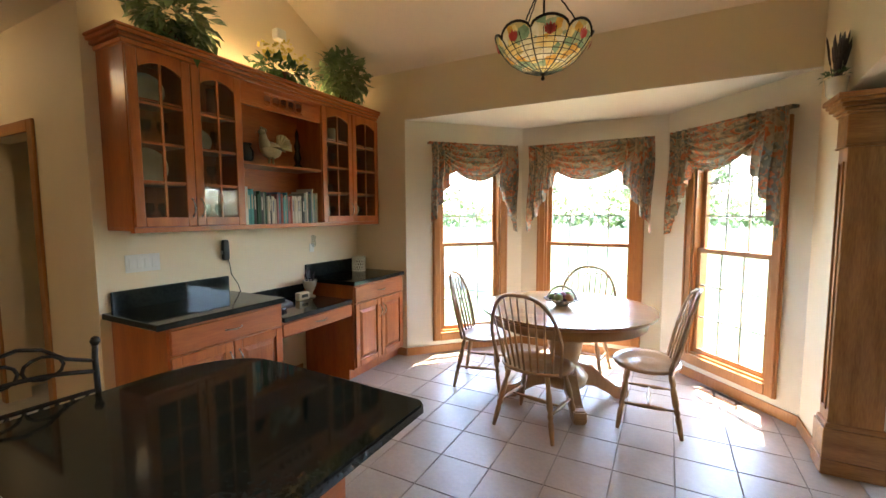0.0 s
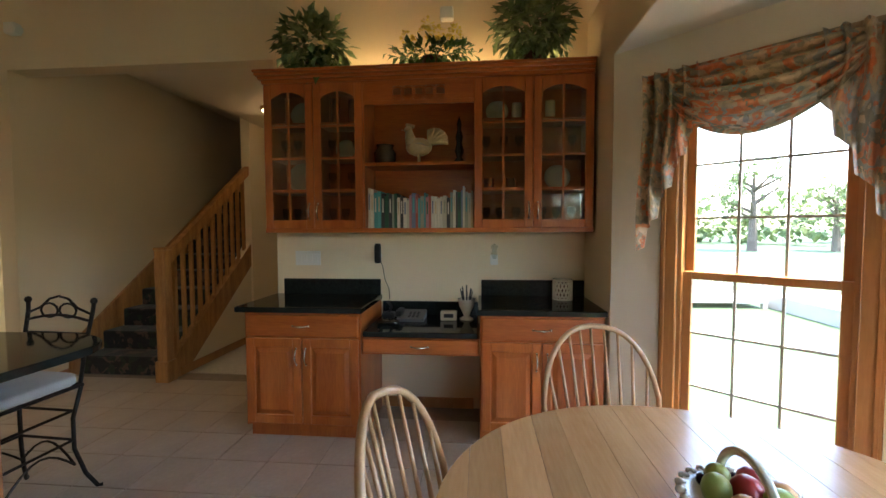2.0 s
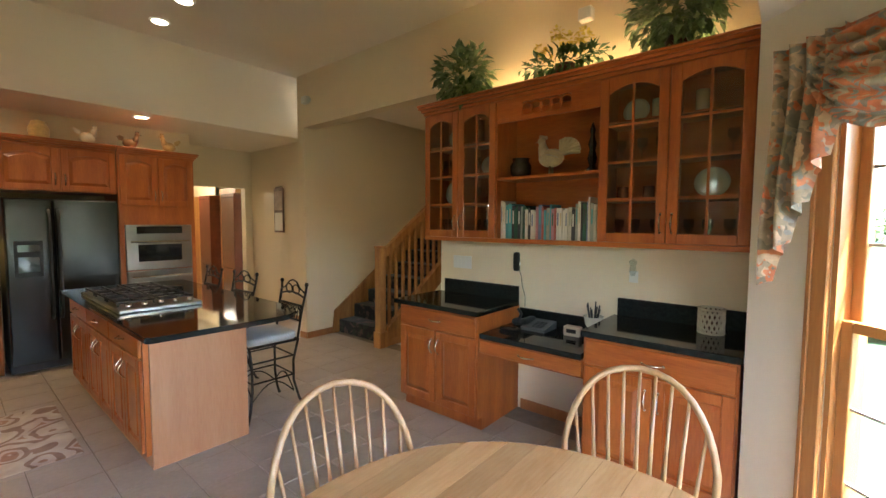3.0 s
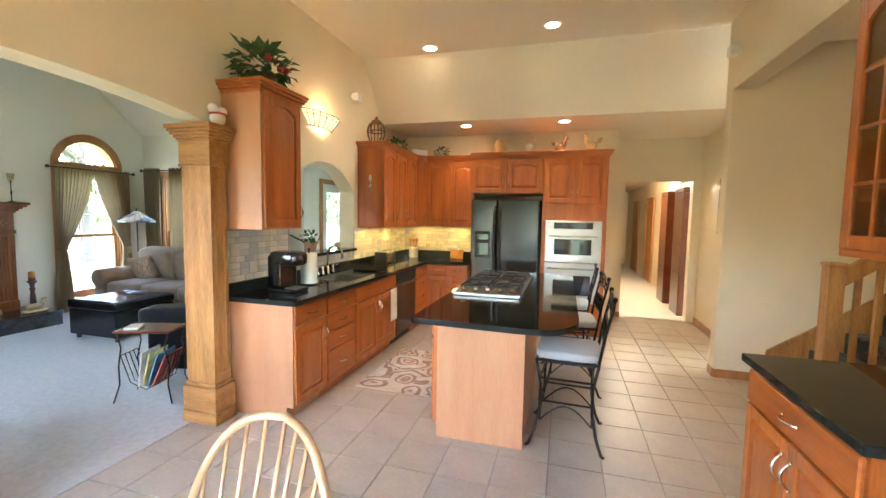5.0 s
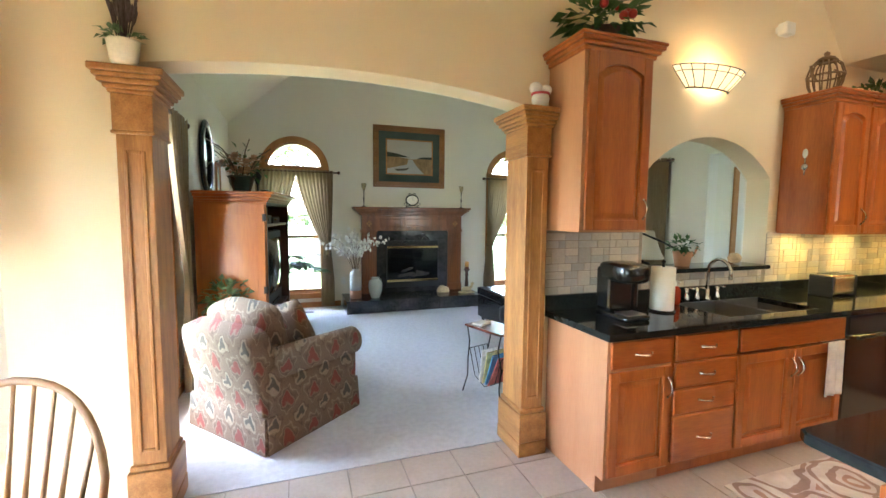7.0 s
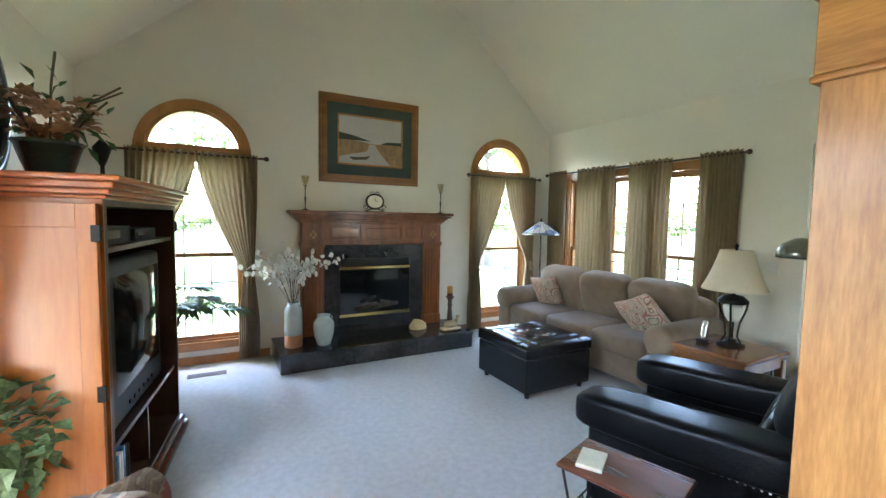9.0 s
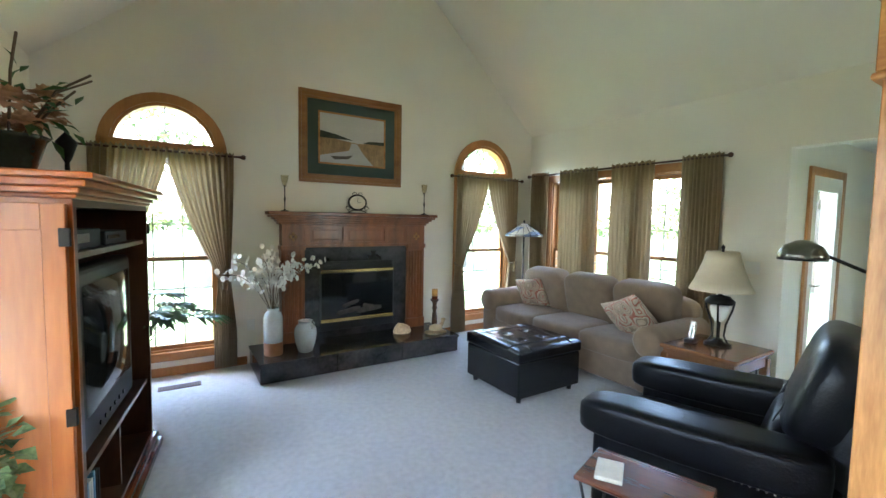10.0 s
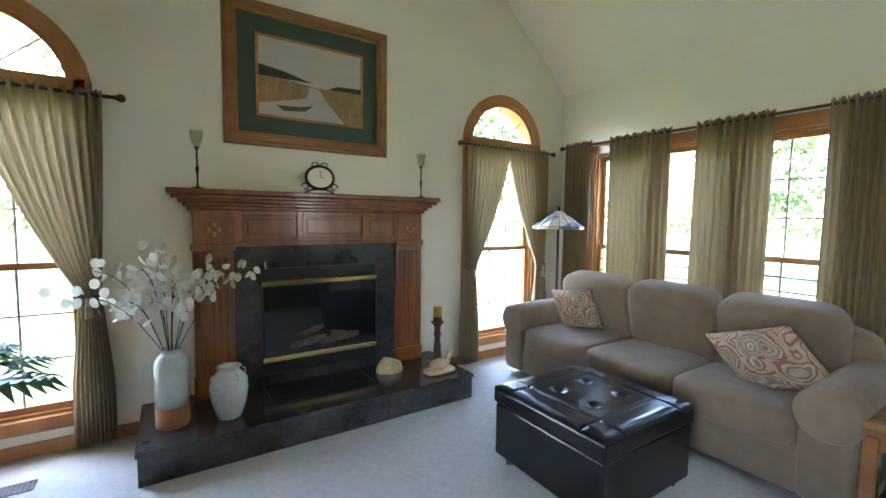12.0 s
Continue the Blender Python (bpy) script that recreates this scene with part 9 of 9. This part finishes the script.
DZ = {0: 0.021, 1: 0.2925, 2: 0.5425, 3: 0.7925}
for dx, tier in ((0.08, 0), (0.17, 0), (0.26, 0), (0.45, 0), (0.55, 0), (0.65, 0), (0.08, 2), (0.18, 2), (0.28, 2), (1.62, 0), (1.72, 0), (1.84, 0), (2.03, 0), (2.13, 0), (2.24, 0), (1.62, 2), (1.75, 2), (1.86, 2), (2.24, 2), (0.45, 2), (0.64, 2), (0.45, 1), (0.6, 1)):
    goblet(mU @ pose(dx, 0.16, DZ[tier]), "stemmed clear glass in the glazed hutch")
for dx, tier, s in ((0.2, 1, 1.05), (0.55, 2, 0.7), (2.14, 1, 0.85), (1.7, 3, 0.75), (0.22, 3, 0.9)):
    plate_up(mU @ pose(dx, 0.2, DZ[tier] + 0.11 * s, 78), s, "cream china plate standing in the glazed hutch")
COPPER = mat("copper_rose", (0.62, 0.3, 0.2), 0.25, 0.7, var=0.1)
for dx, tier, mt, hh in ((0.48, 3, COPPER, 0.2), (0.62, 3, COPPER, 0.19), (1.64, 1, COPPER, 0.09), (1.8, 1, COPPER, 0.09), (2.08, 3, CERAMIC, 0.14), (1.84, 3, CERAMIC, 0.13)):
    bm = B()
    lathe(bm, [(0.032, 0), (0.036, 0.01), (0.036, hh), (0.033, hh), (0.03, 0.02), (0.0, 0.02)], 14)
    solo("tumbler", bm, mt, "slim copper rose tumbler in the glazed hutch" if mt is COPPER else "cream china cup in the glazed hutch", "cup", "", "china in the hutch", mU @ pose(dx, 0.15, DZ[tier]), True)
# desk things
def on_desk(x, y, z=0.7575):
    return mH @ pose(x, y, z)
tel = thing("desk_telephone", on_desk(2.74, 0.3), "black and grey desk telephone with answering machine", "telephone")
bm = B()
prism(bm, [(0.0, 0.0), (0.2, 0.0), (0.2, 0.055), (0.0, 0.02)], "x", -0.1, 0.1)
part("body", bm, mat("charcoal_plastic", (0.09, 0.09, 0.09), 0.4), tel)
bm = B()
for i in range(3):
    for j in range(4):
        box(bm, -0.02 + i * 0.03, 0.0 + i * 0.03, 0.03 + j * 0.03, 0.048 + j * 0.03, 0.028 + j * 0.0052, 0.034 + j * 0.0052)
part("keypad", bm, BLACKMATT, tel)
bm = B()
puff(bm, -0.115, -0.065, 0.0, 0.2, 0.03, 0.075, 0.5, 16)
part("handset", bm, BLACKMATT, tel, smooth=True)
cl = thing("desk_clock", on_desk(3.02, 0.35), "small cream and black desk clock", "clock")
bm = B()
box(bm, -0.06, 0.06, 0, 0.06, 0, 0.07, 0.006)
part("case", bm, CERAMIC, cl)
bm = B()
box(bm, -0.035, 0.035, -0.003, -0.0005, 0.025, 0.052)
part("display", bm, BLACKMATT, cl)
pc = thing("pencil_urn", on_desk(3.15, 0.42), "white footed urn filled with dark pens", "pen holder")
bm = B()
lathe(bm, [(0.05, 0), (0.05, 0.01), (0.02, 0.025), (0.03, 0.05), (0.055, 0.1), (0.065, 0.15), (0.07, 0.155), (0.055, 0.15), (0.0, 0.1)], 18)
part("urn", bm, CERAMIC, pc, smooth=True)
for k in range(8):
    bm = B()
    a = k * 0.8
    rod(bm, (0.02 * math.cos(a), 0.02 * math.sin(a), 0.1), (0.045 * math.cos(a), 0.045 * math.sin(a), 0.21 + 0.02 * (k % 3)), 0.005, seg=6)
    part("pen", bm, BLACKMATT, pc)
bm = B()
puff(bm, -0.05, 0.05, -0.04, 0.04, 0, 0.05, 0.5, 14)
tube(bm, [(0, 0, 0.04), (0.02, 0, 0.09), (-0.01, 0, 0.13)], 0.012, 6)
solo("desk_charger", bm, BLACKMATT, "black phone charger on the desk", "charger", m=on_desk(2.56, 0.42), smooth=True)
bm = B()
puff(bm, -0.08, 0.08, -0.05, 0.05, 0, 0.03, 0.5, 14)
solo("tape_dispenser", bm, BLACKGLOSS, "low black tape dispenser on the desk", "dispenser", m=on_desk(2.6, 0.22), smooth=True)
lt = thing("lattice_jar", mH @ pose(3.85, 0.42, 0.9145), "cream pierced lattice candle jar on the counter", "jar")
bm = B()
for k in range(16):
    a = 2 * math.pi * k / 16
    for s in (-1, 1):
        tube(bm, [(0.065 * math.cos(a + s * t * 0.8), 0.065 * math.sin(a + s * t * 0.8), 0.01 + 0.13 * t) for t in (0, 0.25, 0.5, 0.75, 1)], 0.007, 5)
for z in (0.006, 0.145):
    tube(bm, [(0.066 * math.cos(2 * math.pi * i / 24), 0.066 * math.sin(2 * math.pi * i / 24), z) for i in range(24)], 0.008, 6, True)
part("lattice", bm, CERAMIC, lt, smooth=True)
bm = B()
lathe(bm, [(0.0, 0.002), (0.055, 0.002), (0.055, 0.12), (0.0, 0.12)], 18)
part("liner", bm, DARKWOOD, lt)
wp = thing("wall_phone", pose(XH + 0.001, 2.44, 1.24, 0, 0, 90), "slim black cordless phone in a wall cradle with a cord", "telephone")
bm = B()
puff(bm, -0.025, 0.025, -0.04, 0.0, -0.08, 0.08, 0.35, 16)
part("handset", bm, BLACKMATT, wp, smooth=True)
bm = B()
box(bm, -0.03, 0.03, -0.02, 0, -0.03, -0.005, 0.003)
part("cradle", bm, WHITE, wp)
bm = B()
tube(bm, [(0.02, -0.01, -0.06), (0.04, -0.01, -0.12), (0.05, -0.01, -0.2), (0.09, -0.03, -0.28), (0.1, -0.05, -0.36)], 0.003, 5)
part("cord", bm, BLACKMATT, wp)
nl = thing("plug_night_light", pose(XH + 0.001, 3.36, 1.2, 0, 0, 90), "clear glass plug-in night light on a white outlet", "night light")
bm = B()
box(bm, -0.03, 0.03, -0.006, 0, -0.05, 0.03, 0.002)
part("outlet", bm, WHITE, nl)
bm = B()
lathe(bm, [(0.012, 0.0), (0.025, 0.03), (0.018, 0.07), (0.028, 0.1), (0.0, 0.12)], 12, (0, -0.03, 0.0))
part("shade", bm, GLASSWARE, nl, smooth=True)
# wall plaque in the passage
pq = thing("wall_plaque", pose(-3.598, -2.25, 1.75, 0, 0, 90), "tall framed notice with a pale sheet on the passage wall", "framed notice")
bm = B()
prism(bm, [(-0.14, -0.36), (0.14, -0.36), (0.14, 0.34), (0.08, 0.38), (-0.08, 0.38), (-0.14, 0.34)], "y", -0.02, 0.0)
part("frame", bm, DARKWOOD, pq)
bm = B()
box(bm, -0.115, 0.115, -0.024, -0.0205, -0.33, -0.04)
part("pale_sheet", bm, WHITE, pq)
bm = B()
box(bm, -0.115, 0.115, -0.024, -0.0205, 0.0, 0.31)
part("upper_picture", bm, mat("faded_print", (0.42, 0.3, 0.22), 0.7, var=0.3, scale=14), pq)
# dining room pieces glimpsed through the doorway and the hall opening
cb = thing("china_cabinet", pose(-3.8, -3.7, 0, 0, 0, 90), "dark mahogany glass-fronted cabinet by the far hall", "cabinet", "dark cabinets")
bm = B()
box(bm, -0.42, 0.1, -0.35, 0.0, 0.0, 0.7, 0.01)
box(bm, -0.42, 0.1, -0.35, -0.33, 0.7, 2.0)
box(bm, -0.42, -0.38, -0.33, 0.0, 0.7, 2.0)
box(bm, 0.06, 0.1, -0.33, 0.0, 0.7, 2.0)
box(bm, -0.44, 0.12, -0.35, 0.02, 2.0, 2.08, 0.01)
part("body", bm, MAHOG, cb)
bm = B()
box(bm, -0.38, 0.06, -0.02, -0.01, 0.72, 1.98)
part("pane", bm, CABGLASS, cb)
copy_thing(cb, pose(-3.8, -4.75, 0, 0, 0, 90))

# ---- outside ----
def tree(m, h, r, label, seed, n=2600):
    """A trunk with limbs and a loose crown of leaf clumps."""
    t = thing("tree", m, label, "tree", "trees outside")
    rr = random.Random(seed)
    bm = B()
    tube(bm, [(0, 0, -0.6), (0.05, 0, h * 0.2), (-0.05, 0.05, h * 0.45), (0, 0, h * 0.8)], [r * 0.12, r * 0.09, r * 0.06, r * 0.02], 8)
    for k in range(9):
        a, z = rr.uniform(0, 6.28), h * rr.uniform(0.3, 0.65)
        l = r * rr.uniform(0.5, 0.9)
        tube(bm, [(0, 0, z), (l * 0.5 * math.cos(a), l * 0.5 * math.sin(a), z + h * 0.1), (l * math.cos(a), l * math.sin(a), z + h * 0.18)], [r * 0.04, r * 0.025, r * 0.01], 5)
    part("trunk", bm, BARK, t)
    bm = B()
    for k in range(26):
        a, q = rr.uniform(0, 6.28), r * math.sqrt(rr.random()) * 0.85
        z = h * rr.uniform(0.35, 0.95)
        s = 1 - abs(z / h - 0.55)
        foliage(bm, (q * s * math.cos(a), q * s * math.sin(a), z), r * 0.3, r * 0.3, h * 0.09, n // 26, r * 0.075, seed * 100 + k, 0.7)
    part("crown", bm, TREELEAF, t)
    return t


BARK = mat("bark", (0.1, 0.075, 0.055), 0.95, var=0.3, scale=14, bump=0.4)
TREELEAF = mat("tree_leaf", (0.12, 0.16, 0.06), 0.6, scale=1.2, fine=9, bump=0.1, other=(0.08, 0.12, 0.04))
thin(TREELEAF, 0.35)
t0 = tree(pose(-34, 24, -0.3), 7.5, 3.2, "broad leafy green tree on the lawn", 1)
copy_thing(t0, pose(-22, 40, -0.3, 0, 0, 70))
copy_thing(t0, pose(14, 2.0, -0.3, 0, 0, 140))
copy_thing(t0, pose(15, -7, -0.3, 0, 0, 20))
copy_thing(t0, pose(5.5, -13, -0.3, 0, 0, 200))
t1 = tree(pose(2, 34, -0.3), 5.5, 2.8, "rounded leafy tree beyond the lawn", 2)
for x, y, a in ((-12, 46, 30), (12, 44, 100), (-34, 30, 160), (-3, 52, 220), (19, 8, 60), (22, -2, 10), (9, -15, 250), (-16, 24, 300)):
    copy_thing(t1, pose(x, y, -0.3, 0, 0, a))
sh = thing("shrub", pose(-6.2, 10.2, -0.3), "rounded green shrub by the deck", "shrub")
bm = B()
foliage(bm, (0, 0, 0.7), 0.8, 0.8, 0.75, 500, 0.14, 77, 0.6)
part("leaves", bm, TREELEAF, sh)
bm = B()
r = random.Random(2)
for k in range(420):
    a = 2 * math.pi * k / 420
    q = 62 + r.uniform(-6, 10)
    hh = r.uniform(2.5, 6.5)
    foliage(bm, (q * math.cos(a), q * math.sin(a), hh * 0.45), 3.4, 3.4, hh * 0.5, 60, 0.9, k, 0.8)
ob = solo("far_woods", bm, TREELEAF, "distant green tree line round the fields", "woods", "stuff")
# deck with balustrade outside the bay
DECK = mat("weathered_deck", (0.42, 0.37, 0.32), 0.85, var=0.15, scale=5, fine=60, bump=0.2)
dk2 = thing("deck", pose(-18.05, 1.2, 0, 0, 0, -90), "weathered grey timber deck with balustrade", "deck")
for k in range(12):
    bm = B()
    y = 6.9 + k * 0.15
    box(bm, -8.2, -3.4, y, y + 0.14, -0.2, -0.16)
    part("deck_board", bm, DECK, dk2)
for z in (0.75, 0.02):
    bm = B()
    box(bm, -8.2, -3.4, 8.62, 8.7, z, z + 0.06)
    part("rail", bm, DECK, dk2)
for k in range(40):
    bm = B()
    x = -8.15 + k * 0.12
    box(bm, x, x + 0.04, 8.64, 8.68, 0.08, 0.75)
    part("baluster", bm, DECK, dk2)
for x in (-8.2, -5.8, -3.45):
    bm = B()
    box(bm, x, x + 0.1, 8.61, 8.71, -0.5, 0.95)
    part("post", bm, DECK, dk2)
# porch roof and brick pier glimpsed behind the sofa windows
BRICKM = mat("red_brown_brick", (0.3, 0.16, 0.11), 0.9, var=0.2, scale=6, bump=0.2, each=0.15)
pr = thing("brick_wing", pose(0, 0, 0), "brick wing of the house with a low roof", "house wing")
bm = B()
box(bm, 0.6, 2.6, -9.5, -5.4, -0.4, 2.7)
part("wall", bm, BRICKM, pr)
bm = B()
prism(bm, [(0.1, 2.7), (3.1, 2.7), (1.6, 3.9)], "y", -9.8, -5.3)
part("roof", bm, DARKWOOD, pr)

# ---- backsplash stones ----
STONE = [mat("tumbled_stone", c, 0.7, var=0.15, scale=12, fine=90, bump=0.2, each=0.12) for c in ((0.52, 0.44, 0.34), (0.42, 0.38, 0.33), (0.56, 0.48, 0.38))]
bsp = thing("backsplash", pose(0, 0, 0), "tumbled stone mosaic backsplash in mixed beige and grey", "backsplash", kind="structure")
r = random.Random(23)
stones = {}
for w, h in ((0.1, 0.05), (0.05, 0.05), (0.1, 0.1), (0.15, 0.05)):
    for k, mt in enumerate(STONE):
        bm = B()
        box(bm, 0.002, w - 0.002, -0.009, -0.003, 0.002, h - 0.002, 0.0015)
        me = mesh_of(bm)
        me.materials.append(mt)
        stones[w, h, k] = me


def lay(m, length, z0, z1):
    """Random courses of mixed stones along local x."""
    z = z0
    while z < z1 - 0.02:
        big = r.random() < 0.35 and z + 0.1 <= z1 + 0.001
        x = 0.0
        while x < length - 0.03:
            w = r.choice((0.1, 0.05, 0.1, 0.15))
            if x + w > length:
                w = 0.05 if length - x >= 0.05 else 0
                if not w:
                    break
            if big and w == 0.1 and r.random() < 0.6:
                rowsz = ((0.1, 0.0),)
            else:
                rowsz = ((0.05, 0.0), (0.05, 0.05)) if big else ((0.05, 0.0),)
            for hh, dz in rowsz:
                key = (w, hh, r.randrange(3))
                ob = new("stone", stones[key])
                ob.parent = bsp
                ob.matrix_basis = m @ pose(x, 0, z + dz)
            x += w
        z += 0.1 if big else 0.05


bm = B()
box(bm, XA - 0.003, XA, 0.58, 1.36, 1.01, 1.43)
box(bm, XA - 0.003, XA, -2.39, -0.66, 1.01, 1.4)
box(bm, XA - 0.003, XA, -0.66, 0.58, 1.01, 1.12)
box(bm, -0.38, XA - 0.003, -2.4, -2.397, 1.01, 1.4)
part("mortar", bm, GROUT, bsp)
lay(pose(XA, 1.36, 0, 0, 0, -90), 0.78, 1.012, 1.43)
lay(pose(XA, 0.58, 0, 0, 0, -90), 1.24, 1.012, 1.115)
lay(pose(XA, -0.66, 0, 0, 0, -90), 1.72, 1.012, 1.4)
lay(pose(XA - 0.01, -2.4, 0, 0, 0, 180), 1.16, 1.012, 1.4)

# ---- floor tiles ----
bm = B()
box(bm, 0.003, TL - 0.003, 0.003, TL - 0.003, -0.009, 0.0, 0.002)
tile_mesh = mesh_of(bm)
tile_mesh.materials.append(TILE)
X0, Y0 = -1.28 - TL * 8, 1.94 - TL * 16
rest = B()


def inside(x, y):
    if y <= YB:
        return -3.7 <= x <= 0.95
    k = (y - YB) / 1.0
    return y < 5.05 and -2.48 + 0.93 * k <= x <= 0.8 - 0.89 * k


count = 0
for i in range(15):
    for j in range(28):
        x, y = X0 + i * TL, Y0 + j * TL
        xc, yc = x + TL / 2, y + TL / 2
        if not (-3.75 < x and x < 0.94 and y + TL > -3.2):
            continue
        if yc > YB:
            pts = [(x + 0.003, y + 0.003), (x + TL - 0.003, y + 0.003), (x + TL - 0.003, y + TL - 0.003), (x + 0.003, y + TL - 0.003)]
            if not any(inside(*p) for p in pts):
                continue
        if x < XH and 1.6 < yc:
            continue
        if x + TL > 0.95 or y < -2.2 or x < -3.3:
            box(rest, x + 0.003, min(x + TL - 0.003, 0.938), y + 0.003, y + TL - 0.003, -0.009, 0.0)
            continue
        ob = new("tile", tile_mesh)
        ob.parent = FLOOR
        ob.matrix_basis = pose(x, y, 0)
        count += 1
part("outer_tiles", rest, TILE, FLOOR)
